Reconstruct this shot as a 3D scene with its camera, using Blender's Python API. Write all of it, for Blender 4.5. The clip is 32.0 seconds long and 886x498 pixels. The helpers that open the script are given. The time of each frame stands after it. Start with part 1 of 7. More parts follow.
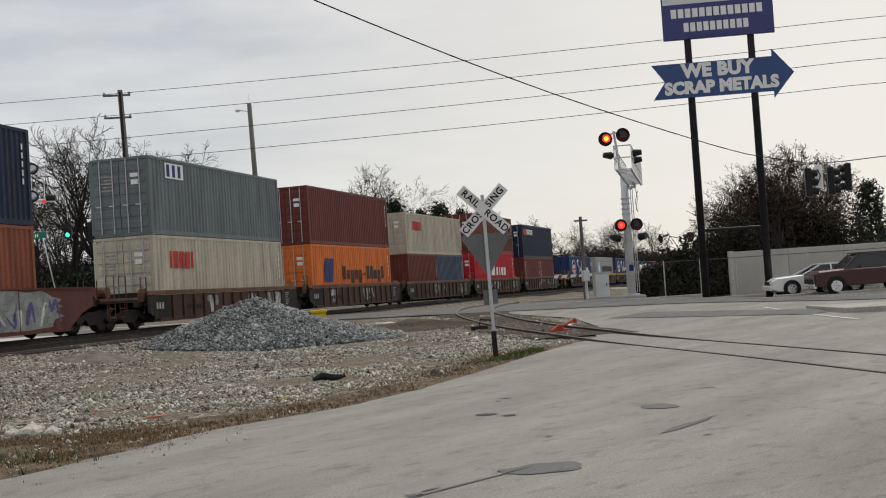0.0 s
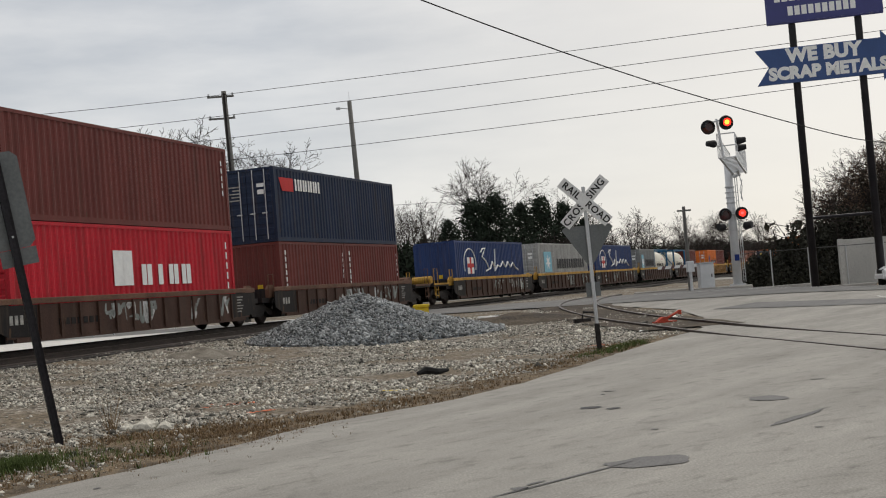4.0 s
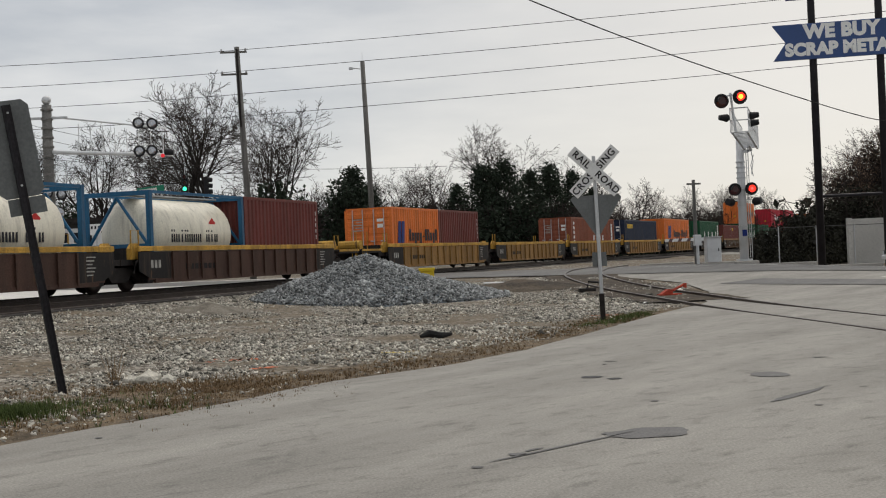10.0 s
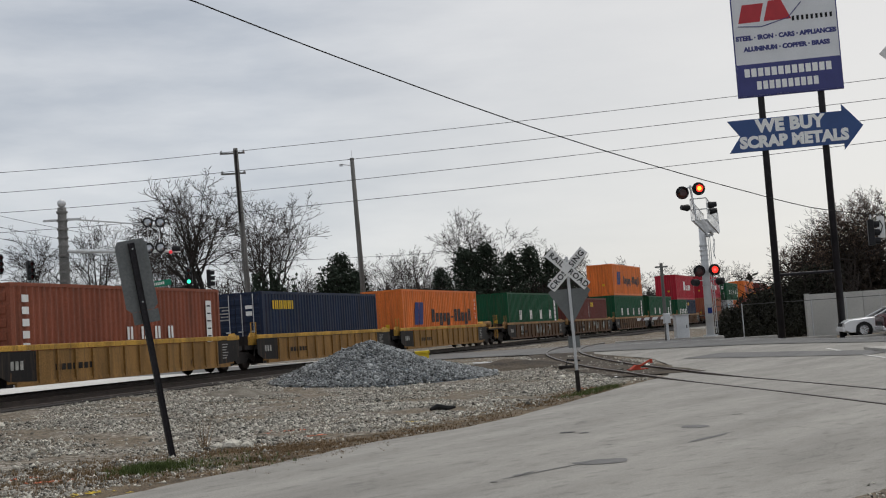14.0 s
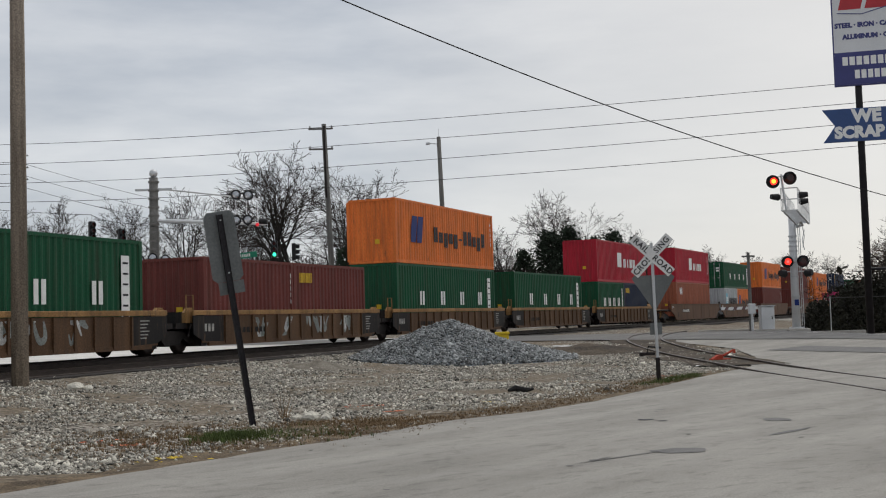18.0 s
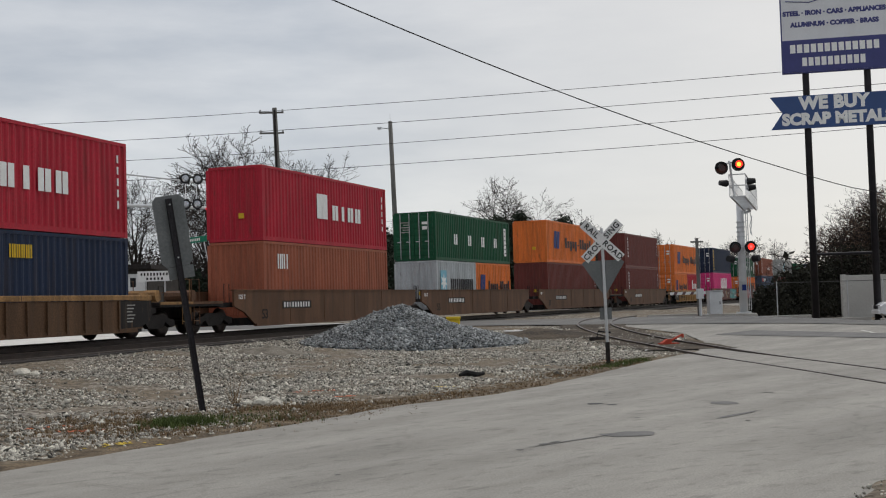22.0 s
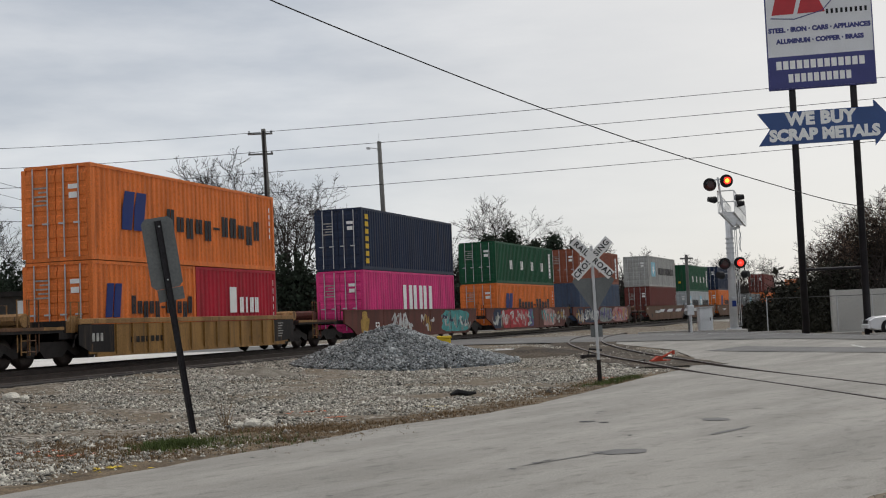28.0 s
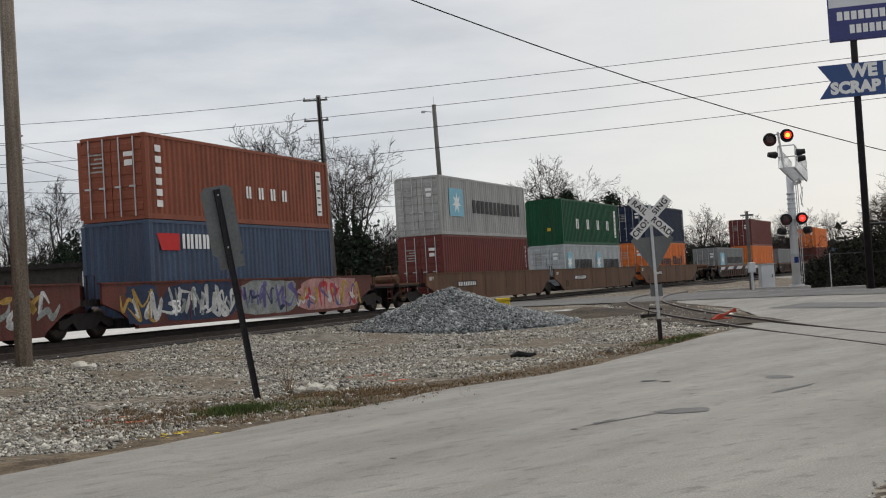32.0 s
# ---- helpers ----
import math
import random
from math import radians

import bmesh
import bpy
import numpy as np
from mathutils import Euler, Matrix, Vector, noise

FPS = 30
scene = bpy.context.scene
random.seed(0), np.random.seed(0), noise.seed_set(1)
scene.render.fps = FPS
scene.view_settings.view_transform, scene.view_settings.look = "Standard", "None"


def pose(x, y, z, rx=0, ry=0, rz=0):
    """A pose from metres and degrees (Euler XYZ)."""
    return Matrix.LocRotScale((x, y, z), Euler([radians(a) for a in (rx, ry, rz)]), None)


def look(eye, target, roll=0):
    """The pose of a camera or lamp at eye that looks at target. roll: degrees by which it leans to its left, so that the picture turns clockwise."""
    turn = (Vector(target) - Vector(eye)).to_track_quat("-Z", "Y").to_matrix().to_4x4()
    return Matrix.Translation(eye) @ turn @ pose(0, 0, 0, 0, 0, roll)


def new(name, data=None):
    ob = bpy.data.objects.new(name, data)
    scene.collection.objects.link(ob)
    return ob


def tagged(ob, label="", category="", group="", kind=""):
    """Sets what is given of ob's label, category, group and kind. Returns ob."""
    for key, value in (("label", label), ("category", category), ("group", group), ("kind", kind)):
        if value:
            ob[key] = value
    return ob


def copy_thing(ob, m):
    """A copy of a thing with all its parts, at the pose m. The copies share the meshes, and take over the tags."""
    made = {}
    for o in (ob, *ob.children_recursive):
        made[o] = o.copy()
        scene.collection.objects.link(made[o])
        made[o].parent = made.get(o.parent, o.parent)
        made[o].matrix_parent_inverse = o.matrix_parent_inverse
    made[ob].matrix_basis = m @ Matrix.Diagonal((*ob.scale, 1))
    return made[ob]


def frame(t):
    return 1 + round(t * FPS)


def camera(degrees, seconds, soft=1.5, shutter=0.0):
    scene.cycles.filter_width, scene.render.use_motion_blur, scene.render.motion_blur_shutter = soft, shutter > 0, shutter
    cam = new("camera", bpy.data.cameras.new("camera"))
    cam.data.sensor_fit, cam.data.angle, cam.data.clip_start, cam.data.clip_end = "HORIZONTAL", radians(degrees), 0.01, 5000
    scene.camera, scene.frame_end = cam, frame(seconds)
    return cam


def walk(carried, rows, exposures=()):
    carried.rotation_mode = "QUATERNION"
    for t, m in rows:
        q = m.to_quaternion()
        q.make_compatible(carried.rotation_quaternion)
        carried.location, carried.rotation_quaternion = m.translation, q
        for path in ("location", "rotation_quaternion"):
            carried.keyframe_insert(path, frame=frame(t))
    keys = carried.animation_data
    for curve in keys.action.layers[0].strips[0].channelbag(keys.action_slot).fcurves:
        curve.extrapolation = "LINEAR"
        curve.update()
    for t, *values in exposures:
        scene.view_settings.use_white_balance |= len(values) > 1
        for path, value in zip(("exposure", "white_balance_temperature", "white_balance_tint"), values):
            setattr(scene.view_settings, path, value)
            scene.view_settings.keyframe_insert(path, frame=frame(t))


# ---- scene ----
cam = camera(41.31, 32.0, soft=1.1, shutter=0.0)
PATH = [
    (0.0, pose(0.16, 2.80, 1.41, 92.019, 3.770, -6.219)),
    (0.5, pose(0.16, 2.80, 1.41, 92.075, 4.570, -4.068)),
    (1.0, pose(0.16, 2.80, 1.41, 92.455, 4.691, -1.355)),
    (1.5, pose(0.16, 2.80, 1.41, 92.975, 4.971, -0.079)),
    (2.0, pose(0.16, 2.80, 1.41, 93.210, 5.417, -0.132)),
    (2.5, pose(0.16, 2.80, 1.41, 93.210, 5.182, 0.034)),
    (3.0, pose(0.16, 2.80, 1.41, 92.867, 5.027, 0.441)),
    (3.5, pose(0.16, 2.80, 1.41, 92.252, 4.717, 0.341)),
    (4.0, pose(0.16, 2.80, 1.41, 92.072, 4.572, -1.242)),
    (4.5, pose(0.16, 2.80, 1.41, 91.907, 4.207, -2.671)),
    (6.5, pose(0.16, 2.80, 1.41, 91.780, 3.383, -4.745)),
    (7.0, pose(0.16, 2.80, 1.41, 91.339, 3.095, -4.418)),
    (7.5, pose(0.16, 2.80, 1.41, 91.252, 2.954, -3.630)),
    (8.0, pose(0.16, 2.80, 1.41, 90.995, 2.716, -2.538)),
    (8.5, pose(0.16, 2.80, 1.41, 90.585, 1.574, -0.293)),
    (9.0, pose(0.16, 2.80, 1.41, 90.546, 0.785, 0.145)),
    (9.5, pose(0.16, 2.80, 1.41, 90.767, 1.516, -0.016)),
    (10.0, pose(0.16, 2.80, 1.41, 90.345, 2.413, -0.942)),
    (10.5, pose(0.16, 2.80, 1.41, 90.063, 3.467, -2.147)),
    (11.0, pose(0.16, 2.80, 1.41, 92.879, 3.543, 0.665)),
    (11.2, pose(-0.11, 0.40, 1.50, 93.188, 3.319, 0.353)),
    (11.5, pose(-0.38, -2.00, 1.60, 93.498, 3.096, 0.040)),
    (12.0, pose(-0.38, -2.00, 1.60, 92.667, 3.621, -0.804)),
    (12.5, pose(-0.38, -2.00, 1.60, 92.278, 3.878, -1.350)),
    (13.0, pose(-0.38, -2.00, 1.60, 93.236, 3.578, -2.473)),
    (13.5, pose(-0.38, -2.00, 1.60, 94.131, 3.846, -2.727)),
    (14.0, pose(-0.38, -2.00, 1.60, 94.165, 3.890, -1.847)),
    (14.5, pose(-0.38, -2.00, 1.60, 93.329, 3.074, -0.808)),
    (16.5, pose(-0.38, -2.00, 1.60, 91.847, 1.565, 0.175)),
    (17.0, pose(-0.38, -2.00, 1.60, 92.472, 1.607, 0.928)),
    (17.5, pose(-0.38, -2.00, 1.60, 93.048, 1.622, 1.589)),
    (18.0, pose(-0.38, -2.00, 1.60, 93.395, 1.666, 2.076)),
    (18.5, pose(-0.38, -2.00, 1.60, 93.644, 1.691, 2.373)),
    (19.0, pose(-0.38, -2.00, 1.60, 93.762, 1.787, 2.459)),
    (19.5, pose(-0.38, -2.00, 1.60, 93.466, 1.811, 2.247)),
    (20.0, pose(-0.38, -2.00, 1.60, 93.189, 1.763, 1.023)),
    (20.5, pose(-0.38, -2.00, 1.60, 92.862, 1.771, 0.102)),
    (21.0, pose(-0.38, -2.00, 1.60, 92.685, 1.732, -0.189)),
    (21.5, pose(-0.38, -2.00, 1.60, 92.626, 1.697, -0.260)),
    (22.0, pose(-0.38, -2.00, 1.60, 92.593, 1.674, -0.297)),
    (22.5, pose(-0.38, -2.00, 1.60, 92.852, 1.639, -0.284)),
    (23.0, pose(-0.38, -2.00, 1.60, 92.963, 1.690, -0.308)),
    (23.5, pose(-0.38, -2.00, 1.60, 92.894, 1.763, -0.398)),
    (24.0, pose(-0.38, -2.00, 1.60, 92.900, 1.837, -0.279)),
    (24.5, pose(-0.38, -2.00, 1.60, 92.855, 1.898, -0.271)),
    (26.5, pose(-0.38, -2.00, 1.60, 92.903, 2.655, 0.480)),
    (27.0, pose(-0.38, -2.00, 1.60, 92.262, 2.204, -0.372)),
    (27.5, pose(-0.38, -2.00, 1.60, 92.734, 2.356, -0.171)),
    (28.0, pose(-0.38, -2.00, 1.60, 93.515, 2.301, -0.751)),
    (28.5, pose(-0.38, -2.00, 1.60, 92.814, 2.348, -1.034)),
    (29.0, pose(-0.38, -2.00, 1.60, 91.553, 2.715, 0.429)),
    (29.5, pose(-0.38, -2.00, 1.60, 91.065, 3.036, 0.454)),
    (30.0, pose(-0.38, -2.00, 1.60, 90.948, 3.058, 0.715)),
    (30.5, pose(-0.38, -2.00, 1.60, 91.105, 3.020, 0.996)),
    (31.0, pose(-0.38, -2.00, 1.60, 91.268, 3.130, 1.051)),
    (31.5, pose(-0.38, -2.00, 1.60, 91.585, 3.214, 1.568)),
    (32.0, pose(-0.38, -2.00, 1.60, 91.840, 3.400, 2.108)),
]
walk(cam, PATH, exposures=[(0.0, 0.02, 6750, 10), (2.0, 0.06, 6750, 10), (7.0, 0.05, 6750, 10), (9.0, 0.0, 6750, 10), (10.8, 0.0, 6700, 10), (12.0, -0.04, 6500, 10), (13.0, 0.0, 6500, 10), (14.0, -0.05, 6450, 10), (16.5, -0.02, 6480, 10), (20.0, -0.07, 6480, 10), (24.0, -0.04, 6480, 10), (28.0, 0.0, 6500, 10), (30.0, 0.05, 6560, 10), (32.0, 0.05, 6560, 10)])

# ---------------------------------------------------------------- light
world = bpy.data.worlds.new("overcast")
scene.world = world
world.use_nodes = True
_wt = world.node_tree
_wn, _wl = _wt.nodes, _wt.links
_wn.clear()
_wout = _wn.new("ShaderNodeOutputWorld")
_sky = _wn.new("ShaderNodeTexSky")
_sky.sky_type = "NISHITA"
_sky.sun_disc = False
_sky.sun_elevation = radians(63)
_sky.sun_rotation = radians(33)
_skybg = _wn.new("ShaderNodeBackground")
_skybg.inputs["Strength"].default_value = 0.015
_wl.new(_sky.outputs[0], _skybg.inputs["Color"])
# an overcast layer: grey cloud with soft banks, warmer and brighter low in the south-east
_tc = _wn.new("ShaderNodeTexCoord")
_map = _wn.new("ShaderNodeMapping")
_map.inputs["Scale"].default_value = (1.5, 1.5, 6.5)
_wl.new(_tc.outputs["Generated"], _map.inputs["Vector"])
_cn = _wn.new("ShaderNodeTexNoise")
_cn.inputs["Scale"].default_value = 2.4
_cn.inputs["Detail"].default_value = 6
_cn.inputs["Roughness"].default_value = 0.55
_wl.new(_map.outputs[0], _cn.inputs["Vector"])
_cr = _wn.new("ShaderNodeValToRGB")
_cr.color_ramp.elements[0].position = 0.32
_cr.color_ramp.elements[0].color = (0.52, 0.555, 0.605, 1)
_cr.color_ramp.elements[1].position = 0.68
_cr.color_ramp.elements[1].color = (0.83, 0.84, 0.85, 1)
_wl.new(_cn.outputs[0], _cr.inputs[0])
_dot = _wn.new("ShaderNodeVectorMath")
_dot.operation = "DOT_PRODUCT"
_dot.inputs[1].default_value = (0.50, 0.85, 0.13)
_wl.new(_tc.outputs["Generated"], _dot.inputs[0])
_gl = _wn.new("ShaderNodeMapRange")
_gl.inputs["From Min"].default_value = 0.80
_gl.inputs["From Max"].default_value = 1.0
_wl.new(_dot.outputs["Value"], _gl.inputs["Value"])
_mx = _wn.new("ShaderNodeMix")
_mx.data_type = "RGBA"
_mx.inputs["B"].default_value = (0.97, 0.93, 0.87, 1)
_wl.new(_gl.outputs[0], _mx.inputs["Factor"])
_wl.new(_cr.outputs[0], _mx.inputs["A"])
_cbg = _wn.new("ShaderNodeBackground")
_cbg.inputs["Strength"].default_value = 0.80
_wl.new(_mx.outputs["Result"], _cbg.inputs["Color"])
_add = _wn.new("ShaderNodeAddShader")
_wl.new(_skybg.outputs[0], _add.inputs[0])
_wl.new(_cbg.outputs[0], _add.inputs[1])
_wl.new(_add.outputs[0], _wout.inputs[0])

_sun = bpy.data.lights.new("sun", "SUN")
_sun.energy, _sun.angle, _sun.color = 1.5, radians(40), (1.0, 0.95, 0.88)
_so = new("sun", _sun)
_so.matrix_world = look((22, 74, 80), (0, 40, 0))

# ---------------------------------------------------------------- materials
def material(name, colour, rough=0.7, metal=0.0, vary=0.25, scale=3.0, fine=40.0, bump=0.2, tint=None, stretch=(1, 1, 1), island=0.0, piece=0.0, spot=None, streak=0.0):
    """A painted, mineral or metal surface: broad stains, fine grain and relief."""
    m = bpy.data.materials.new(name)
    m.use_nodes = True
    n, l = m.node_tree.nodes, m.node_tree.links
    b = n["Principled BSDF"]
    b.inputs["Roughness"].default_value = rough
    b.inputs["Metallic"].default_value = metal
    if rough > 0.45:
        b.inputs["Specular IOR Level"].default_value = 0.2
    tc = n.new("ShaderNodeTexCoord")
    mp = n.new("ShaderNodeMapping")
    mp.inputs["Scale"].default_value = stretch
    l.new(tc.outputs["Object"], mp.inputs["Vector"])
    big = n.new("ShaderNodeTexNoise")
    big.inputs["Scale"].default_value, big.inputs["Detail"].default_value = scale, 5
    l.new(mp.outputs[0], big.inputs["Vector"])
    small = n.new("ShaderNodeTexNoise")
    small.inputs["Scale"].default_value, small.inputs["Detail"].default_value = fine, 4
    l.new(tc.outputs["Object"], small.inputs["Vector"])
    c = Vector(colour)
    dark = tint or tuple(c * (1 - vary))
    r1 = n.new("ShaderNodeValToRGB")
    r1.color_ramp.elements[0].position, r1.color_ramp.elements[1].position = 0.36, 0.62
    r1.color_ramp.elements[0].color, r1.color_ramp.elements[1].color = (*dark, 1), (*colour, 1)
    l.new(big.outputs[0], r1.inputs[0])
    mr = n.new("ShaderNodeMapRange")
    mr.inputs["To Min"].default_value, mr.inputs["To Max"].default_value = 1 - vary * 0.9, 1 + vary * 0.9
    mr.inputs["From Min"].default_value, mr.inputs["From Max"].default_value = 0.3, 0.7
    l.new(small.outputs[0], mr.inputs["Value"])
    mul = n.new("ShaderNodeVectorMath")
    mul.operation = "SCALE"
    l.new(r1.outputs[0], mul.inputs[0])
    l.new(mr.outputs[0], mul.inputs["Scale"])
    out = mul.outputs[0]
    if spot:
        sn = n.new("ShaderNodeTexNoise")
        sn.inputs["Scale"].default_value, sn.inputs["Detail"].default_value = spot[1], 6
        l.new(mp.outputs[0], sn.inputs["Vector"])
        sr = n.new("ShaderNodeValToRGB")
        sr.color_ramp.elements[0].position, sr.color_ramp.elements[1].position = spot[2], spot[2] + 0.06
        l.new(sn.outputs[0], sr.inputs[0])
        sm = n.new("ShaderNodeMix")
        sm.data_type = "RGBA"
        l.new(sr.outputs[0], sm.inputs["Factor"])
        l.new(out, sm.inputs["A"])
        sm.inputs["B"].default_value = (*spot[0], 1)
        out = sm.outputs["Result"]
    if streak:
        ms = n.new("ShaderNodeMapping")
        ms.inputs["Scale"].default_value = (5.5, 5.5, 0.4)
        l.new(tc.outputs["Object"], ms.inputs["Vector"])
        tn = n.new("ShaderNodeTexNoise")
        tn.inputs["Scale"].default_value, tn.inputs["Detail"].default_value, tn.inputs["Roughness"].default_value = 1.0, 7, 0.65
        l.new(ms.outputs[0], tn.inputs["Vector"])
        tr = n.new("ShaderNodeMapRange")
        tr.inputs["From Min"].default_value, tr.inputs["From Max"].default_value, tr.inputs["To Max"].default_value = 0.50, 0.72, streak
        l.new(tn.outputs[0], tr.inputs["Value"])
        tm = n.new("ShaderNodeMix")
        tm.data_type = "RGBA"
        l.new(tr.outputs[0], tm.inputs["Factor"])
        l.new(out, tm.inputs["A"])
        tm.inputs["B"].default_value = (0.075, 0.052, 0.038, 1)
        out = tm.outputs["Result"]
    for amount, node, socket in ((island, "ShaderNodeNewGeometry", "Random Per Island"), (piece, "ShaderNodeObjectInfo", "Random")):
        if amount:
            g = n.new(node)
            m2 = n.new("ShaderNodeMapRange")
            m2.inputs["To Min"].default_value, m2.inputs["To Max"].default_value = 1 - amount, 1 + amount
            l.new(g.outputs[socket], m2.inputs["Value"])
            s2 = n.new("ShaderNodeVectorMath")
            s2.operation = "SCALE"
            l.new(out, s2.inputs[0])
            l.new(m2.outputs[0], s2.inputs["Scale"])
            out = s2.outputs[0]
    l.new(out, b.inputs["Base Color"])
    if bump:
        bp = n.new("ShaderNodeBump")
        bp.inputs["Strength"].default_value, bp.inputs["Distance"].default_value = bump, 0.02
        l.new(small.outputs[0], bp.inputs["Height"])
        l.new(bp.outputs[0], b.inputs["Normal"])
    return m


def glow(name, colour, strength):
    m = bpy.data.materials.new(name)
    m.use_nodes = True
    b = m.node_tree.nodes["Principled BSDF"]
    b.inputs["Base Color"].default_value = (*colour, 1)
    b.inputs["Emission Color"].default_value = (*colour, 1)
    b.inputs["Emission Strength"].default_value = strength
    return m


def paint(name, colour, rough=0.5, dirt=0.22, rust=0.64):
    return material(name, colour, rough, 0, dirt, 1.1, 22, 0.06, stretch=(1.6, 1.6, 0.35), spot=((0.09, 0.05, 0.03), 3.2, rust + 0.05), streak=0.42 if rough < 0.55 else 0.6)


STEEL = material("weathered_steel", (0.035, 0.030, 0.028), 0.6, 0.4, 0.35, 4, 60)
RAILTOP = material("rail_steel", (0.060, 0.046, 0.040), 0.45, 0.6, 0.3, 3, 40)
GALV = material("galvanised_steel", (0.52, 0.53, 0.54), 0.45, 0.5, 0.12, 2, 30, 0.05)
ALU = material("silver_paint", (0.62, 0.63, 0.64), 0.45, 0.3, 0.12, 2, 40, 0.05)
BLACK = material("black_paint", (0.018, 0.018, 0.02), 0.5, 0, 0.3, 2, 30, 0.05)
DARKPOLE = material("dark_brown_pole_paint", (0.028, 0.026, 0.03), 0.5, 0.2, 0.3, 1.5, 30, 0.05)
WOOD = material("weathered_pole_wood", (0.30, 0.25, 0.20), 0.9, 0, 0.4, 1.5, 30, 0.5, stretch=(6, 6, 0.35))
POLEFAR = material("grey_pole_wood", (0.17, 0.165, 0.155), 0.9, 0, 0.3, 1.5, 20, 0.3, stretch=(5, 5, 0.35))
TIE = material("creosoted_tie", (0.030, 0.026, 0.023), 0.9, 0, 0.35, 3, 30, 0.4, piece=0.25)
SIGNBACK = material("dull_aluminium_sign_back", (0.17, 0.18, 0.18), 0.55, 0.3, 0.15, 2, 30, 0.05)
SIGNWHITE = material("white_sign_sheet", (0.74, 0.74, 0.73), 0.5, 0, 0.08, 3, 40, 0.02)
SIGNBLACK = material("black_sign_legend", (0.015, 0.015, 0.017), 0.5, 0, 0.2, 3, 40, 0.0)
SIGNRED = material("red_sign_sheet", (0.45, 0.02, 0.03), 0.45, 0, 0.1, 3, 40, 0.0)
SIGNGREEN = material("green_street_sign", (0.02, 0.20, 0.12), 0.5, 0, 0.1, 3, 40, 0.0)
BLUE = material("blue_billboard_paint", (0.025, 0.07, 0.22), 0.45, 0, 0.12, 0.8, 20, 0.03)
NAVYP = material("navy_billboard_paint", (0.04, 0.045, 0.19), 0.45, 0, 0.12, 0.8, 20, 0.03)
PANELW = material("white_billboard_face", (0.70, 0.71, 0.73), 0.5, 0, 0.06, 0.8, 20, 0.02)
LETTER = material("white_lettering", (0.85, 0.85, 0.83), 0.5, 0, 0.08, 4, 40, 0.0)
CONCRETE = material("grey_concrete_wall", (0.50, 0.49, 0.46), 0.9, 0, 0.18, 0.5, 14, 0.25, stretch=(1, 1, 0.5))
KERB = material("kerb_concrete", (0.42, 0.40, 0.37), 0.9, 0, 0.2, 1.2, 18, 0.3)
YELLOW = material("yellow_plastic", (0.65, 0.47, 0.03), 0.5, 0, 0.1, 4, 40, 0.05)
ORANGE = material("orange_red_steel", (0.45, 0.065, 0.035), 0.6, 0, 0.3, 8, 50, 0.2)
RUBBER = material("black_rubber", (0.02, 0.02, 0.02), 0.8, 0, 0.2, 8, 60, 0.2)
CHROME = material("bright_metal", (0.7, 0.7, 0.72), 0.25, 1.0, 0.1, 4, 40, 0.0)
GLASSD = material("dark_car_glass", (0.02, 0.025, 0.03), 0.08, 0, 0.1, 2, 10, 0.0)
CARWHITE = material("white_car_paint", (0.78, 0.78, 0.79), 0.25, 0, 0.04, 1, 30, 0.0)
CARRED = material("dark_maroon_car_paint", (0.055, 0.012, 0.016), 0.25, 0, 0.1, 1, 30, 0.0)
REDLIT = glow("lit_red_lens", (1.0, 0.035, 0.02), 1.6)
AMBERLIT = glow("lit_red_lens_core", (1.0, 0.42, 0.04), 2.2)
PINKLIT = glow("lit_red_lens_middle", (1.0, 0.10, 0.10), 1.8)
GREENLIT = glow("lit_green_lens", (0.05, 1.0, 0.5), 2.0)
REDDIM = glow("dim_red_lens", (0.7, 0.02, 0.03), 0.6)
HEADLIT = glow("headlight", (1.0, 0.9, 0.6), 2.0)
LENSOFF = material("unlit_red_lens", (0.05, 0.008, 0.008), 0.25, 0, 0.1, 4, 40, 0.0)
SILVERLENS = material("silver_reflector", (0.45, 0.46, 0.48), 0.2, 0.8, 0.2, 4, 30, 0.0)
BARK = material("grey_brown_bark", (0.034, 0.029, 0.026), 0.95, 0, 0.3, 2, 20, 0.4)
TWIG = material("dry_twigs", (0.042, 0.034, 0.030), 0.95, 0, 0.3, 0.4, 9, 0.0, island=0.2)
BUDS = material("reddish_brown_leaf_buds", (0.15, 0.10, 0.074), 0.95, 0, 0.3, 0.4, 9, 0.0, island=0.35)
PINE = material("dark_evergreen_needles", (0.028, 0.040, 0.026), 0.9, 0, 0.35, 0.5, 8, 0.0, island=0.4)
SHRUB = material("dull_shrub_leaves", (0.036, 0.036, 0.026), 0.9, 0, 0.35, 0.5, 8, 0.0, island=0.45)
BROWNTWIG = material("dense_brown_twigs", (0.060, 0.046, 0.035), 0.95, 0, 0.3, 0.6, 9, 0.0, island=0.45)
WIRE = material("dull_fence_wire", (0.10, 0.10, 0.10), 0.6, 0.3, 0.2, 3, 30, 0.0)
GRASS = material("green_grass_blades", (0.085, 0.115, 0.035), 0.9, 0, 0.3, 2, 20, 0.0, island=0.4)
DRYGRASS = material("dry_grass_blades", (0.22, 0.15, 0.085), 0.9, 0, 0.3, 2, 20, 0.0, island=0.4)
STONE = material("grey_gravel_stones", (0.40, 0.380, 0.330), 0.9, 0, 0.35, 0.6, 40, 0.0, island=0.88)
PILESTONE = material("blue_grey_crushed_stone", (0.245, 0.255, 0.255), 0.85, 0, 0.2, 0.9, 40, 0.0, island=0.75)
# dark ballast, with the shadow along the train's foot put into its colour
BALLAST = material("shadow_darkened_ballast", (0.040, 0.036, 0.034), 0.95, 0, 0.35, 0.8, 45, 0.6)


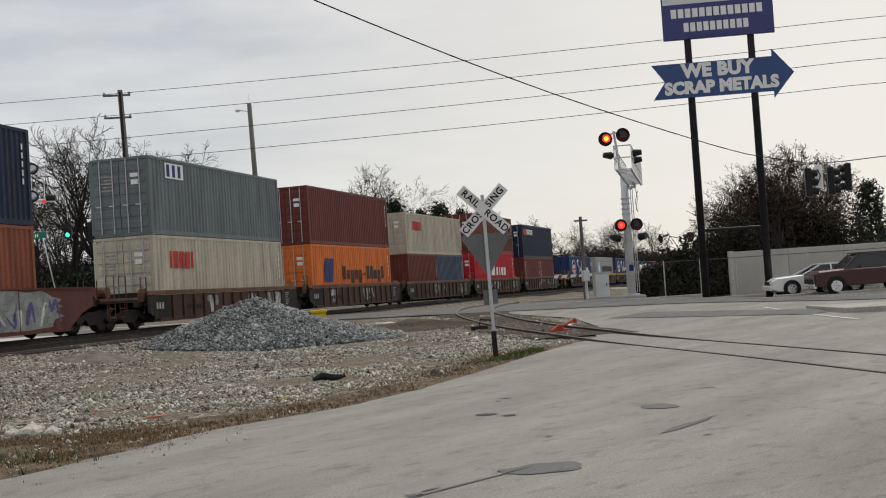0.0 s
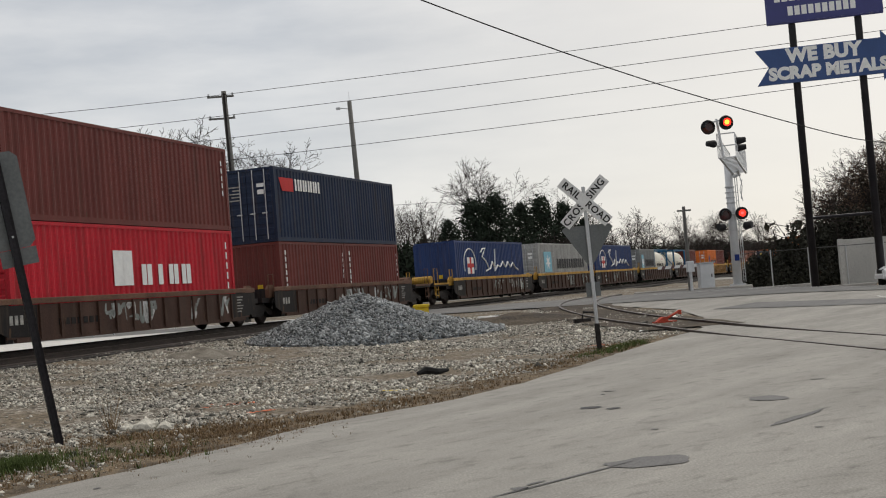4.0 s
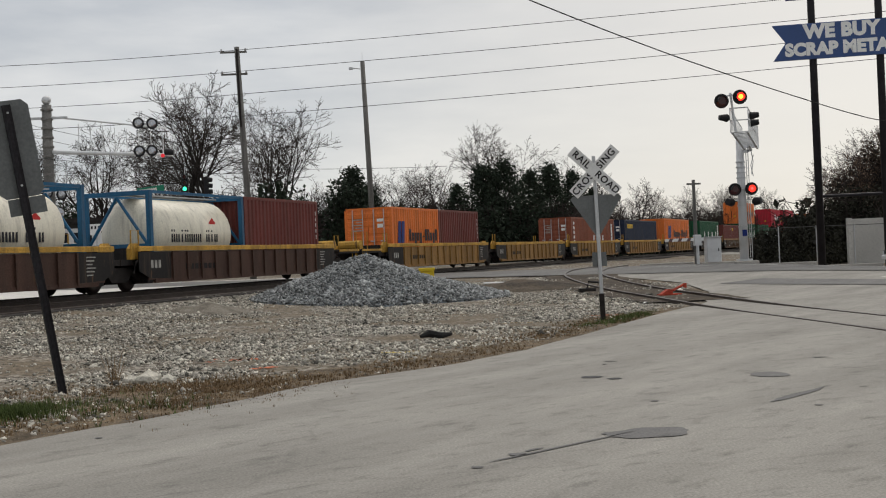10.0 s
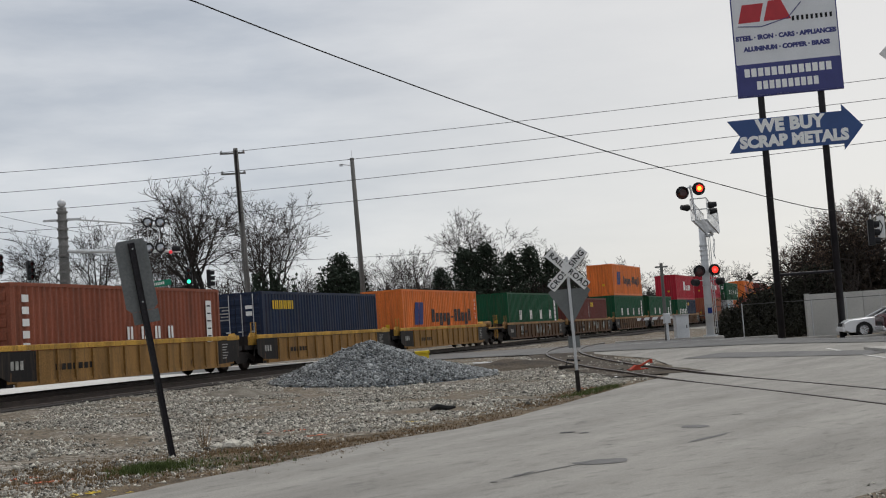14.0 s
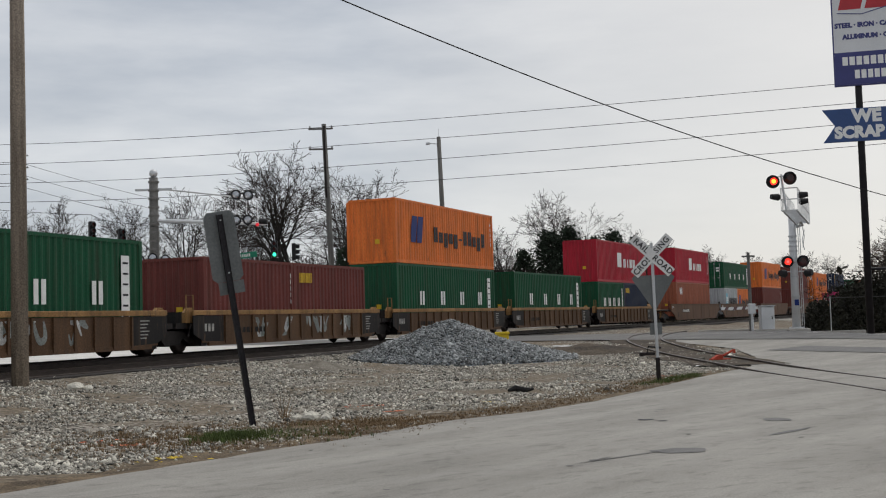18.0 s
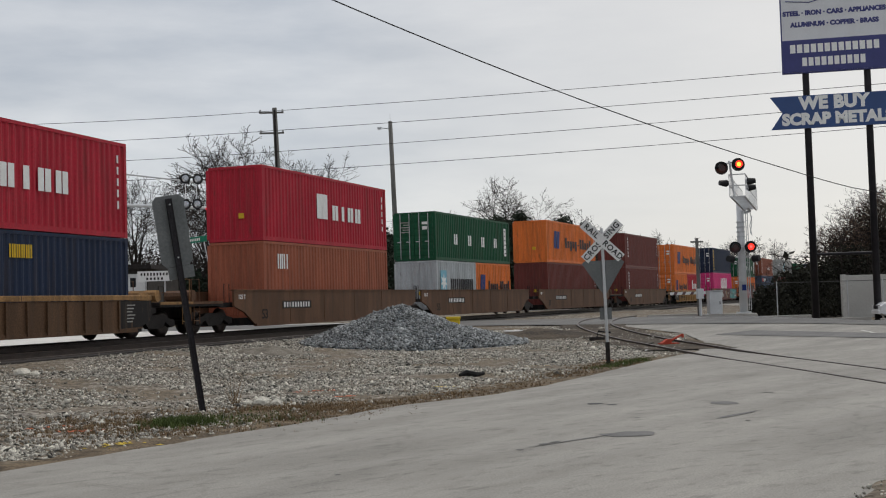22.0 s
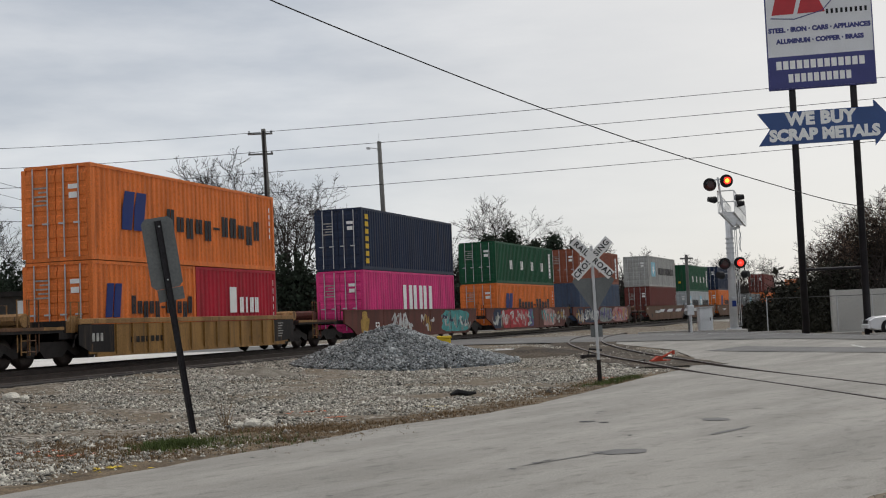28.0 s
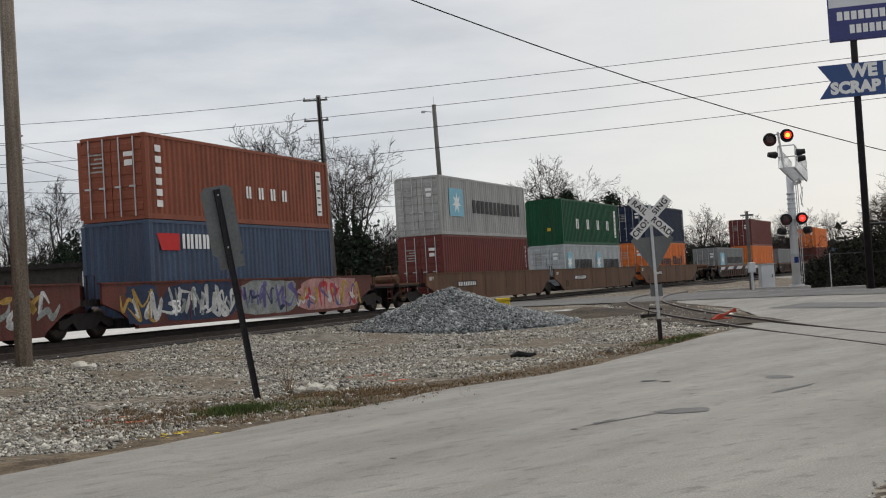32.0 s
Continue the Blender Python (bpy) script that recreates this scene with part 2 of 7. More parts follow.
def ground_material():
    m = bpy.data.materials.new("gravel_and_dirt")
    m.use_nodes = True
    n, l = m.node_tree.nodes, m.node_tree.links
    b = n["Principled BSDF"]
    b.inputs["Roughness"].default_value, b.inputs["Specular IOR Level"].default_value = 0.95, 0.15
    tc = n.new("ShaderNodeTexCoord")
    vo = n.new("ShaderNodeTexVoronoi")
    vo.inputs["Scale"].default_value = 13
    l.new(tc.outputs["Object"], vo.inputs["Vector"])
    sep = n.new("ShaderNodeSeparateColor")
    l.new(vo.outputs["Color"], sep.inputs[0])
    stones = n.new("ShaderNodeValToRGB")
    e = stones.color_ramp.elements
    e[0].position, e[0].color = 0.0, (0.035, 0.030, 0.025, 1)
    e[1].position, e[1].color = 1.0, (0.48, 0.45, 0.395, 1)
    mid = e.new(0.55)
    mid.color = (0.172, 0.154, 0.128, 1)
    l.new(sep.outputs[0], stones.inputs[0])
    big = n.new("ShaderNodeTexNoise")
    big.inputs["Scale"].default_value, big.inputs["Detail"].default_value = 0.33, 7
    big.inputs["Roughness"].default_value = 0.65
    l.new(tc.outputs["Object"], big.inputs["Vector"])
    fac = n.new("ShaderNodeMapRange")
    fac.inputs["From Min"].default_value, fac.inputs["From Max"].default_value = 0.40, 0.58
    l.new(big.outputs[0], fac.inputs["Value"])
    fine = n.new("ShaderNodeTexNoise")
    fine.inputs["Scale"].default_value, fine.inputs["Detail"].default_value = 9, 6
    l.new(tc.outputs["Object"], fine.inputs["Vector"])
    dirt = n.new("ShaderNodeValToRGB")
    dirt.color_ramp.elements[0].position, dirt.color_ramp.elements[1].position = 0.3, 0.7
    dirt.color_ramp.elements[0].color, dirt.color_ramp.elements[1].color = (0.062, 0.050, 0.037, 1), (0.245, 0.200, 0.146, 1)
    l.new(fine.outputs[0], dirt.inputs[0])
    mx = n.new("ShaderNodeMix")
    mx.data_type = "RGBA"
    l.new(fac.outputs[0], mx.inputs["Factor"])
    l.new(stones.outputs[0], mx.inputs["A"])
    l.new(dirt.outputs[0], mx.inputs["B"])
    l.new(mx.outputs["Result"], b.inputs["Base Color"])
    bp = n.new("ShaderNodeBump")
    bp.inputs["Strength"].default_value, bp.inputs["Distance"].default_value = 0.9, 0.03
    l.new(vo.outputs["Distance"], bp.inputs["Height"])
    l.new(bp.outputs[0], b.inputs["Normal"])
    return m


def asphalt_material(name, light, dark, crack=1.0):
    m = bpy.data.materials.new(name)
    m.use_nodes = True
    n, l = m.node_tree.nodes, m.node_tree.links
    b = n["Principled BSDF"]
    b.inputs["Roughness"].default_value = 0.85
    tc = n.new("ShaderNodeTexCoord")
    mp = n.new("ShaderNodeMapping")
    mp.vector_type = "TEXTURE"
    mp.inputs["Rotation"].default_value = (0, 0, radians(52))
    mp.inputs["Scale"].default_value = (2.6, 0.55, 1)
    l.new(tc.outputs["Object"], mp.inputs["Vector"])
    big = n.new("ShaderNodeTexNoise")
    big.inputs["Scale"].default_value, big.inputs["Detail"].default_value, big.inputs["Roughness"].default_value = 0.55, 9, 0.62
    l.new(mp.outputs[0], big.inputs["Vector"])
    r = n.new("ShaderNodeValToRGB")
    r.color_ramp.elements[0].position, r.color_ramp.elements[1].position = 0.33, 0.66
    r.color_ramp.elements[0].color, r.color_ramp.elements[1].color = (*dark, 1), (*light, 1)
    l.new(big.outputs[0], r.inputs[0])
    fine = n.new("ShaderNodeTexNoise")
    fine.inputs["Scale"].default_value, fine.inputs["Detail"].default_value = 55, 3
    l.new(tc.outputs["Object"], fine.inputs["Vector"])
    mr = n.new("ShaderNodeMapRange")
    mr.inputs["From Min"].default_value, mr.inputs["From Max"].default_value = 0.25, 0.75
    mr.inputs["To Min"].default_value, mr.inputs["To Max"].default_value = 0.70, 1.30
    l.new(fine.outputs[0], mr.inputs["Value"])
    # thin cracks: the borders of a warped cell pattern, broken up by noise
    wn = n.new("ShaderNodeTexNoise")
    wn.inputs["Scale"].default_value, wn.inputs["Detail"].default_value = 1.3, 4
    l.new(tc.outputs["Object"], wn.inputs["Vector"])
    wa = n.new("ShaderNodeVectorMath")
    wa.operation = "MULTIPLY_ADD"
    wa.inputs[1].default_value = (0.9, 0.9, 0)
    l.new(wn.outputs["Color"], wa.inputs[0])
    l.new(tc.outputs["Object"], wa.inputs[2])
    vo = n.new("ShaderNodeTexVoronoi")
    vo.feature = "DISTANCE_TO_EDGE"
    vo.inputs["Scale"].default_value = 0.16
    l.new(wa.outputs[0], vo.inputs["Vector"])
    cr = n.new("ShaderNodeMapRange")
    cr.inputs["From Min"].default_value, cr.inputs["From Max"].default_value = 0.0, 0.006
    cr.inputs["To Min"].default_value = 1 - 0.13 * crack
    l.new(vo.outputs["Distance"], cr.inputs["Value"])
    # worn pits and darker blotches of a hand's width
    pit = n.new("ShaderNodeTexNoise")
    pit.inputs["Scale"].default_value, pit.inputs["Detail"].default_value, pit.inputs["Roughness"].default_value = 4.2, 6, 0.7
    mp2 = n.new("ShaderNodeMapping")
    mp2.vector_type = "TEXTURE"
    mp2.inputs["Rotation"].default_value = (0, 0, radians(40))
    mp2.inputs["Scale"].default_value = (1.7, 0.8, 1)
    l.new(tc.outputs["Object"], mp2.inputs["Vector"])
    l.new(mp2.outputs[0], pit.inputs["Vector"])
    pr = n.new("ShaderNodeMapRange")
    pr.inputs["From Min"].default_value, pr.inputs["From Max"].default_value = 0.30, 0.47
    pr.inputs["To Min"].default_value = 0.62
    l.new(pit.outputs[0], pr.inputs["Value"])
    mk = n.new("ShaderNodeMath")
    mk.operation = "MULTIPLY"
    l.new(cr.outputs[0], mk.inputs[0])
    l.new(pr.outputs[0], mk.inputs[1])
    mm = n.new("ShaderNodeMath")
    mm.operation = "MULTIPLY"
    l.new(mr.outputs[0], mm.inputs[0])
    l.new(mk.outputs[0], mm.inputs[1])
    s = n.new("ShaderNodeVectorMath")
    s.operation = "SCALE"
    l.new(r.outputs[0], s.inputs[0])
    l.new(mm.outputs[0], s.inputs["Scale"])
    l.new(s.outputs[0], b.inputs["Base Color"])
    bp = n.new("ShaderNodeBump")
    bp.inputs["Strength"].default_value, bp.inputs["Distance"].default_value = 0.35, 0.01
    l.new(mm.outputs[0], bp.inputs["Height"])
    l.new(bp.outputs[0], b.inputs["Normal"])
    return m


GROUND = ground_material()
ASPHALT = asphalt_material("worn_grey_asphalt", (0.300, 0.286, 0.257), (0.195, 0.185, 0.165))
ROADDARK = asphalt_material("darker_road_asphalt", (0.150, 0.147, 0.140), (0.095, 0.093, 0.090), 0.4)
PATCH = asphalt_material("dark_asphalt_patch", (0.15, 0.145, 0.14), (0.10, 0.10, 0.10), 0.2)
ROADLINE = material("worn_white_road_paint", (0.62, 0.61, 0.58), 0.8, 0, 0.3, 2, 25, 0.1)


# ---------------------------------------------------------------- mesh helpers
class Geo:
    """Collects faces for one mesh."""

    def __init__(self):
        self.v, self.f = [], []

    def add(self, vs, fs):
        o = len(self.v)
        self.v.extend(tuple(p) for p in vs)
        self.f.extend(tuple(i + o for i in f) for f in fs)
        return self

    def box(self, x0, y0, z0, x1, y1, z1, c=0.0):
        if not c:
            return self.add([(x0, y0, z0), (x1, y0, z0), (x1, y1, z0), (x0, y1, z0), (x0, y0, z1), (x1, y0, z1), (x1, y1, z1), (x0, y1, z1)],
                            [(0, 3, 2, 1), (4, 5, 6, 7), (0, 1, 5, 4), (1, 2, 6, 5), (2, 3, 7, 6), (3, 0, 4, 7)])
        # an upright box with all four long edges and the top chamfered
        ring = [(x0 + c, y0), (x1 - c, y0), (x1, y0 + c), (x1, y1 - c), (x1 - c, y1), (x0 + c, y1), (x0, y1 - c), (x0, y0 + c)]
        cx, cy = (x0 + x1) / 2, (y0 + y1) / 2
        top = [(x + (c if x < cx else -c), y + (c if y < cy else -c)) for x, y in ring]
        vs = [(x, y, z0) for x, y in ring] + [(x, y, z1 - c) for x, y in ring] + [(x, y, z1) for x, y in top]
        fs = [tuple(range(7, -1, -1)), tuple(range(16, 24))]
        for k in (0, 8):
            fs += [(k + i, k + (i + 1) % 8, k + 8 + (i + 1) % 8, k + 8 + i) for i in range(8)]
        return self.add(vs, fs)

    def tube(self, points, radii, n=8, cap=True):
        points = [Vector(p) for p in points]
        if not isinstance(radii, (list, tuple)):
            radii = [radii] * len(points)
        rings = []
        for i, p in enumerate(points):
            d = (points[min(i + 1, len(points) - 1)] - points[max(i - 1, 0)]).normalized()
            a = d.cross(Vector((0, 0, 1)) if abs(d.z) < 0.9 else Vector((1, 0, 0))).normalized()
            b = d.cross(a)
            rings.append([p + radii[i] * (math.cos(2 * math.pi * k / n) * a + math.sin(2 * math.pi * k / n) * b) for k in range(n)])
        fs = []
        for i in range(len(points) - 1):
            fs += [(i * n + k, i * n + (k + 1) % n, (i + 1) * n + (k + 1) % n, (i + 1) * n + k) for k in range(n)]
        if cap:
            fs += [tuple(range(n - 1, -1, -1)), tuple(range((len(points) - 1) * n, len(points) * n))]
        return self.add([p for r in rings for p in r], fs)

    def prism(self, poly, a, b, axis="y"):
        """A polygon of (u, w) pushed from a to b along an axis: y takes (x, z), z takes (x, y), x takes (y, z)."""
        def put(u, w, t):
            return {"y": (u, t, w), "z": (u, w, t), "x": (t, u, w)}[axis]
        n = len(poly)
        vs = [put(u, w, a) for u, w in poly] + [put(u, w, b) for u, w in poly]
        fs = [tuple(range(n)), tuple(range(2 * n - 1, n - 1, -1))] + [(i + n, (i + 1) % n + n, (i + 1) % n, i) for i in range(n)]
        return self.add(vs, fs)

    def mesh(self, name, mat, smooth=False):
        me = bpy.data.meshes.new(name)
        me.from_pydata(self.v, [], self.f)
        me.materials.append(mat)
        if smooth:
            me.polygons.foreach_set("use_smooth", [True] * len(me.polygons))
        bm = bmesh.new()
        bm.from_mesh(me)
        bmesh.ops.recalc_face_normals(bm, faces=bm.faces)
        bm.to_mesh(me)
        bm.free()
        return me


MESHES = {}


def shared(key, build, mat, smooth=False):
    """One mesh for all pieces that are alike."""
    k = (key, mat.name)
    if k not in MESHES:
        MESHES[k] = build(Geo()).mesh(k[0].split("|")[0], mat, smooth)
    return MESHES[k]


def part(name, geo, mat, parent, label="", at=None, smooth=False):
    """One mesh object under a thing or a part. geo: a Geo or a mesh."""
    ob = new(name, geo if isinstance(geo, bpy.types.Mesh) else geo.mesh(name, mat, smooth))
    ob.parent = parent
    if at is not None:
        ob.matrix_basis = at
    if label:
        ob["label"] = label
    return ob


def thing(name, label, category, at=None, group="", kind=""):
    ob = new(name)
    ob.empty_display_size = 0.2
    if at is not None:
        ob.matrix_basis = at
    return tagged(ob, label, category, group, kind)


def solid(name, geo, mat, label, category, group="", kind="", smooth=False):
    return tagged(new(name, geo.mesh(name, mat, smooth)), label, category, group, kind)


def words(text, size, mat, depth=0.01, spacing=1.0, bold=0.0, name="lettering"):
    """Raised lettering in the x-z plane, facing -y, centred on its origin, as a mesh."""
    cu = bpy.data.curves.new("lettering", "FONT")
    cu.body, cu.size, cu.align_x, cu.align_y, cu.space_character = text, size, "CENTER", "CENTER", spacing
    cu.extrude, cu.offset, cu.resolution_u = depth / 2, bold, 3
    tmp = bpy.data.objects.new("lettering", cu)
    scene.collection.objects.link(tmp)
    bpy.context.view_layer.update()
    me = bpy.data.meshes.new_from_object(tmp.evaluated_get(bpy.context.evaluated_depsgraph_get()))
    bpy.data.objects.remove(tmp)
    me.transform(Matrix.Rotation(radians(90), 4, "X"))
    me.materials.clear()
    me.materials.append(mat)
    me.name = name
    return me


# ---------------------------------------------------------------- the lie of the land
RAIL = 0.72
_S = np.arange(-160, 460, 0.5)
_BEND = np.clip(_S, -30, 45) / 100
_HEAD = 0.3723 + 0.1816 * _BEND + -0.2025 * _BEND**2
_X = np.concatenate([[0], np.cumsum(0.5 * np.sin(_HEAD)[:-1])])
_Y = np.concatenate([[0], np.cumsum(0.5 * np.cos(_HEAD)[:-1])])
_Z0 = int(np.argmin(abs(_S)))
_X, _Y = _X - _X[_Z0] + -1.603 - 1.25 * np.cos(_HEAD[_Z0]), _Y - _Y[_Z0] + 56.925 + 1.25 * np.sin(_HEAD[_Z0])


def line(s, off=0.0):
    """A point of the track's centre line at the distance s along it, off metres towards the camera's side, and its heading."""
    h = float(np.interp(s, _S, _HEAD))
    return float(np.interp(s, _S, _X)) + off * math.cos(h), float(np.interp(s, _S, _Y)) - off * math.sin(h), h


def ease(a, b, v):
    q = np.clip((v - a) / (b - a), 0, 1)
    return q * q * (3 - 2 * q)


def height(x, y):
    """Ground height for arrays of places: the railway bank, and the road that climbs to the crossing."""
    x, y = np.atleast_1d(np.asarray(x, float)), np.atleast_1d(np.asarray(y, float))
    s = np.clip(np.interp(y, _Y, _S), -160, 460)
    off = (x - np.interp(s, _S, _X)) * np.cos(np.interp(s, _S, _HEAD))
    bank = np.interp(off, [-60, -8, -2.2, -1.6, 1.6, 2.2, 5, 10], [0.45, 0.5, 0.5, 0.52, 0.52, 0.5, 0.28, 0.0])
    ramp = 0.5 * ease(30, 56, y) * (1 - 0.85 * ease(13, 22, x))
    z = np.maximum(bank, ramp)
    return z


def h1(x, y):
    return float(height(x, y)[0])


def rough(x, y):
    return np.array([0.03 * noise.noise((a * 0.8, b * 0.8, 0)) + 0.02 * noise.noise((a * 2.3, b * 2.3, 5)) for a, b in zip(x, y)])


_EDGE_Y = [-30, 0, 12.9, 13.8, 15.1, 16.3, 17.8, 19.5, 22.5, 27.2, 31, 36, 41, 46, 49.8, 53]
_EDGE_X = [-31, -11, -3.05, -2.4, -1.7, -1.05, 0.45, 1.5, 2.9, 5.0, 6.9, 8.2, 8.6, 7.5, 6.2, 6.0]
_RIGHT_Y, _RIGHT_X = [-30, 0, 6.8, 8.2, 10.6, 13, 17, 24], [-25, -2.1, 2.70, 3.72, 5.35, 7.9, 18.4, 60]


def sheet(name, xs, ys, mat, label, lift=0.0, wobble=False, category="ground"):
    """A sheet over the land, rows of y, each with its own x from xs(y)."""
    nx = len(xs(ys[0]))
    px = np.concatenate([xs(y) for y in ys])
    py = np.repeat(ys, nx)
    pz = height(px, py) + lift
    if wobble:
        near = (np.abs(px) < 40) & (py > 0) & (py < 90)
        pz[near] += rough(px[near], py[near])
        deep = np.minimum(px - np.interp(py, _EDGE_Y, _EDGE_X), np.interp(py, _RIGHT_Y, _RIGHT_X) - px)
        pz += 0.035 * np.clip(1 - np.abs(deep) / 0.5, 0, 1) * (px > np.interp(py, _EDGE_Y, _EDGE_X) + 1) * (py < 24)
        deep = np.clip((deep - 0.12) / 0.35, 0, 1) * (py < 62)
        pz = pz * (1 - deep) + (height(px, py) - 0.05) * deep
    k = np.arange(len(ys) - 1)[:, None] * nx + np.arange(nx - 1)[None]
    quads = np.stack([k, k + 1, k + nx + 1, k + nx], -1).reshape(-1, 4)
    me = bpy.data.meshes.new(name)
    me.from_pydata(np.stack([px, py, pz], 1).tolist(), [], quads.tolist())
    me.materials.append(mat)
    me.polygons.foreach_set("use_smooth", [True] * len(me.polygons))
    return tagged(new(name, me), label, category, kind="structure")


_gx = np.concatenate([-np.geomspace(4000, 31, 24), np.arange(-30, 30, 0.35), np.geomspace(30, 4000, 24)])
_gy = np.concatenate([-np.geomspace(3000, 5, 14), np.arange(0, 75, 0.35), np.geomspace(75, 4500, 30)])
sheet("ground", lambda y: _gx, _gy, GROUND, "grey-brown gravel and bare dirt yard beside the railway", wobble=True)


def _road_x(y):
    lo = float(np.interp(y, _EDGE_Y, _EDGE_X)) + 0.10 * noise.noise((0, y * 1.7, 3)) + 0.05 * noise.noise((0, y * 5, 9))
    hi = float(np.interp(y, _RIGHT_Y, _RIGHT_X)) + 0.08 * noise.noise((4, y * 2.1, 3))
    return lo + (hi - lo) * np.linspace(0, 1, 60) ** 1.2


sheet("road", _road_x, np.arange(-20, 53, 0.4), ASPHALT, "worn light grey asphalt road with cracks and dark patches", lift=0.02, category="road")


def band(name, a, b, w0, w1, mat, label, lift, n=60):
    """A strip of road along a line from a to b, between two offsets to its left."""
    a, b = Vector(a), Vector(b)
    d = (b - a).normalized()
    nrm = Vector((-d.y, d.x))
    vs, fs = [], []
    m = 8 if abs(w1 - w0) > 1 else 1
    for i in range(n + 1):
        p = a.lerp(b, i / n)
        for j in range(m + 1):
            q = p + nrm * (w0 + (w1 - w0) * j / m)
            vs.append((q.x, q.y, h1(q.x, q.y) + lift))
    for i in range(n):
        for j in range(m):
            k = i * (m + 1) + j
            fs.append((k, k + m + 1, k + m + 2, k + 1))
    me = bpy.data.meshes.new(name)
    me.from_pydata(vs, [], fs)
    me.materials.append(mat)
    return tagged(new(name, me), label, "road" if m > 1 else "road marking", kind="structure")


# the main road that crosses the railway
_RA, _RB = (-34, 68.7), (42, 33.2)
band("road_main", _RA, _RB, -0.9, 9.6, ROADDARK, "dark asphalt main road crossing the railway", 0.045)
band("road_marking", (8, 49.1), (15, 45.8), 5.2, 5.34, ROADLINE, "worn white lane line on the main road", 0.052, 12)
band("road_marking", (15.5, 45.6), (40, 34.1), 5.2, 5.34, ROADLINE, "worn white lane line on the main road", 0.052, 12)
band("road_marking", (9, 48.6), (40, 34.1), 8.9, 9.02, ROADLINE, "worn white edge line on the main road", 0.052, 20)
band("road_marking", (14.6, 39.8), (13.4, 30.7), 0.0, 0.16, ROADLINE, "worn white stop line on the side road", 0.032, 12)
band("road_patch", (10.3, 40.4), (15.0, 35.4), -1.3, 1.3, PATCH, "dark asphalt repair patch on the road", 0.036, 10)


def puddle(name, x, y, rx, ry, turn, mat, label, seed):
    """A flat, ragged patch on the road."""
    g = Geo()
    n = 26
    c, s = math.cos(radians(turn)), math.sin(radians(turn))
    pts = []
    for k in range(n):
        a = 2 * math.pi * k / n
        r = 1 + 0.35 * noise.noise((math.cos(a) * 1.6, math.sin(a) * 1.6, seed))
        u, v = rx * r * math.cos(a), ry * r * math.sin(a)
        pts.append((x + u * c - v * s, y + u * s + v * c))
    z = h1(x, y) + 0.026
    g.add([(px, py, z) for px, py in pts], [tuple(range(n))])
    return solid(name, g, mat, label, "road patch", kind="structure")


puddle("road_patch", 3.75, 15.1, 0.20, 0.24, 10, PATCH, "small dark round asphalt patch on the road", 1)
puddle("road_patch", 3.5, 13.4, 0.55, 0.05, 48, PATCH, "long dark asphalt crack filling on the road", 2)
puddle("road_patch", 1.78, 11.6, 0.34, 0.22, 15, PATCH, "dark sealed asphalt patch on the road", 3)
puddle("road_patch", 1.05, 11.1, 0.75, 0.022, 42, PATCH, "thin dark asphalt crack filling on the road", 4)
puddle("road_patch", 1.93, 15.6, 0.13, 0.10, 0, BLACK, "black pothole in the grey road", 5)
puddle("road_patch", 2.15, 15.35, 0.09, 0.06, 0, BLACK, "small black pothole in the grey road", 6)
puddle("road_patch", 0.75, 10.9, 0.06, 0.06, 0, PATCH, "small dark spot on the grey road", 7)

_sr = np.random.default_rng(12)
for _k in range(22):
    _y = _sr.uniform(9, 28)
    _x = float(np.interp(_y, _EDGE_Y, _EDGE_X)) + _sr.uniform(0.6, 7.0)
    if _x < np.interp(_y, _RIGHT_Y, _RIGHT_X) - 0.5:
        puddle("road_scuff", _x, _y, _sr.uniform(0.03, 0.10), _sr.uniform(0.012, 0.035), _sr.uniform(-30, 60), PATCH, "small dark scuff on the worn asphalt", _k + 20)

# a verge of trodden dirt between the gravel and the road
DIRT = material("brown_verge_dirt", (0.165, 0.125, 0.082), 0.95, 0, 0.6, 2.6, 38, 0.9, tint=(0.075, 0.058, 0.040))


def _verge_x(y):
    hi = float(np.interp(y, _EDGE_Y, _EDGE_X)) + 0.02
    return hi - (0.9 + 1.5 * math.exp(-((y - 16.6) / 2.6) ** 2) + 0.7 * noise.noise((1, y * 0.6, 8)) + 0.25 * noise.noise((1, y * 2.4, 8))) * np.linspace(1, 0, 7)


_v = sheet("verge", _verge_x, np.arange(6, 30, 0.2), DIRT, "trodden brown dirt verge along the road's edge", lift=0.0)
for _q in _v.data.vertices:
    _q.co.z += 0.03 * noise.noise((_q.co.x * 0.8, _q.co.y * 0.8, 0)) + 0.02 * noise.noise((_q.co.x * 2.3, _q.co.y * 2.3, 5)) + 0.012 - 0.02 * abs(noise.noise((_q.co.x * 3, _q.co.y * 3, 1)))

# ---------------------------------------------------------------- railway track
def strip_mesh(name, off, prof, s0, s1, step, z, mat):
    """A profile of (offset, height) drawn along the track."""
    vs, fs = [], []
    ss = np.arange(s0, s1 + step, step)
    n = len(prof)
    for s in ss:
        for o, h in prof:
            x, y, _ = line(s, off + o)
            vs.append((x, y, z + h))
    for i in range(len(ss) - 1):
        for j in range(n):
            a, b = i * n + j, i * n + (j + 1) % n
            fs.append((a, b, b + n, a + n))
    g = Geo()
    g.add(vs, fs)
    return g.mesh(name, mat)


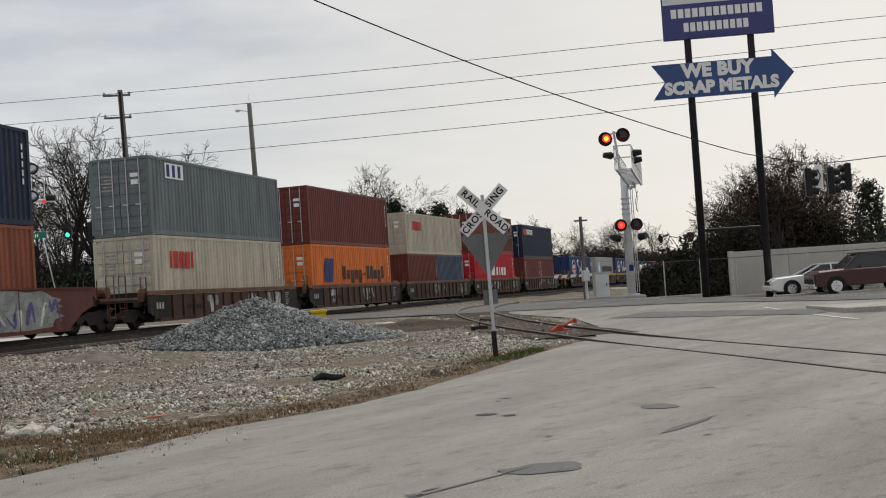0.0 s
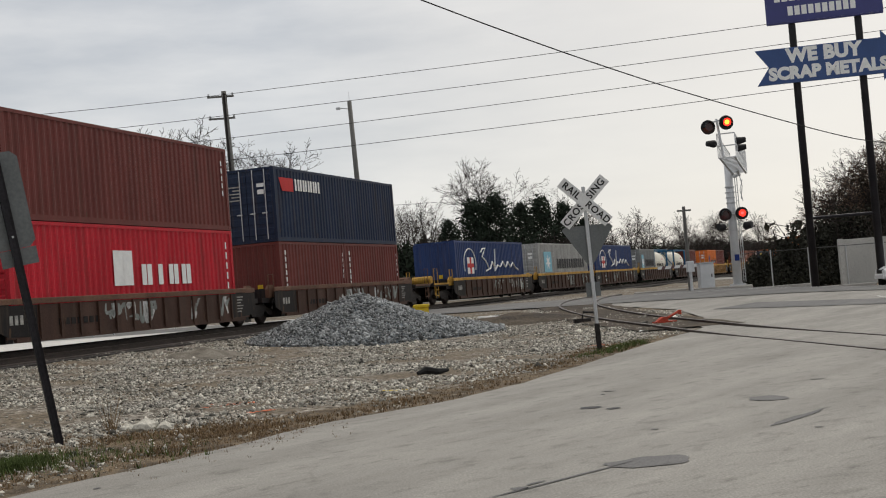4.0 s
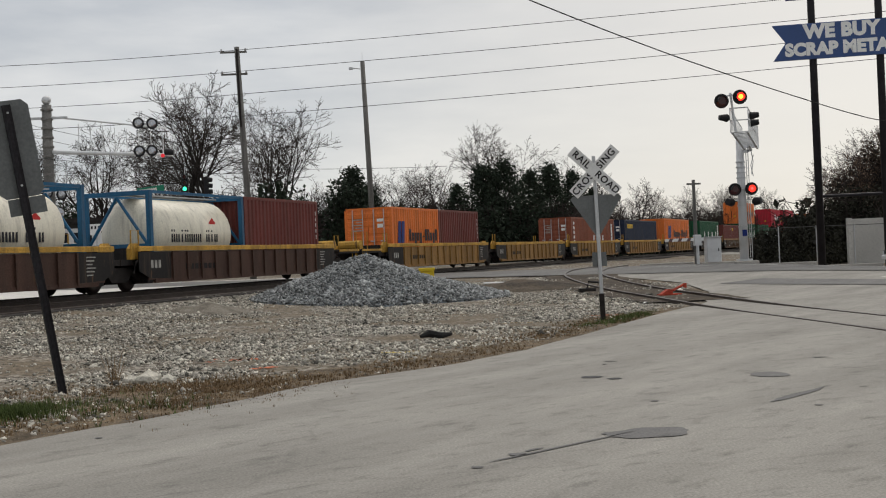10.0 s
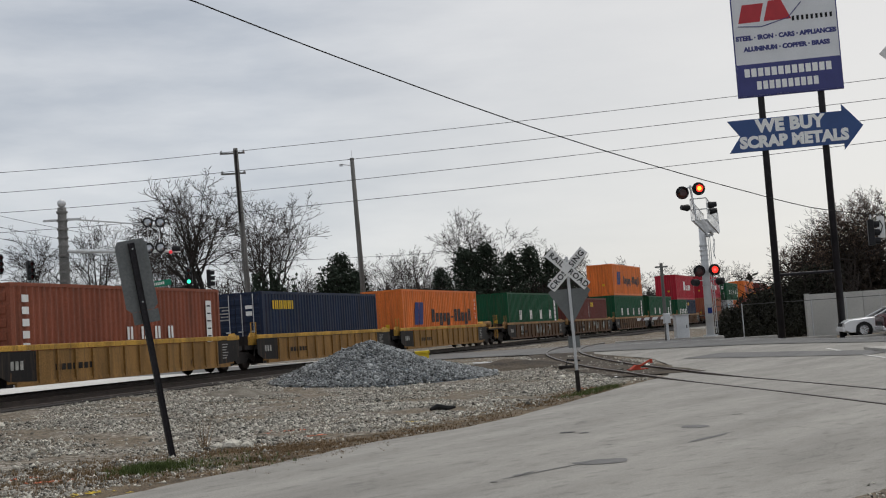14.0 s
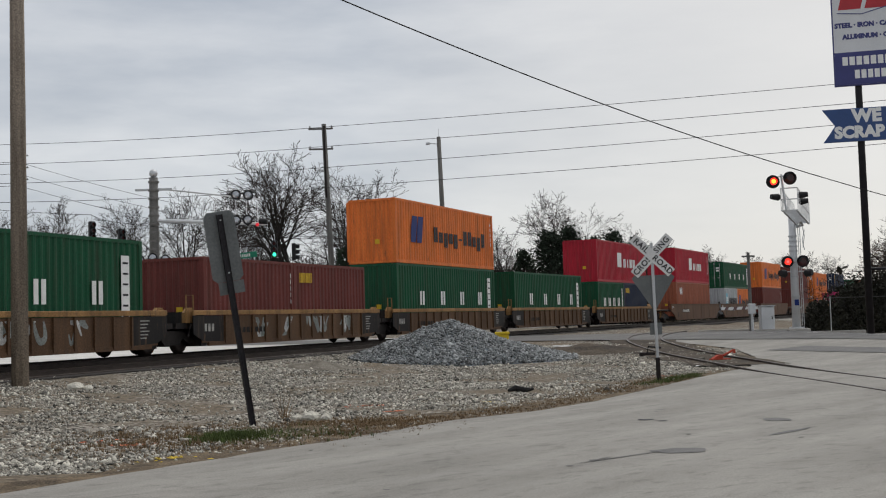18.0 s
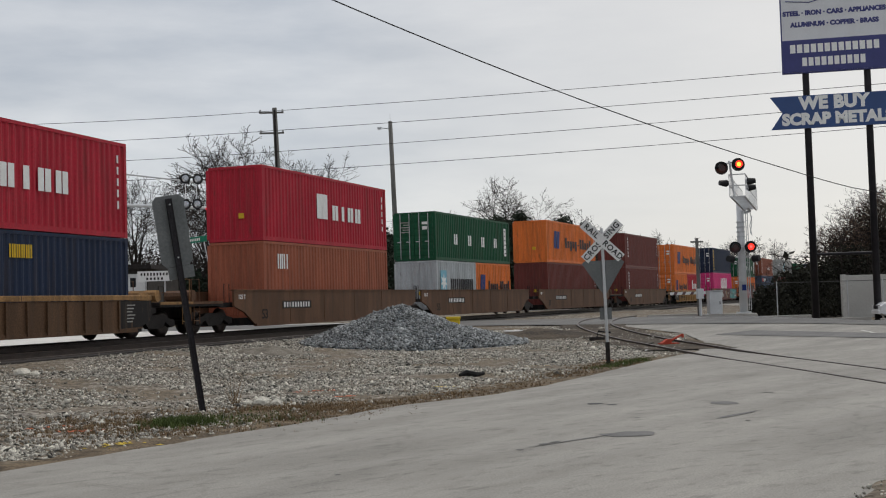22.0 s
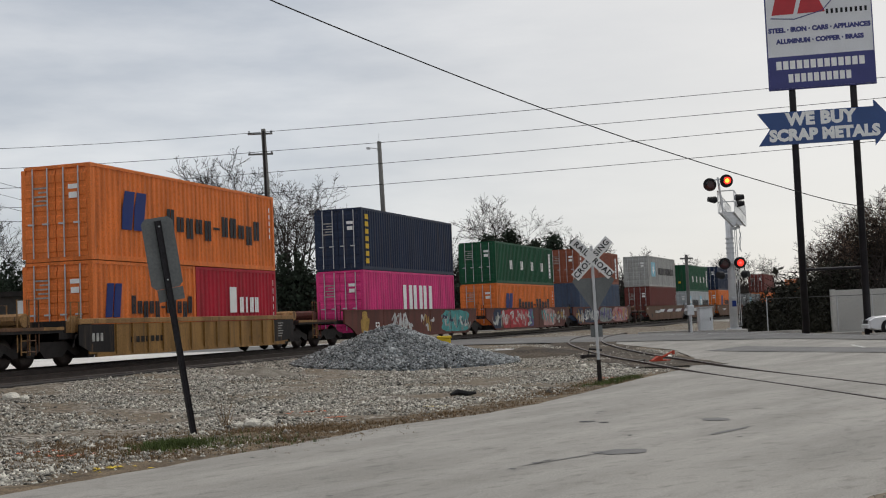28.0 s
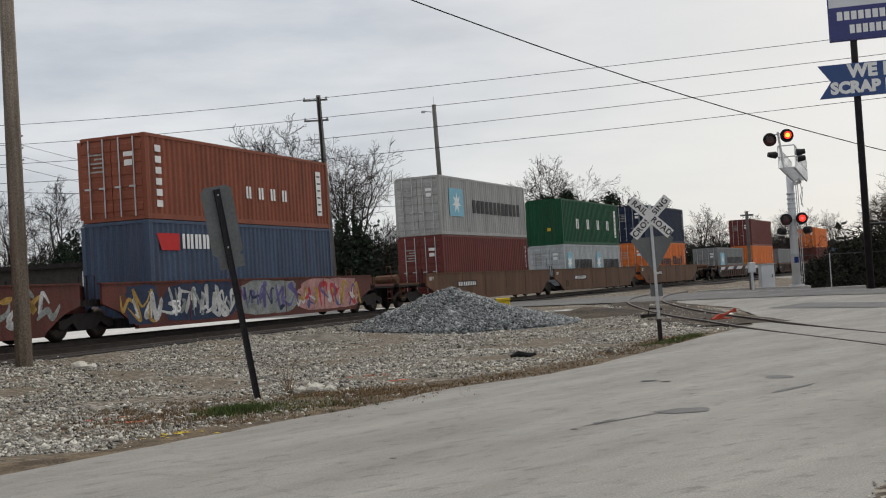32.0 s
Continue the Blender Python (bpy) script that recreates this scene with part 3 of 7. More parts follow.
RAILPROF = [(-0.07, -0.17), (0.07, -0.17), (0.07, -0.155), (0.012, -0.13), (0.012, -0.04), (0.036, -0.03), (0.036, 0), (-0.036, 0), (-0.036, -0.03), (-0.012, -0.04), (-0.012, -0.13), (-0.07, -0.155)]
track = thing("railway_track", "main railway track with steel rails on dark timber ties and ballast", "railway track", kind="structure")
# the bed is drawn wide so its dark colour also gives the train's shadow band
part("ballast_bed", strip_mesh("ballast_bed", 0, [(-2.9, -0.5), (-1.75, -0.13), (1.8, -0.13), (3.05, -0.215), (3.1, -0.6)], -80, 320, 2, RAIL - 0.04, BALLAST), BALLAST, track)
for o in (-0.755, 0.755):
    part("rail", strip_mesh("rail", o, RAILPROF, -80, 320, 2, RAIL, RAILTOP), RAILTOP, track)
_tie = shared("tie", lambda g: g.box(-0.12, -1.3, -0.19, 0.12, 1.3, 0), TIE)
for k in range(280):
    x, y, h = line(-60 + 0.55 * k)
    part("tie", _tie, TIE, track, at=pose(x, y, RAIL - 0.15, 0, 0, 90 - math.degrees(h)))
# a spare rail lying along the foot of the bank
part("rail", strip_mesh("rail", 2.62, RAILPROF, -70, -3, 2, 0.66, RAILTOP), RAILTOP, track, "spare rail lying along the ballast")

# a pale concrete service road along the far side of the track
PALE = material("pale_concrete_paving", (0.60, 0.585, 0.55), 0.7, 0, 0.16, 0.5, 16, 0.2)
_g = Geo()
_ss = np.arange(-78, 12, 3.0)
_vs = []
for _s in _ss:
    for _o in (-4.6, -8.5, -12.5, -17.0):
        _x, _y, _ = line(_s, _o)
        _vs.append((_x, _y, h1(_x, _y) + 0.035))
_fs = [(4 * a + b, 4 * a + b + 1, 4 * a + b + 5, 4 * a + b + 4) for a in range(len(_ss) - 1) for b in range(3)]
solid("road_service", _g.add(_vs, _fs), PALE, "pale concrete service road beyond the railway", "road", kind="structure")

# spur track curving through the road
SPUR = [(9.7, 62.0), (7.5, 54.5), (6.35, 48.5), (6.2, 43.0), (6.5, 38.0), (6.9, 34.0), (7.2, 29.0), (7.55, 24.0), (7.8, 19.0), (8.0, 13.0)]


def spur_point(t):
    """A smooth curve through the spur's points, t from 0 to their number less one."""
    i = min(int(t), len(SPUR) - 2)
    f = t - i
    p = [Vector(SPUR[min(max(i + k, 0), len(SPUR) - 1)]) for k in (-1, 0, 1, 2)]
    q = 0.5 * (2 * p[1] + (p[2] - p[0]) * f + (2 * p[0] - 5 * p[1] + 4 * p[2] - p[3]) * f**2 + (3 * p[1] - p[0] - 3 * p[2] + p[3]) * f**3)
    return q


spur = thing("spur_track", "rusty spur rails sunk into the asphalt, curving across the road", "railway track", kind="structure")
for off in (-0.72, 0.72):
    g = Geo()
    vs, fs = [], []
    ts = np.linspace(0, len(SPUR) - 1, 90)
    for t in ts:
        p, q = spur_point(t), spur_point(min(t + 0.02, len(SPUR) - 1))
        if t + 0.02 > len(SPUR) - 1:
            p, q = spur_point(t - 0.02), spur_point(t)
        d = (q - p).normalized()
        nrm = Vector((-d.y, d.x))
        c = spur_point(t) + nrm * off
        z = h1(c.x, c.y) + 0.085 - 0.05 * float(ease(33, 25, c.y))
        for o, hh in ((-0.04, -0.16), (-0.04, 0.0), (0.04, 0.0), (0.04, -0.16)):
            vs.append((c.x + nrm.x * o, c.y + nrm.y * o, z + hh))
    for i in range(len(ts) - 1):
        for j in range(4):
            fs.append((i * 4 + j, i * 4 + (j + 1) % 4, i * 4 + 4 + (j + 1) % 4, i * 4 + 4 + j))
    g.add(vs, fs)
    part("rail", g, RAILTOP, spur)

_g = Geo()
SPURDIRT = material("dark_oily_dirt", (0.085, 0.068, 0.050), 0.95, 0, 0.5, 1.4, 14, 0.8, tint=(0.045, 0.037, 0.030))
_vs, _fs = [], []
for _i, _t in enumerate(np.linspace(1.6, 5.4, 40)):
    _p = spur_point(_t)
    _d = (spur_point(_t + 0.02) - _p).normalized()
    _nn = Vector((-_d.y, _d.x))
    for _o in (-1.5 - 0.3 * noise.noise((_t * 2, 0, 0)), -0.75, 0, 0.75, 1.35 + 0.3 * noise.noise((_t * 2, 4, 0))):
        _q = _p + _nn * _o
        _vs.append((_q.x, _q.y, h1(_q.x, _q.y) + 0.030 + 0.012 * noise.noise((_q.x * 2, _q.y * 2, 0))))
for _i in range(39):
    for _j in range(4):
        _fs.append((_i * 5 + _j, _i * 5 + _j + 1, _i * 5 + _j + 6, _i * 5 + _j + 5))
part("dirt_infill", _g.add(_vs, _fs), SPURDIRT, spur, "dark trodden dirt between the spur rails")

# ---------------------------------------------------------------- the train
def paint_set(**colours):
    return {k: paint("container_paint_" + k, c) for k, c in colours.items()}


CP = paint_set(navy=(0.016, 0.028, 0.062), grey=(0.17, 0.20, 0.21), beige=(0.56, 0.515, 0.41), maroon=(0.165, 0.042, 0.035), orange=(0.80, 0.205, 0.045),
               blue=(0.028, 0.055, 0.16), red=(0.55, 0.02, 0.035), lightgrey=(0.42, 0.42, 0.40), midgrey=(0.25, 0.26, 0.26), brown=(0.275, 0.083, 0.046),
               green=(0.008, 0.085, 0.038), rust=(0.36, 0.11, 0.06), magenta=(0.72, 0.05, 0.22), crimson=(0.46, 0.02, 0.04), slate=(0.07, 0.10, 0.16), pale=(0.50, 0.53, 0.54),
               tealblue=(0.02, 0.12, 0.24))
CPW = {k: paint("weathered_" + k, c, 0.6, 0.35, 0.58) for k, c in dict(tan=(0.33, 0.18, 0.058), brown=(0.125, 0.068, 0.036), dark=(0.016, 0.014, 0.014), sill=(0.16, 0.085, 0.055), yellow=(0.58, 0.33, 0.06),
                                                                     umber=(0.145, 0.075, 0.042), oxide=(0.14, 0.045, 0.035), tansill=(0.34, 0.19, 0.075), ribdark=(0.080, 0.042, 0.031)).items()}
TANKW = paint("tank_white_paint", (0.74, 0.70, 0.58), 0.4, 0.12, 0.68)
INKB = material("dark_blue_marking", (0.012, 0.03, 0.16), 0.5, 0, 0.1, 3, 30, 0)
INKK = material("black_marking", (0.02, 0.02, 0.025), 0.5, 0, 0.1, 3, 30, 0)
INKR = material("red_marking", (0.55, 0.03, 0.03), 0.5, 0, 0.1, 3, 30, 0)
INKS = material("sky_blue_marking", (0.22, 0.50, 0.62), 0.5, 0, 0.1, 3, 30, 0)
INKY = material("yellow_marking", (0.7, 0.45, 0.03), 0.5, 0, 0.1, 3, 30, 0)
INKW = LETTER
OLDWHITE = material("dirty_white_stencil", (0.42, 0.41, 0.38), 0.7, 0, 0.4, 6, 40, 0)
SPRAY = [material("spray_paint_" + n, c, 0.6, 0, 0.3, 2.5, 20, 0) for n, c in (("white", (0.6, 0.6, 0.58)), ("teal", (0.08, 0.34, 0.33)), ("red", (0.5, 0.05, 0.06)), ("violet", (0.13, 0.11, 0.27)), ("pink", (0.5, 0.27, 0.25)), ("ochre", (0.45, 0.28, 0.07)), ("silver", (0.28, 0.30, 0.28)), ("dark_blue", (0.03, 0.045, 0.09)))]


def corrugated(g, a, b, z0, z1, depth, along, put, period=0.278):
    """A corrugated sheet between two ends; put(u, w, z) lays along u, w in depth."""
    n = max(2, round((b - a) / period))
    us = []
    for i in range(n):
        p = a + (b - a) * i / n
        q = (b - a) / n
        us += [(p, 0), (p + 0.26 * q, 0), (p + 0.5 * q, depth), (p + 0.76 * q, depth)]
    us.append((b, 0))
    vs = [put(u, w, z) for u, w in us for z in (z0, z1)]
    fs = [(2 * i, 2 * i + 2, 2 * i + 3, 2 * i + 1) for i in range(len(us) - 1)]
    g.add(vs, fs)


def put_box(ob, m, L, H, doors):
    """The shell of a container: corrugated walls between rails and corner posts."""
    w = 1.219

    def wall(g):
        corrugated(g, 0.12, L - 0.12, 0.16, H - 0.10, 0.036, None, lambda u, d, z: (u, 0.008 + d, z))
        return g

    def end(g):
        corrugated(g, -w + 0.14, w - 0.14, 0.12, H - 0.10, 0.04, None, lambda u, d, z: (0.02 + d, u, z), 0.25)
        return g
    for y, turn in ((-w, 1), (w, -1)):
        at = pose(0, y, 0) if turn == 1 else pose(L, y, 0, 0, 0, 180)
        part("side_wall", shared(f"side_wall|{L}{H}", wall, m), m, ob, at=at)
        part("bottom_rail", shared(f"bottom_rail|{L}", lambda g: g.box(0.14, 0, 0, L - 0.14, 0.05, 0.16), m), m, ob, at=at)
        part("top_rail", shared(f"top_rail|{L}", lambda g: g.box(0.14, 0, -0.10, L - 0.14, 0.06, 0), m), m, ob, at=at @ pose(0, 0, H))
        for x in (0, L - 0.14):
            part("corner_post", shared(f"corner_post|{H}", lambda g: g.box(0, -0.004, 0.1, 0.14, 0.14, H - 0.1), m), m, ob, at=at @ pose(x, 0, 0))
    for x, turn in ((0.0, 0), (L, 180)):
        if doors and not turn:
            part("door_frame", shared(f"door_frame|{H}", lambda g: g.box(0.05, -w + 0.14, 0.1, 0.08, w - 0.14, H - 0.08), m), m, ob)
        else:
            part("end_wall", shared(f"end_wall|{H}", end, m), m, ob, at=pose(x, 0, 0, 0, 0, turn))
        for zz, hh in ((0.0, 0.12), (H - 0.10, 0.10)):
            part("end_rail", shared(f"end_rail|{hh}", lambda g: g.box(0.005, -w + 0.14, 0, 0.1, w - 0.14, hh), m), m, ob, at=pose(x, 0, zz, 0, 0, turn))
    part("roof", shared(f"roof|{L}", lambda g: g.box(0.05, -w + 0.05, -0.03, L - 0.05, w - 0.05, -0.012), m), m, ob, at=pose(0, 0, H))
    part("floor", shared(f"floor|{L}", lambda g: g.box(0.1, -w + 0.05, 0.06, L - 0.1, w - 0.05, 0.1), m), m, ob)


def glyphs(g, x0, x1, z0, z1, n, y=-1.228, fill=0.5):
    """A row of n plain upright bars, as large as the painted marks they stand for."""
    step = (x1 - x0) / n
    for i in range(n):
        a = x0 + i * step + 0.14 * step
        g.box(a, y - 0.006, z0, a + fill * step, y, z1)
    return g


def paired_bars(g, x0, x1, z0, z1, pattern, y=-1.228, fill=0.72, stroke=0.22):
    """A row of plain upright bars in pairs, as large and as heavy as the painted marks they stand for.
    pattern: t a tall pair, x a low one, d one that reaches below the line, i a single bar, - a dash, space a gap."""
    step = (x1 - x0) / len(pattern)
    h = z1 - z0
    for i, kind in enumerate(pattern):
        if kind == " ":
            continue
        a = x0 + (i + 0.5 - fill / 2) * step
        b = a + fill * step
        if kind == "-":
            g.box(a, y - 0.006, z0 + 0.30 * h, b, y, z0 + 0.42 * h)
            continue
        lo, hi = (z0 - 0.28 * h if kind == "d" else z0), (z0 + 0.70 * h if kind in "xd" else z1)
        w = 1.25 * stroke * step
        if kind == "i":
            g.box((a + b - w) / 2, y - 0.006, lo, (a + b + w) / 2, y, hi)
            continue
        g.box(a, y - 0.006, lo, a + w, y, hi).box(b - w, y - 0.006, lo, b, y, hi)
    return g


def star(g, cx, cz, r, y, points=7):
    poly = []
    for k in range(points * 2):
        a = math.pi / 2 + math.pi * k / points
        rr = r if k % 2 == 0 else r * 0.42
        poly.append((cx + rr * math.cos(a), cz + rr * math.sin(a)))
    return g.prism(poly, y - 0.006, y, "y")


def decals(ob, kind, L, H):
    """Painted marks on the side towards the camera, as plain shapes."""
    Y = -1.228

    def put(name, g, mat):
        part(name, g, mat, ob)["kind"] = "stuff"
    if kind == "hl":
        g = Geo()
        for dx in (0.0, 0.42):
            x = L * 0.13 + dx * L * 0.13
            w, h = L * 0.05, H * 0.42
            g.prism([(x, H * 0.34), (x + w * 0.9, H * 0.34), (x + w * 1.25, H * 0.34 + h), (x + w * 0.35, H * 0.34 + h), (x + w * 0.1, H * 0.34 + h * 0.55)], Y - 0.006, Y, "y")
        put("emblem", g, INKB)
        put("marking", paired_bars(Geo(), L * 0.34, L * 0.90, H * 0.38, H * 0.63, "txdxd-ttxdt", stroke=0.26), INKK)
    elif kind == "hl_small":
        g = Geo()
        for x in (L * 0.10, L * 0.17):
            g.prism([(x, H * 0.34), (x + 0.36, H * 0.34), (x + 0.5, H * 0.74), (x + 0.14, H * 0.74)], Y - 0.006, Y, "y")
        put("emblem", g, INKB)
        put("marking", paired_bars(Geo(), L * 0.33, L * 0.96, H * 0.38, H * 0.60, "txdxd-ttxdt", stroke=0.26), INKK)
    elif kind in ("uasc", "uasc_brown", "uasc_wide"):
        a, b, z = {"uasc": (0.24, 0.78, 0.35), "uasc_brown": (0.49, 0.70, 0.34), "uasc_wide": (0.22, 0.82, 0.355)}[kind]
        g, wide, tall = Geo(), (0.23 if kind == "uasc_brown" else 0.34), (0.16 if kind == "uasc_brown" else 0.225)
        for k in range(4):
            c = L * (a + (b - a) * k / 3)
            paired_bars(g, c - wide, c + wide, H * z, H * (z + tall), "t")
        put("marking", g, INKW)
        put("number_panel", Geo().box(L * 0.912, Y - 0.006, H * 0.18, L * 0.945, Y, H * 0.84), INKW)
        g = Geo()
        for k in range(6):
            g.box(L * 0.918, Y - 0.010, H * (0.23 + 0.105 * k), L * 0.939, Y - 0.006, H * (0.25 + 0.105 * k))
        put("number_strip", g, INKK)
        if kind == "uasc_brown":
            g = Geo()
            for k in range(6):
                g.box(L * 0.04, Y - 0.006, H * (0.14 + 0.13 * k), L * 0.065, Y, H * (0.22 + 0.13 * k))
            put("name_strip", g, INKW)
    elif kind == "kline":
        g = paired_bars(Geo(), L * 0.37, L * 0.485, H * 0.38, H * 0.74, "t", stroke=0.30)
        paired_bars(g, L * 0.50, L * 0.76, H * 0.38, H * 0.60, "titt", stroke=0.26)
        put("marking", g, INKW)
        g = Geo()
        for k in range(5):
            g.box(L * 0.955, Y - 0.006, H * (0.3 + 0.12 * k), L * 0.962, Y, H * (0.38 + 0.12 * k))
        put("number_strip", g, INKW)
    elif kind in ("maersk", "maersk_grey"):
        put("emblem_panel", Geo().box(L * 0.09, Y - 0.003, H * 0.32, L * 0.235, Y, H * 0.80), INKS)
        put("emblem", star(Geo(), L * 0.165, H * 0.55, H * 0.19, Y - 0.004), INKW)
        put("marking", paired_bars(Geo(), L * 0.33, L * 0.92, H * 0.40, H * 0.63, "tttttt", fill=0.84, stroke=0.27), INKK)
    elif kind == "oocl":
        put("marking", paired_bars(Geo(), L * 0.10, L * 0.26, H * 0.58, H * 0.80, "tttt", fill=0.9, stroke=0.25), INKR)
    elif kind == "nol":
        put("emblem_panel", Geo().box(L * 0.10, Y - 0.003, H * 0.74, L * 0.22, Y, H * 0.94), INKW)
        put("emblem", glyphs(Geo(), L * 0.105, L * 0.215, H * 0.76, H * 0.92, 3, Y - 0.003), INKB)
    elif kind == "seaco":
        put("emblem", Geo().prism([(L * 0.05, H * 0.68), (L * 0.13, H * 0.68), (L * 0.13, H * 0.86), (L * 0.03, H * 0.86)], Y - 0.006, Y, "y"), INKR)
        put("marking", paired_bars(Geo(), L * 0.14, L * 0.33, H * 0.70, H * 0.86, "ttttt", fill=0.86, stroke=0.25), INKW)
    elif kind == "seaco_yellow":
        put("marking", paired_bars(Geo(), L * 0.07, L * 0.23, H * 0.72, H * 0.86, "ttttt", fill=0.86, stroke=0.25), INKY)
    elif kind == "saf":
        g = Geo()
        # a loose painted scrawl and a flag badge
        pts = [(0.34, 0.72), (0.37, 0.84), (0.41, 0.86), (0.38, 0.70), (0.36, 0.58), (0.41, 0.44), (0.45, 0.18), (0.40, 0.12), (0.47, 0.20), (0.50, 0.42), (0.53, 0.24), (0.55, 0.84), (0.53, 0.10), (0.58, 0.30), (0.62, 0.24), (0.66, 0.42), (0.70, 0.22), (0.74, 0.40), (0.78, 0.22), (0.82, 0.38), (0.86, 0.20), (0.90, 0.12)]
        g.tube([(L * a, Y, H * (0.33 + 0.62 * b)) for a, b in pts], 0.05, 5)
        put("marking", g, INKW)
        g = Geo().tube([(L * (0.185 + 0.08 * math.cos(a)), Y, H * (0.55 + 0.30 * math.sin(a))) for a in np.linspace(-0.4, 3.6, 16)], 0.03, 5)
        g.box(L * 0.15, Y - 0.005, H * 0.36, L * 0.235, Y, H * 0.68)
        put("emblem", g, INKW)
        g = Geo().box(L * 0.15, Y - 0.012, H * 0.48, L * 0.235, Y - 0.005, H * 0.56).box(L * 0.183, Y - 0.013, H * 0.36, L * 0.203, Y - 0.005, H * 0.68)
        put("emblem_cross", g, INKR)
    elif kind == "one":
        put("marking", paired_bars(Geo(), L * 0.38, L * 0.72, H * 0.12, H * 0.78, "ttt", fill=0.86, stroke=0.24), INKW)
    elif kind == "triton":
        g = Geo()
        for k in range(6):
            g.box(L * 0.07, Y - 0.006, H * (0.30 + 0.10 * k), L * 0.085, Y, H * (0.37 + 0.10 * k))
        put("name_strip", g, INKW)
    elif kind == "cai":
        put("marking", paired_bars(Geo(), L * 0.09, L * 0.17, H * 0.64, H * 0.84, "tti", fill=0.86, stroke=0.25), INKW)
    elif kind == "yellow_end":
        g = Geo()
        for k in range(7):
            g.box(L * 0.03, Y - 0.006, H * (0.10 + 0.12 * k), L * 0.06, Y, H * (0.18 + 0.12 * k))
        put("number_strip", g, INKY)
    if kind in ("plain", "triton", "hl", "oocl"):
        g = Geo()
        for k in range(5):
            g.box(L * 0.962, Y - 0.006, H * (0.42 + 0.09 * k), L * 0.968, Y, H * (0.48 + 0.09 * k))
        put("number_strip", g, INKW)


LABELS = dict(navy="dark navy blue", grey="dull grey-green", beige="pale beige", maroon="dark maroon", orange="bright orange", blue="deep blue", red="bright red", lightgrey="light grey",
              midgrey="mid grey", brown="red-brown", green="dark green", rust="orange-brown", magenta="magenta pink", crimson="crimson red", slate="slate blue", pale="pale silver-grey", tealblue="blue")
RIDERS = []


def container(u, colour, L, H, z, doors, kind):
    ob = thing("shipping_container", f"{LABELS[colour]} corrugated {'40-foot' if L > 8 else '20-foot'} container " + ("stacked on another container" if z > 1.5 else "in a rail well car"), "shipping container", group="containers on the train")
    m = CP[colour]
    put_box(ob, m, L, H, doors)
    if doors:
        leaf = shared(f"door|{H}", lambda g: g.prism([(0.045, 0.13), (0.045, H - 0.11)] + [(x, z) for k in range(5, -1, -1) for x, z in ((0.0, 0.2 + (k + 0.86) * (H - 0.4) / 6), (-0.022, 0.2 + (k + 0.76) * (H - 0.4) / 6), (-0.022, 0.2 + (k + 0.24) * (H - 0.4) / 6), (0.0, 0.2 + (k + 0.14) * (H - 0.4) / 6))] + [(0.0, 0.13)], -0.53, 0.53, "y"), m)
        for y in (-0.545, 0.545):
            d = part("door", leaf, m, ob, at=pose(0.005, y, 0))
            for dy in (-0.28, 0.24):
                part("lock_rod", shared(f"lock_rod|{H}", lambda g: g.tube([(-0.05, 0, 0.1), (-0.05, 0, H - 0.08)], 0.022, 6).box(-0.075, -0.03, H * 0.38, -0.02, 0.18, H * 0.38 + 0.05), GALV), GALV, d, at=pose(0, dy, 0))
        part("door_label", shared("door_label", lambda g: g.box(-0.03, -0.16, 0, -0.02, 0.16, 0.14).box(-0.03, -0.14, -0.28, -0.02, 0.14, -0.1), LETTER), LETTER, ob, at=pose(0, -0.62, H * 0.74))
        part("door_marking", shared("door_rows", lambda g: [g.box(-0.032, 0.30, 0.13 * k, -0.024, 0.30 + (0.5, 0.36, 0.44, 0.3, 0.46)[k], 0.13 * k + 0.05) for k in range(5)] and g, OLDWHITE), OLDWHITE, ob, at=pose(0, 0, H * 0.58))["kind"] = "stuff"
    else:
        part("door_label", shared("plate", lambda g: g.box(-0.02, -0.11, 0, 0.02, 0.11, 0.2), INKY), INKY, ob, at=pose(0, -0.3, H * 0.3))
    for x in (0.0, L - 0.18):
        for zz in (0.0, H - 0.12):
            part("corner_casting", shared("corner_casting", lambda g: g.box(-0.006, -0.09, -0.004, 0.186, 0.08, 0.124, 0.015), m), m, ob, at=pose(x, -1.14, zz))
    decals(ob, kind, L, H)
    RIDERS.append((ob, u, L, RAIL + z))
    return ob


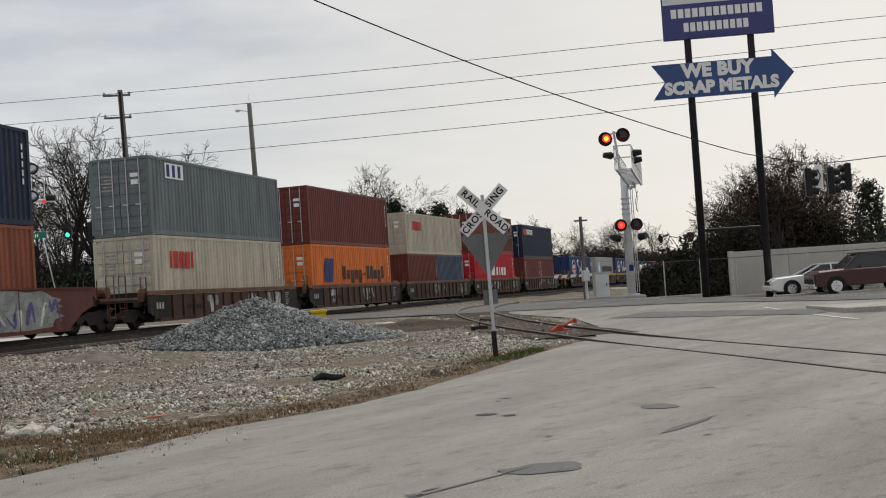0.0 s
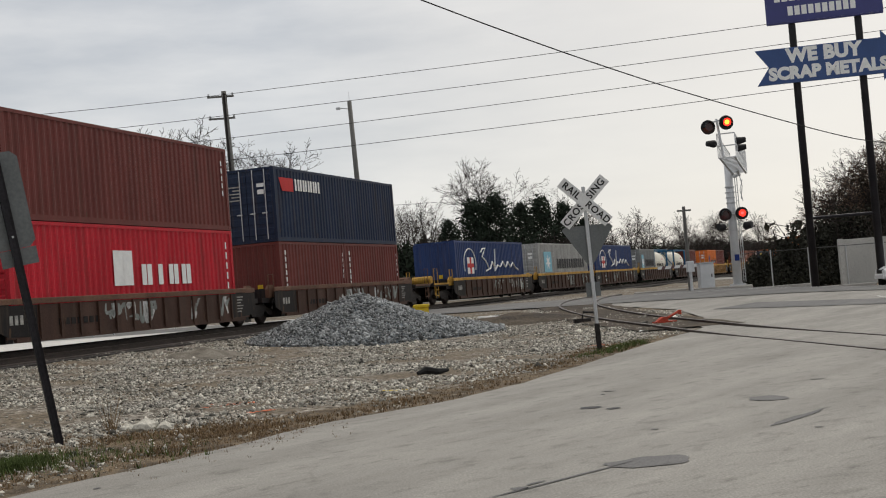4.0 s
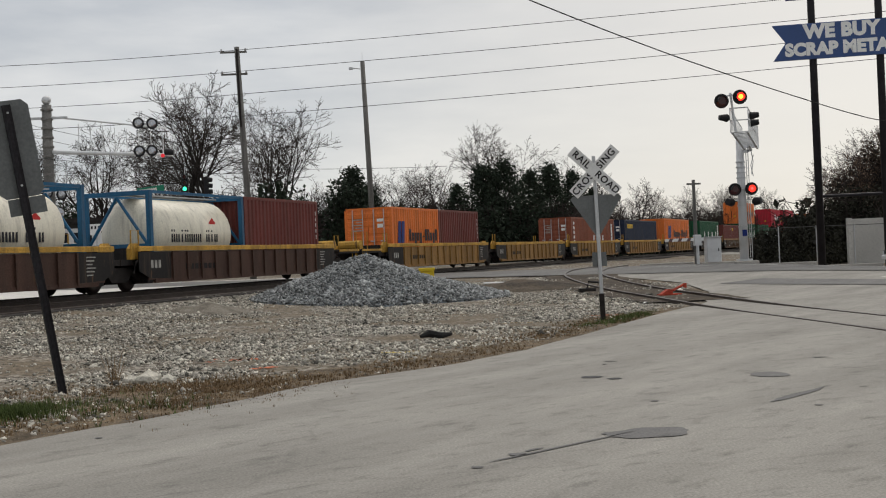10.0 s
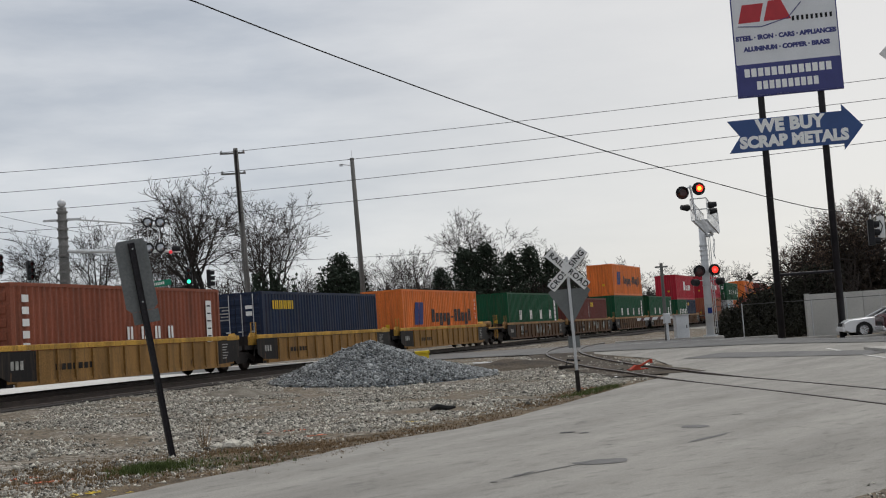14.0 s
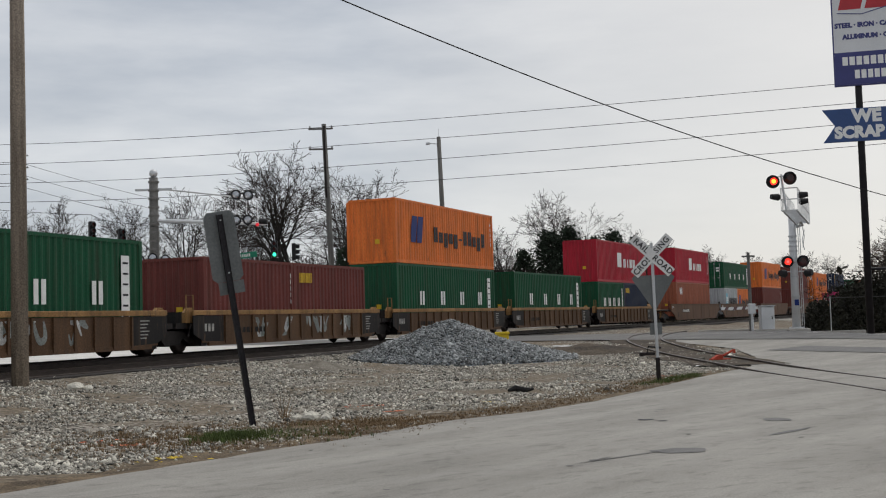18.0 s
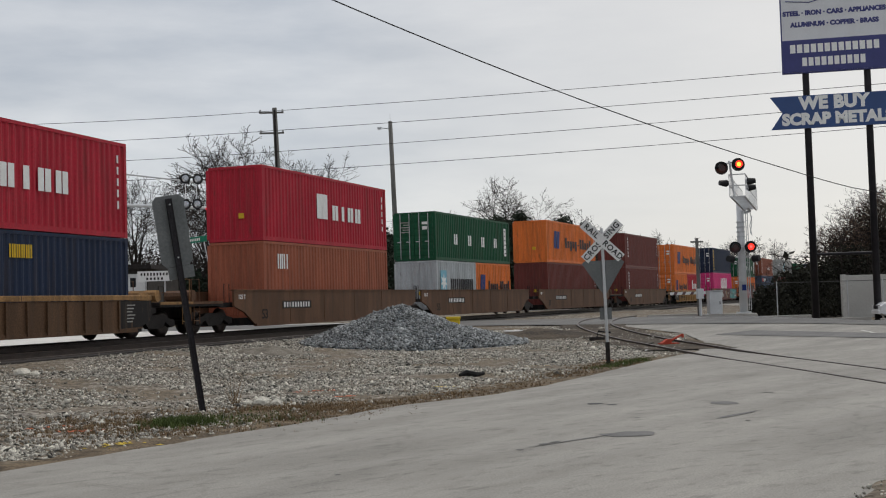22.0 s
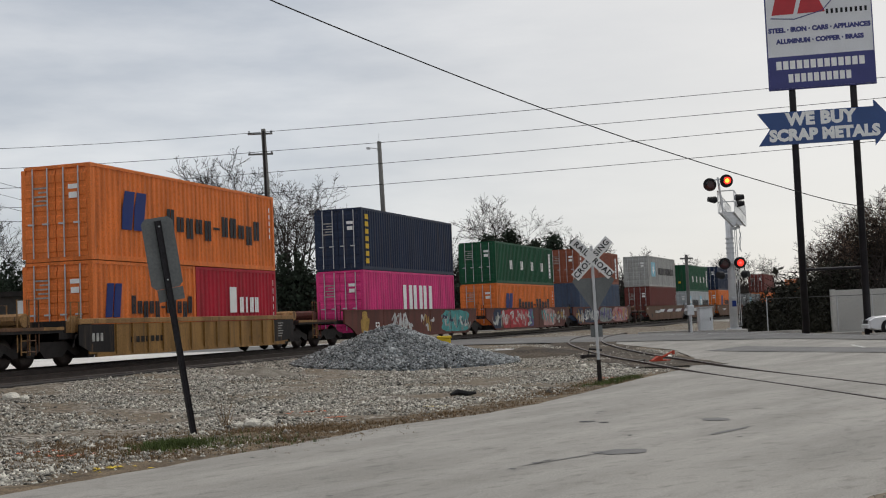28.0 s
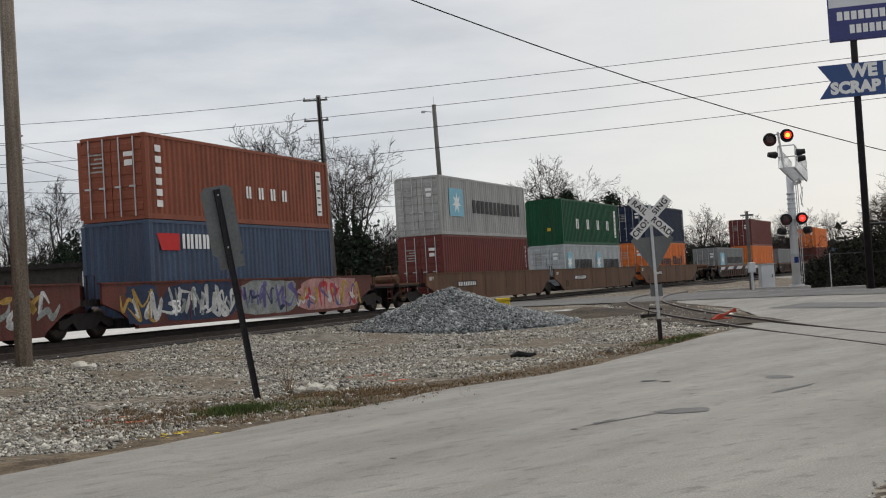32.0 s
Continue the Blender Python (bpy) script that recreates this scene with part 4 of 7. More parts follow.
def tank_container(u, z):
    L, H = 6.06, 2.59
    ob = thing("tank_container", "white cylindrical tank in an open blue 20-foot frame", "tank container", group="containers on the train")
    m = CP["tealblue"]
    g = Geo().tube([(0.45, 0, 1.28), (0.5, 0, 1.28), (0.85, 0, 1.28), (L - 0.85, 0, 1.28), (L - 0.5, 0, 1.28), (L - 0.45, 0, 1.28)], [0.3, 0.75, 1.14, 1.14, 0.75, 0.3], 28)
    part("tank", g, TANKW, ob, smooth=True)
    for x in (0, L - 0.15):
        g = Geo()
        for y in (-1.22, 1.07):
            g.box(x, y, 0, x + 0.15, y + 0.15, H)
        g.box(x, -1.07, 0, x + 0.15, 1.07, 0.16).box(x, -1.07, H - 0.14, x + 0.15, 1.07, H)
        g.box(x + 0.05, -1.07, 0.16, x + 0.10, 1.07, 0.95).tube([(x + 0.07, -1.07, 0.9), (x + 0.07, 0, 2.4)], 0.05, 6).tube([(x + 0.07, 1.07, 0.9), (x + 0.07, 0, 2.4)], 0.05, 6)
        part("end_frame", g, m, ob, "blue steel end frame")
    for y in (-1.21, 1.11):
        part("side_beam", Geo().box(0.15, y, 0.0, L - 0.15, y + 0.1, 0.14), m, ob)
        part("side_beam", Geo().box(0.15, y, H - 0.09, L - 0.15, y + 0.08, H), m, ob)
    part("walkway", Geo().box(0.3, -0.3, H - 0.1, L - 0.3, 0.3, H - 0.06), GALV, ob)
    part("marking", paired_bars(Geo(), 1.3, 4.3, 0.98, 1.38, "txitxxx tix", -1.13, 0.8, 0.24), INKK, ob)["kind"] = "stuff"
    part("marking", Geo().prism([(4.0, 1.45), (4.22, 1.62), (4.0, 1.79), (3.78, 1.62)], -1.095, -1.085, "y"), INKR, ob)["kind"] = "stuff"
    RIDERS.append((ob, u, L, RAIL + z))


WHEEL = lambda g: g.tube([(0, -0.07, 0), (0, -0.055, 0), (0, 0.035, 0), (0, 0.04, 0), (0, 0.07, 0)], [0.30, 0.42, 0.42, 0.455, 0.455], 20)
AXLE = lambda g: g.tube([(0, -1.05, 0), (0, 1.05, 0)], 0.08, 8)
FRAME = lambda g: g.prism([(-1.2, 0.36), (-1.2, 0.56), (-0.85, 0.62), (-0.55, 0.74), (0.55, 0.74), (0.85, 0.62), (1.2, 0.56), (1.2, 0.36), (0.98, 0.32), (0.62, 0.50), (0.42, 0.30), (-0.42, 0.30), (-0.62, 0.50), (-0.98, 0.32)], -0.08, 0.08, "y")


def truck(car, x):
    t = part("truck", shared("truck", lambda g: g.box(-0.22, -1.0, 0.42, 0.22, 1.0, 0.72, 0.04), STEEL), STEEL, car, "dark steel wheel truck", at=pose(x, 0, 0))
    for y in (-1.02, 1.02):
        part("side_frame", shared("side_frame", FRAME, STEEL), STEEL, t, at=pose(0, y, 0))
        for k in (-0.12, 0.12):
            part("spring", shared("spring", lambda g: g.tube([(0, 0, 0.32), (0, 0, 0.52)], 0.08, 8), RAILTOP), RAILTOP, t, at=pose(k, y, 0))
    for dx in (-0.89, 0.89):
        part("axle", shared("axle", AXLE, STEEL), STEEL, t, at=pose(dx, 0, 0.455))
        for y, r in ((-0.77, 0), (0.77, 180)):
            part("wheel", shared("wheel", WHEEL, RAILTOP, True), RAILTOP, t, at=pose(dx, y, 0.455, 0, 0, r))


def end_gear(car, x, sgn, m, dark):
    """The platform, ladder, railing and coupler at the outer end of a set."""
    a, b = sorted((x, x + sgn * 2.1))
    part("end_platform", Geo().box(a, -1.35, 0.98, b, 1.35, 1.14, 0.02), dark, car)
    part("platform_edge", Geo().box(a, -1.38, 1.06, b, -1.352, 1.15), m, car)
    part("end_sill", Geo().box(a, -0.25, 0.60, b, 0.25, 0.97), dark, car)
    part("coupler", Geo().box(*sorted((x + sgn * 2.1, x + sgn * 2.55))[:1], -0.12, 0.72, sorted((x + sgn * 2.1, x + sgn * 2.55))[1], 0.12, 0.98, 0.03), STEEL, car)
    for y in (-1.32, 1.32):
        xx = x + sgn * 1.95
        part("grab_rail", Geo().tube([(xx, y, 0.5), (xx, y, 1.9), (xx - sgn * 0.5, y, 1.9), (xx - sgn * 0.5, y, 1.1)], 0.02, 6), m, car)
        part("ladder", Geo().tube([(xx - sgn * 0.15, y, 0.4), (xx - sgn * 0.15, y, 1.1)], 0.02, 6).tube([(xx - sgn * 0.5, y, 0.4), (xx - sgn * 0.5, y, 1.1)], 0.02, 6).tube([(xx - sgn * 0.15, y, 0.5), (xx - sgn * 0.5, y, 0.5)], 0.02, 6).tube([(xx - sgn * 0.15, y, 0.8), (xx - sgn * 0.5, y, 0.8)], 0.02, 6), m, car)
    part("brake_cylinder", Geo().tube([(x + sgn * 0.9, -0.75, 1.36), (x + sgn * 0.9, 0.3, 1.36)], 0.2, 10).box(x + sgn * 0.9 - 0.1, -0.7, 1.14, x + sgn * 0.9 + 0.1, 0.2, 1.22), m, car)


def well_ribbed(u, P, lead, tail, side, sill, dark, tags=0):
    """An articulated well car: ribbed side sheets under a deep top sill."""
    car = thing("well_car", f"{side[1]} ribbed steel rail well car with {sill[1]} top sill", "rail car", group="well cars of the train")
    ms, mt, md = side[0], sill[0], dark
    for y in (-1.43, 1.35):
        part("top_sill", shared(f"top_sill|{P}", lambda g: g.box(0.75, 0, 1.22, P - 0.75, 0.08, 1.37, 0.012), mt), mt, car, at=pose(0, y, 0))
    for y in (-1.40, 1.36):
        part("side_sheet", shared(f"side_sheet|{P}", lambda g: g.box(1.25, 0, 0.34, P - 1.25, 0.03, 1.20), ms), ms, car, at=pose(0, y, 0))
        part("bottom_chord", shared(f"bottom_chord|{P}", lambda g: g.box(1.6, -0.03, 0.24, P - 1.6, 0.06, 0.36), ms), ms, car, at=pose(0, y, 0))
        for x in (0.75,):
            part("end_sheet", shared("end_sheet", lambda g: g.prism([(0, 0.62), (0.55, 0.40), (1.75, 0.36), (1.75, 1.20), (0, 1.20)], -0.012, 0.02, "y"), md), md, car, "dark end panel", at=pose(x, y, 0))
        part("end_sheet", shared("end_sheet_rear", lambda g: g.prism([(0, 0.36), (1.2, 0.40), (1.75, 0.62), (1.75, 1.20), (0, 1.20)], -0.012, 0.02, "y"), md), md, car, "dark end panel", at=pose(P - 2.5, y, 0))
    if tags:
        rnd = random.Random(tags)
        for k in range(6):
            x = 2.75 + (P - 5.2) * rnd.randrange(1, 11) / 11
            put_graffiti(car, x, x + 0.62, None, (6, 0, 6), 3, rnd, -1.402, 0.45, 1.12)
    n = int((P - 4.0) / 0.92)
    for k in range(n + 1):
        x = 2.6 + (P - 5.2) * k / n
        part("rib", shared("rib", lambda g: g.box(-0.035, -0.06, 0.30, 0.035, 0, 1.20), ms), ms, car, at=pose(x, -1.40, 0))
    part("number_strip", shared("end_number", lambda g: glyphs(g, 0, 0.62, 0, 0.24, 3, 0.0, 0.62), OLDWHITE), OLDWHITE, car, at=pose(1.35, -1.414, 0.70))["kind"] = "stuff"
    part("data_panel", shared("data_rows", lambda g: [g.box(0, -0.004, 0.1 * k, 0.30 + 0.08 * (k % 3), 0, 0.1 * k + 0.035) for k in range(6)] and g, OLDWHITE), OLDWHITE, car, at=pose(P - 2.15, -1.414, 0.55))["kind"] = "stuff"
    part("data_panel", shared("data_rows_low", lambda g: [g.box(0.28 * k, -0.004, 0, 0.28 * k + 0.2, 0, 0.18) for k in range(7)] and g, md), md, car, at=pose(3.4, -1.408, 0.62))["kind"] = "stuff"
    for x in (0.55, P - 1.15):
        part("end_bracket", shared("end_bracket", lambda g: g.prism([(0, 0.98), (0.6, 0.98), (0.6, 1.30), (0.42, 1.46), (0.18, 1.46), (0, 1.30)], -0.06, 0.06, "y"), mt), mt, car, at=pose(x, -1.18, 0))
        part("brake_rod", shared("brake_rod", lambda g: g.tube([(0, 0, 0.55), (0.15, 0, 0.90), (0.5, 0, 0.95)], 0.035, 6), STEEL), STEEL, car, at=pose(x, -1.34, 0))
    for x in (1.4, P / 3, 2 * P / 3, P - 1.4):
        part("floor_beam", shared("floor_beam", lambda g: g.box(-0.15, -1.36, 0.24, 0.15, 1.36, 0.515), md), md, car, at=pose(x, 0, 0))
    for x in (0.12, P - 1.42):
        part("end_deck", shared("end_deck", lambda g: g.box(0, -1.2, 0.80, 1.3, 1.2, 0.98), md), md, car, at=pose(x, 0, 0))
    part("bulkhead", Geo().box(1.42, -1.33, 0.36, 1.5, 1.33, 1.34), md, car)
    for y in (-1.25, 1.25):
        part("grab_rail", shared("grab_rail", lambda g: g.tube([(0, 0, 0.98), (0, 0, 1.85), (0.40, 0, 1.85), (0.40, 0, 0.98)], 0.026, 6), mt), mt, car, at=pose(0.6, y, 0))
    truck(car, P)
    if lead:
        truck(car, 0)
        end_gear(car, 0.12, -1, mt, md)
    if tail:
        end_gear(car, P - 0.12, 1, mt, md)
    RIDERS.append((car, u - (P - 12.19) / 2, P, RAIL))
    return car


def well_smooth(u, P, lead, tail, side, dark, sprayed=None, seed=0):
    """A deep-sided well car with plain side plates cut up over the trucks."""
    car = thing("well_car", f"{side[1]} smooth-sided steel rail well car" + (" covered with graffiti" if sprayed else ""), "rail car", group="well cars of the train")
    ms = side[0]
    prof = [(0.75, 1.50), (P - 0.75, 1.50), (P - 0.75, 0.95), (P - 1.5, 0.72), (P - 2.3, 0.25), (2.3, 0.25), (1.5, 0.72), (0.75, 0.95)]
    for y in (-1.47, 1.39):
        part("side_plate", shared(f"side_plate|{P}", lambda g: g.prism(prof, 0, 0.08, "y"), ms), ms, car, at=pose(0, y, 0))
        part("top_flange", shared(f"top_flange|{P}", lambda g: g.box(0.7, -0.03, 1.50, P - 0.7, 0.12, 1.55), ms), ms, car, at=pose(0, y, 0))
        part("bottom_chord", shared(f"low_chord|{P}", lambda g: g.box(2.3, -0.04, 0.20, P - 2.3, 0.1, 0.30), ms), ms, car, at=pose(0, y, 0))
    for k in range(1, 5):
        part("seam", shared("seam", lambda g: g.box(-0.02, -0.012, 0.3, 0.02, 0, 1.5), ms), ms, car, at=pose(2.0 + (P - 4) * k / 5, -1.47, 0))
    for x in (0.1, P - 1.3):
        part("end_deck", shared("end_deck_high", lambda g: g.box(0, -1.25, 0.92, 1.2, 1.25, 1.10), dark), dark, car, at=pose(x, 0, 0))
    for x in (2.2, P / 2, P - 2.2):
        part("floor_beam", shared("floor_beam", lambda g: g.box(-0.15, -1.36, 0.24, 0.15, 1.36, 0.515), dark), dark, car, at=pose(x, 0, 0))
    for y in (-1.35, 1.35):
        for x in (0.25, P - 0.6):
            part("grab_rail", shared("grab_rail", lambda g: g.tube([(0, 0, 0.98), (0, 0, 1.75), (0.35, 0, 1.75), (0.35, 0, 0.98)], 0.018, 6), dark), dark, car, at=pose(x, y, 0))
    if not sprayed:
        part("lettering", words("53", 0.5, CPW["dark"], 0.004, 1.0, 0.01), CPW["dark"], car, at=pose(3.0, -1.474, 0.62))
        part("lettering", words("125 T", 0.22, LETTER, 0.004, 1.0, 0.004), LETTER, car, at=pose(1.3, -1.474, 1.28))
        part("data_panel", Geo().box(4.4, -1.474, 0.82, 6.9, -1.470, 1.12), CPW["dark"], car)
        part("number_strip", glyphs(Geo(), 4.5, 6.8, 0.87, 1.07, 10, -1.475), LETTER, car)
    else:
        rnd = random.Random(seed)
        for piece in sprayed:
            put_graffiti(car, *piece, rnd)
        part("lettering", words("53", 0.52, LETTER, 0.004, 1.0, 0.01), LETTER, car, at=pose(4.3, -1.476, 0.75))
    truck(car, P)
    if lead:
        truck(car, 0)
        end_gear(car, 0.12, -1, ms, dark)
    if tail:
        end_gear(car, P - 0.12, 1, ms, dark)
    RIDERS.append((car, u - (P - 12.19) / 2, P, RAIL))
    return car


def put_graffiti(car, x0, x1, back, inks, count, rnd, y0=-1.4705, z0=0.31, z1=1.485):
    """A sprayed piece: a ragged wash of colour under many overlapping curved strokes."""
    if back is not None:
        poly = []
        for k in range(40):
            a = 2 * math.pi * k / 40
            ca, sa = math.cos(a), math.sin(a)
            q = (abs(ca) ** 5 + abs(sa) ** 5) ** -0.2 * (1 + rnd.uniform(-0.10, 0.06))
            poly.append(((x0 + x1) / 2 + (x1 - x0) / 2 * ca * q, min(1.485, max(z0, 0.88 + 0.60 * sa * q))))
        part("graffiti_wash", Geo().prism(poly, y0 - 0.004, y0, "y"), SPRAY[back], car)
    for k in range(count):
        c = x0 + (x1 - x0) * (k + 0.5) / count
        span = min(x1 - x0, rnd.uniform(0.5, 1.3))
        pts = [Vector((c + span * rnd.uniform(-0.5, 0.5), rnd.uniform(0.42, 1.36))) for _ in range(rnd.choice((3, 4, 4, 5)))]
        pts.sort(key=lambda v: v.x + rnd.uniform(-0.25, 0.25))
        fat = rnd.uniform(0.035, 0.085)
        line_, m = [], 7
        for i in range(len(pts) - 1):
            a, b, c2, d = pts[max(i - 1, 0)], pts[i], pts[i + 1], pts[min(i + 2, len(pts) - 1)]
            for j in range(m):
                f = j / m
                line_.append(0.5 * (2 * b + (c2 - a) * f + (2 * a - 5 * b + 4 * c2 - d) * f * f + (3 * b - a - 3 * c2 + d) * f ** 3))
        vs, fs = [], []
        y = y0 - 0.006 - 0.0004 * k
        for i, q in enumerate(line_):
            t = line_[min(i + 1, len(line_) - 1)] - line_[max(i - 1, 0)]
            t = Vector((-t.y, t.x)).normalized() * fat * (0.35 + math.sin(math.pi * (i + 0.5) / len(line_)))
            for e in (q + t, q - t):
                vs.append((min(max(e.x, x0 - 0.3), x1 + 0.3), y, min(z1, max(z0, e.y))))
        fs = [(2 * i, 2 * i + 1, 2 * i + 3, 2 * i + 2) for i in range(len(line_) - 1)]
        g = Geo()
        g.add(vs, fs)
        part("graffiti_stroke", g, SPRAY[inks[k % len(inks)]], car)


FORTY, TWENTY, STD, HC = 12.19, 6.06, 2.59, 2.90
FLOOR = 0.52


def load(u, lower, upper=()):
    """Containers in a well: lower and upper lists of (colour, length, height, doors, marks)."""
    z = FLOOR
    for row in (lower, upper):
        x, top = u, 0
        for colour, L, H, doors, kind in row:
            if colour == "tank":
                tank_container(x, z)
            else:
                container(x, colour, L, H, z, doors, kind)
            x += L + 0.07
            top = max(top, H)
        z += top + 0.025


def f40(colour, kind="plain", doors=False, H=HC):
    return [(colour, FORTY, H, doors, kind)]


def f20(a, b):
    return [(a[0], TWENTY, STD, a[2], a[1]), (b[0], TWENTY, STD, b[2], b[1])]


def W(key, words_):
    return (CPW[key], words_)


DK, TAN, BRN = CPW["dark"], W("tan", "tan-yellow"), W("brown", "weathered brown")
TRAIN = [
    # place along the train, well, lower, upper
    (-31.1, ("s", 19.3, 0, 1, "oxide", ((3.0, 8.0, None, (0, 6), 7), (9.5, 16.5, 6, (0, 3), 12))), f40("brown", "cai"), f40("navy")),
    (-11.2, ("r", 15.75, 1, 0, "ribdark", "sill"), f40("beige", "oocl", True), f40("grey", "nol", True)),
    (4.7, ("r", 15.75, 0, 0, "ribdark", "sill"), f40("orange", "hl", True), f40("maroon", "plain", True)),
    (20.3, ("r", 15.75, 0, 0, "ribdark", "sill"), f20(("maroon", "plain", False), ("slate", "plain", False)), f40("beige", "oocl", True, STD)),
    (35.8, ("r", 15.75, 0, 0, "ribdark", "sill"), f40("red", "kline", True), f40("maroon", "plain", True)),
    (51.7, ("r", 15.75, 0, 1, "ribdark", "sill"), f20(("maroon", "triton", False), ("maroon", "triton", False)), f40("navy", "seaco", True)),
    (72.0, ("r", 15.75, 1, 0, "ribdark", "yellow"), f40("blue", "saf", False), ()),
    (87.7, ("r", 15.75, 0, 0, "ribdark", "yellow"), f40("lightgrey", "maersk", True), ()),
    (102.4, ("r", 15.75, 0, 0, "ribdark", "yellow"), f40("blue", "saf", False), ()),
    (118.0, ("r", 15.75, 0, 0, "ribdark", "yellow"), [("midgrey", TWENTY, STD, True, "maersk_grey"), ("tank", TWENTY, STD, False, "")], ()),
    (133.6, ("r", 15.75, 0, 1, "ribdark", "yellow"), [("tank", TWENTY, STD, False, ""), ("maroon", TWENTY, STD, False, "plain")], ()),
    (153.7, ("r", 15.75, 1, 0, "tan", "yellow"), [("orange", TWENTY, STD, True, "hl_small"), ("maroon", TWENTY, STD, False, "plain")], ()),
    (169.4, ("r", 15.75, 0, 0, "tan", "yellow"), (), ()),
    (185.1, ("r", 15.75, 0, 0, "tan", "yellow"), f40("brown", "uasc_brown", True, STD), ()),
    (200.9, ("r", 15.75, 0, 0, "tan", "yellow"), f40("navy", "seaco_yellow", True, STD), ()),
    (216.7, ("r", 15.75, 0, 1, "tan", "yellow"), f40("orange", "hl", False), ()),
    (235.3, ("r", 15.6, 1, 0, "brown", "tansill"), f40("green", "uasc_wide", False), ()),
    (250.9, ("r", 15.6, 0, 0, "brown", "tansill"), f20(("maroon", "plain", False), ("maroon", "seaco_yellow", False)), ()),
    (266.4, ("r", 15.6, 0, 0, "brown", "tansill"), f40("green", "uasc_wide", False), f40("orange", "hl", False)),
    (281.7, ("r", 15.6, 0, 0, "brown", "tansill"), f40("green", "uasc_wide", False), ()),
    (297.5, ("r", 15.6, 0, 1, "brown", "tansill"), f20(("green", "uasc", False), ("navy", "seaco_yellow", False)), f40("crimson", "kline", False)),
    (318.8, ("s", 19.3, 1, 0, "umber", None), f40("rust", "cai", False), f40("crimson", "kline", False)),
    (337.5, ("s", 19.3, 0, 0, "umber", None), f20(("pale", "maersk_grey", False), ("orange", "hl_small", False)), f40("green", "uasc", True, STD)),
    (357.5, ("s", 19.3, 0, 1, "umber", None), f40("maroon", "plain", False), f40("orange", "hl", False)),
    (379.0, ("s", 17.2, 1, 1, "umber", None), f40("maroon", "triton", False), f40("maroon", "triton", False)),
    (398.3, ("r", 15.75, 1, 1, "tan", "tansill"), f20(("orange", "hl_small", True), ("crimson", "kline", False)), f40("orange", "hl", True)),
    (419.3, ("s", 19.3, 1, 0, "oxide", ((2.6, 3.2, 5, (5,), 2), (6.3, 8.4, None, (0,), 9), (10.0, 11.4, None, (0, 5), 5), (12.8, 17.2, 1, (6, 7, 0, 6), 16))), f40("magenta", "one", True), f40("navy", "yellow_end", True)),
    (438.9, ("s", 19.3, 0, 0, "oxide", ((2.0, 3.4, 7, (6, 0), 7), (3.4, 9.2, 2, (0, 0, 4, 2), 26), (8.8, 9.8, 3, (1, 3), 5), (12.0, 14.9, 4, (1, 1, 0, 4), 12), (15.0, 17.4, None, (0, 6, 5), 8))), f40("orange", "hl", True, STD), f40("green", "uasc", True, STD)),
    (457.7, ("s", 19.3, 0, 1, "oxide", ((1.8, 3.4, 7, (5, 0), 6), (3.6, 7.8, 7, (0, 0, 0, 6), 17), (8.0, 12.0, 6, (3, 3, 3, 7), 15), (12.2, 17.3, 4, (0, 5, 2, 3), 18))), f40("slate", "seaco", False), f40("brown", "uasc_brown", True, STD)),
    (481.5, ("s", 19.3, 1, 0, "umber", None), f40("maroon", "plain", True), f40("lightgrey", "maersk", True)),
    (500.3, ("s", 19.3, 0, 0, "umber", None), f20(("pale", "maersk_grey", True), ("pale", "maersk_grey", False)), f40("green", "uasc", False)),
    (519.5, ("s", 19.3, 0, 1, "umber", None), f40("orange", "hl", True), f40("navy", "plain", True)),
    (544.4, ("r", 15.75, 1, 0, "ribdark", "sill"), f40("midgrey", "maersk_grey", True, STD), ()),
    (561.8, ("r", 15.75, 0, 0, "ribdark", "sill"), f40("orange", "plain", False), f40("maroon", "plain", True)),
    (577.6, ("r", 15.75, 0, 0, "ribdark", "sill"), f40("midgrey", "plain", False, STD), ()),
    (593.4, ("r", 15.75, 0, 1, "ribdark", "sill"), (), ()),
    (609.5, ("r", 15.75, 1, 0, "ribdark", "sill"), f40("maroon", "plain", False), f40("orange", "plain", True)),
    (626.0, ("r", 15.75, 0, 1, "ribdark", "sill"), f40("slate", "plain", False), ()),
]
NAMES = dict(ribdark="dark brown", tan="tan-yellow", brown="weathered brown", oxide="red-brown", umber="plain brown", sill="brown", yellow="bright yellow", tansill="tan")
for _i, (_u, _w, _lo, _up) in enumerate(TRAIN):
    if _w[0] == "r":
        well_ribbed(_u, _w[1], _w[2], _w[3], W(_w[4], NAMES[_w[4]]), W(_w[5], NAMES[_w[5]]), DK, _i if _i in (1, 2, 3, 4, 5, 6, 7, 8, 16, 17) else 0)
    else:
        well_smooth(_u, _w[1], _w[2], _w[3], W(_w[4], NAMES[_w[4]]), DK, _w[5], _i)
    load(_u, _lo, _up)


def ride(t):
    """How far the train has come at t seconds."""
    return 15.3383 * t - 0.00712 * t * t


def riding_pose(u, L, z, t):
    s = u - ride(t)
    x0, y0, _ = line(s)
    x1, y1, _ = line(s + L)
    return pose(x0, y0, z, 0, 0, math.degrees(math.atan2(y1 - y0, x1 - x0)))

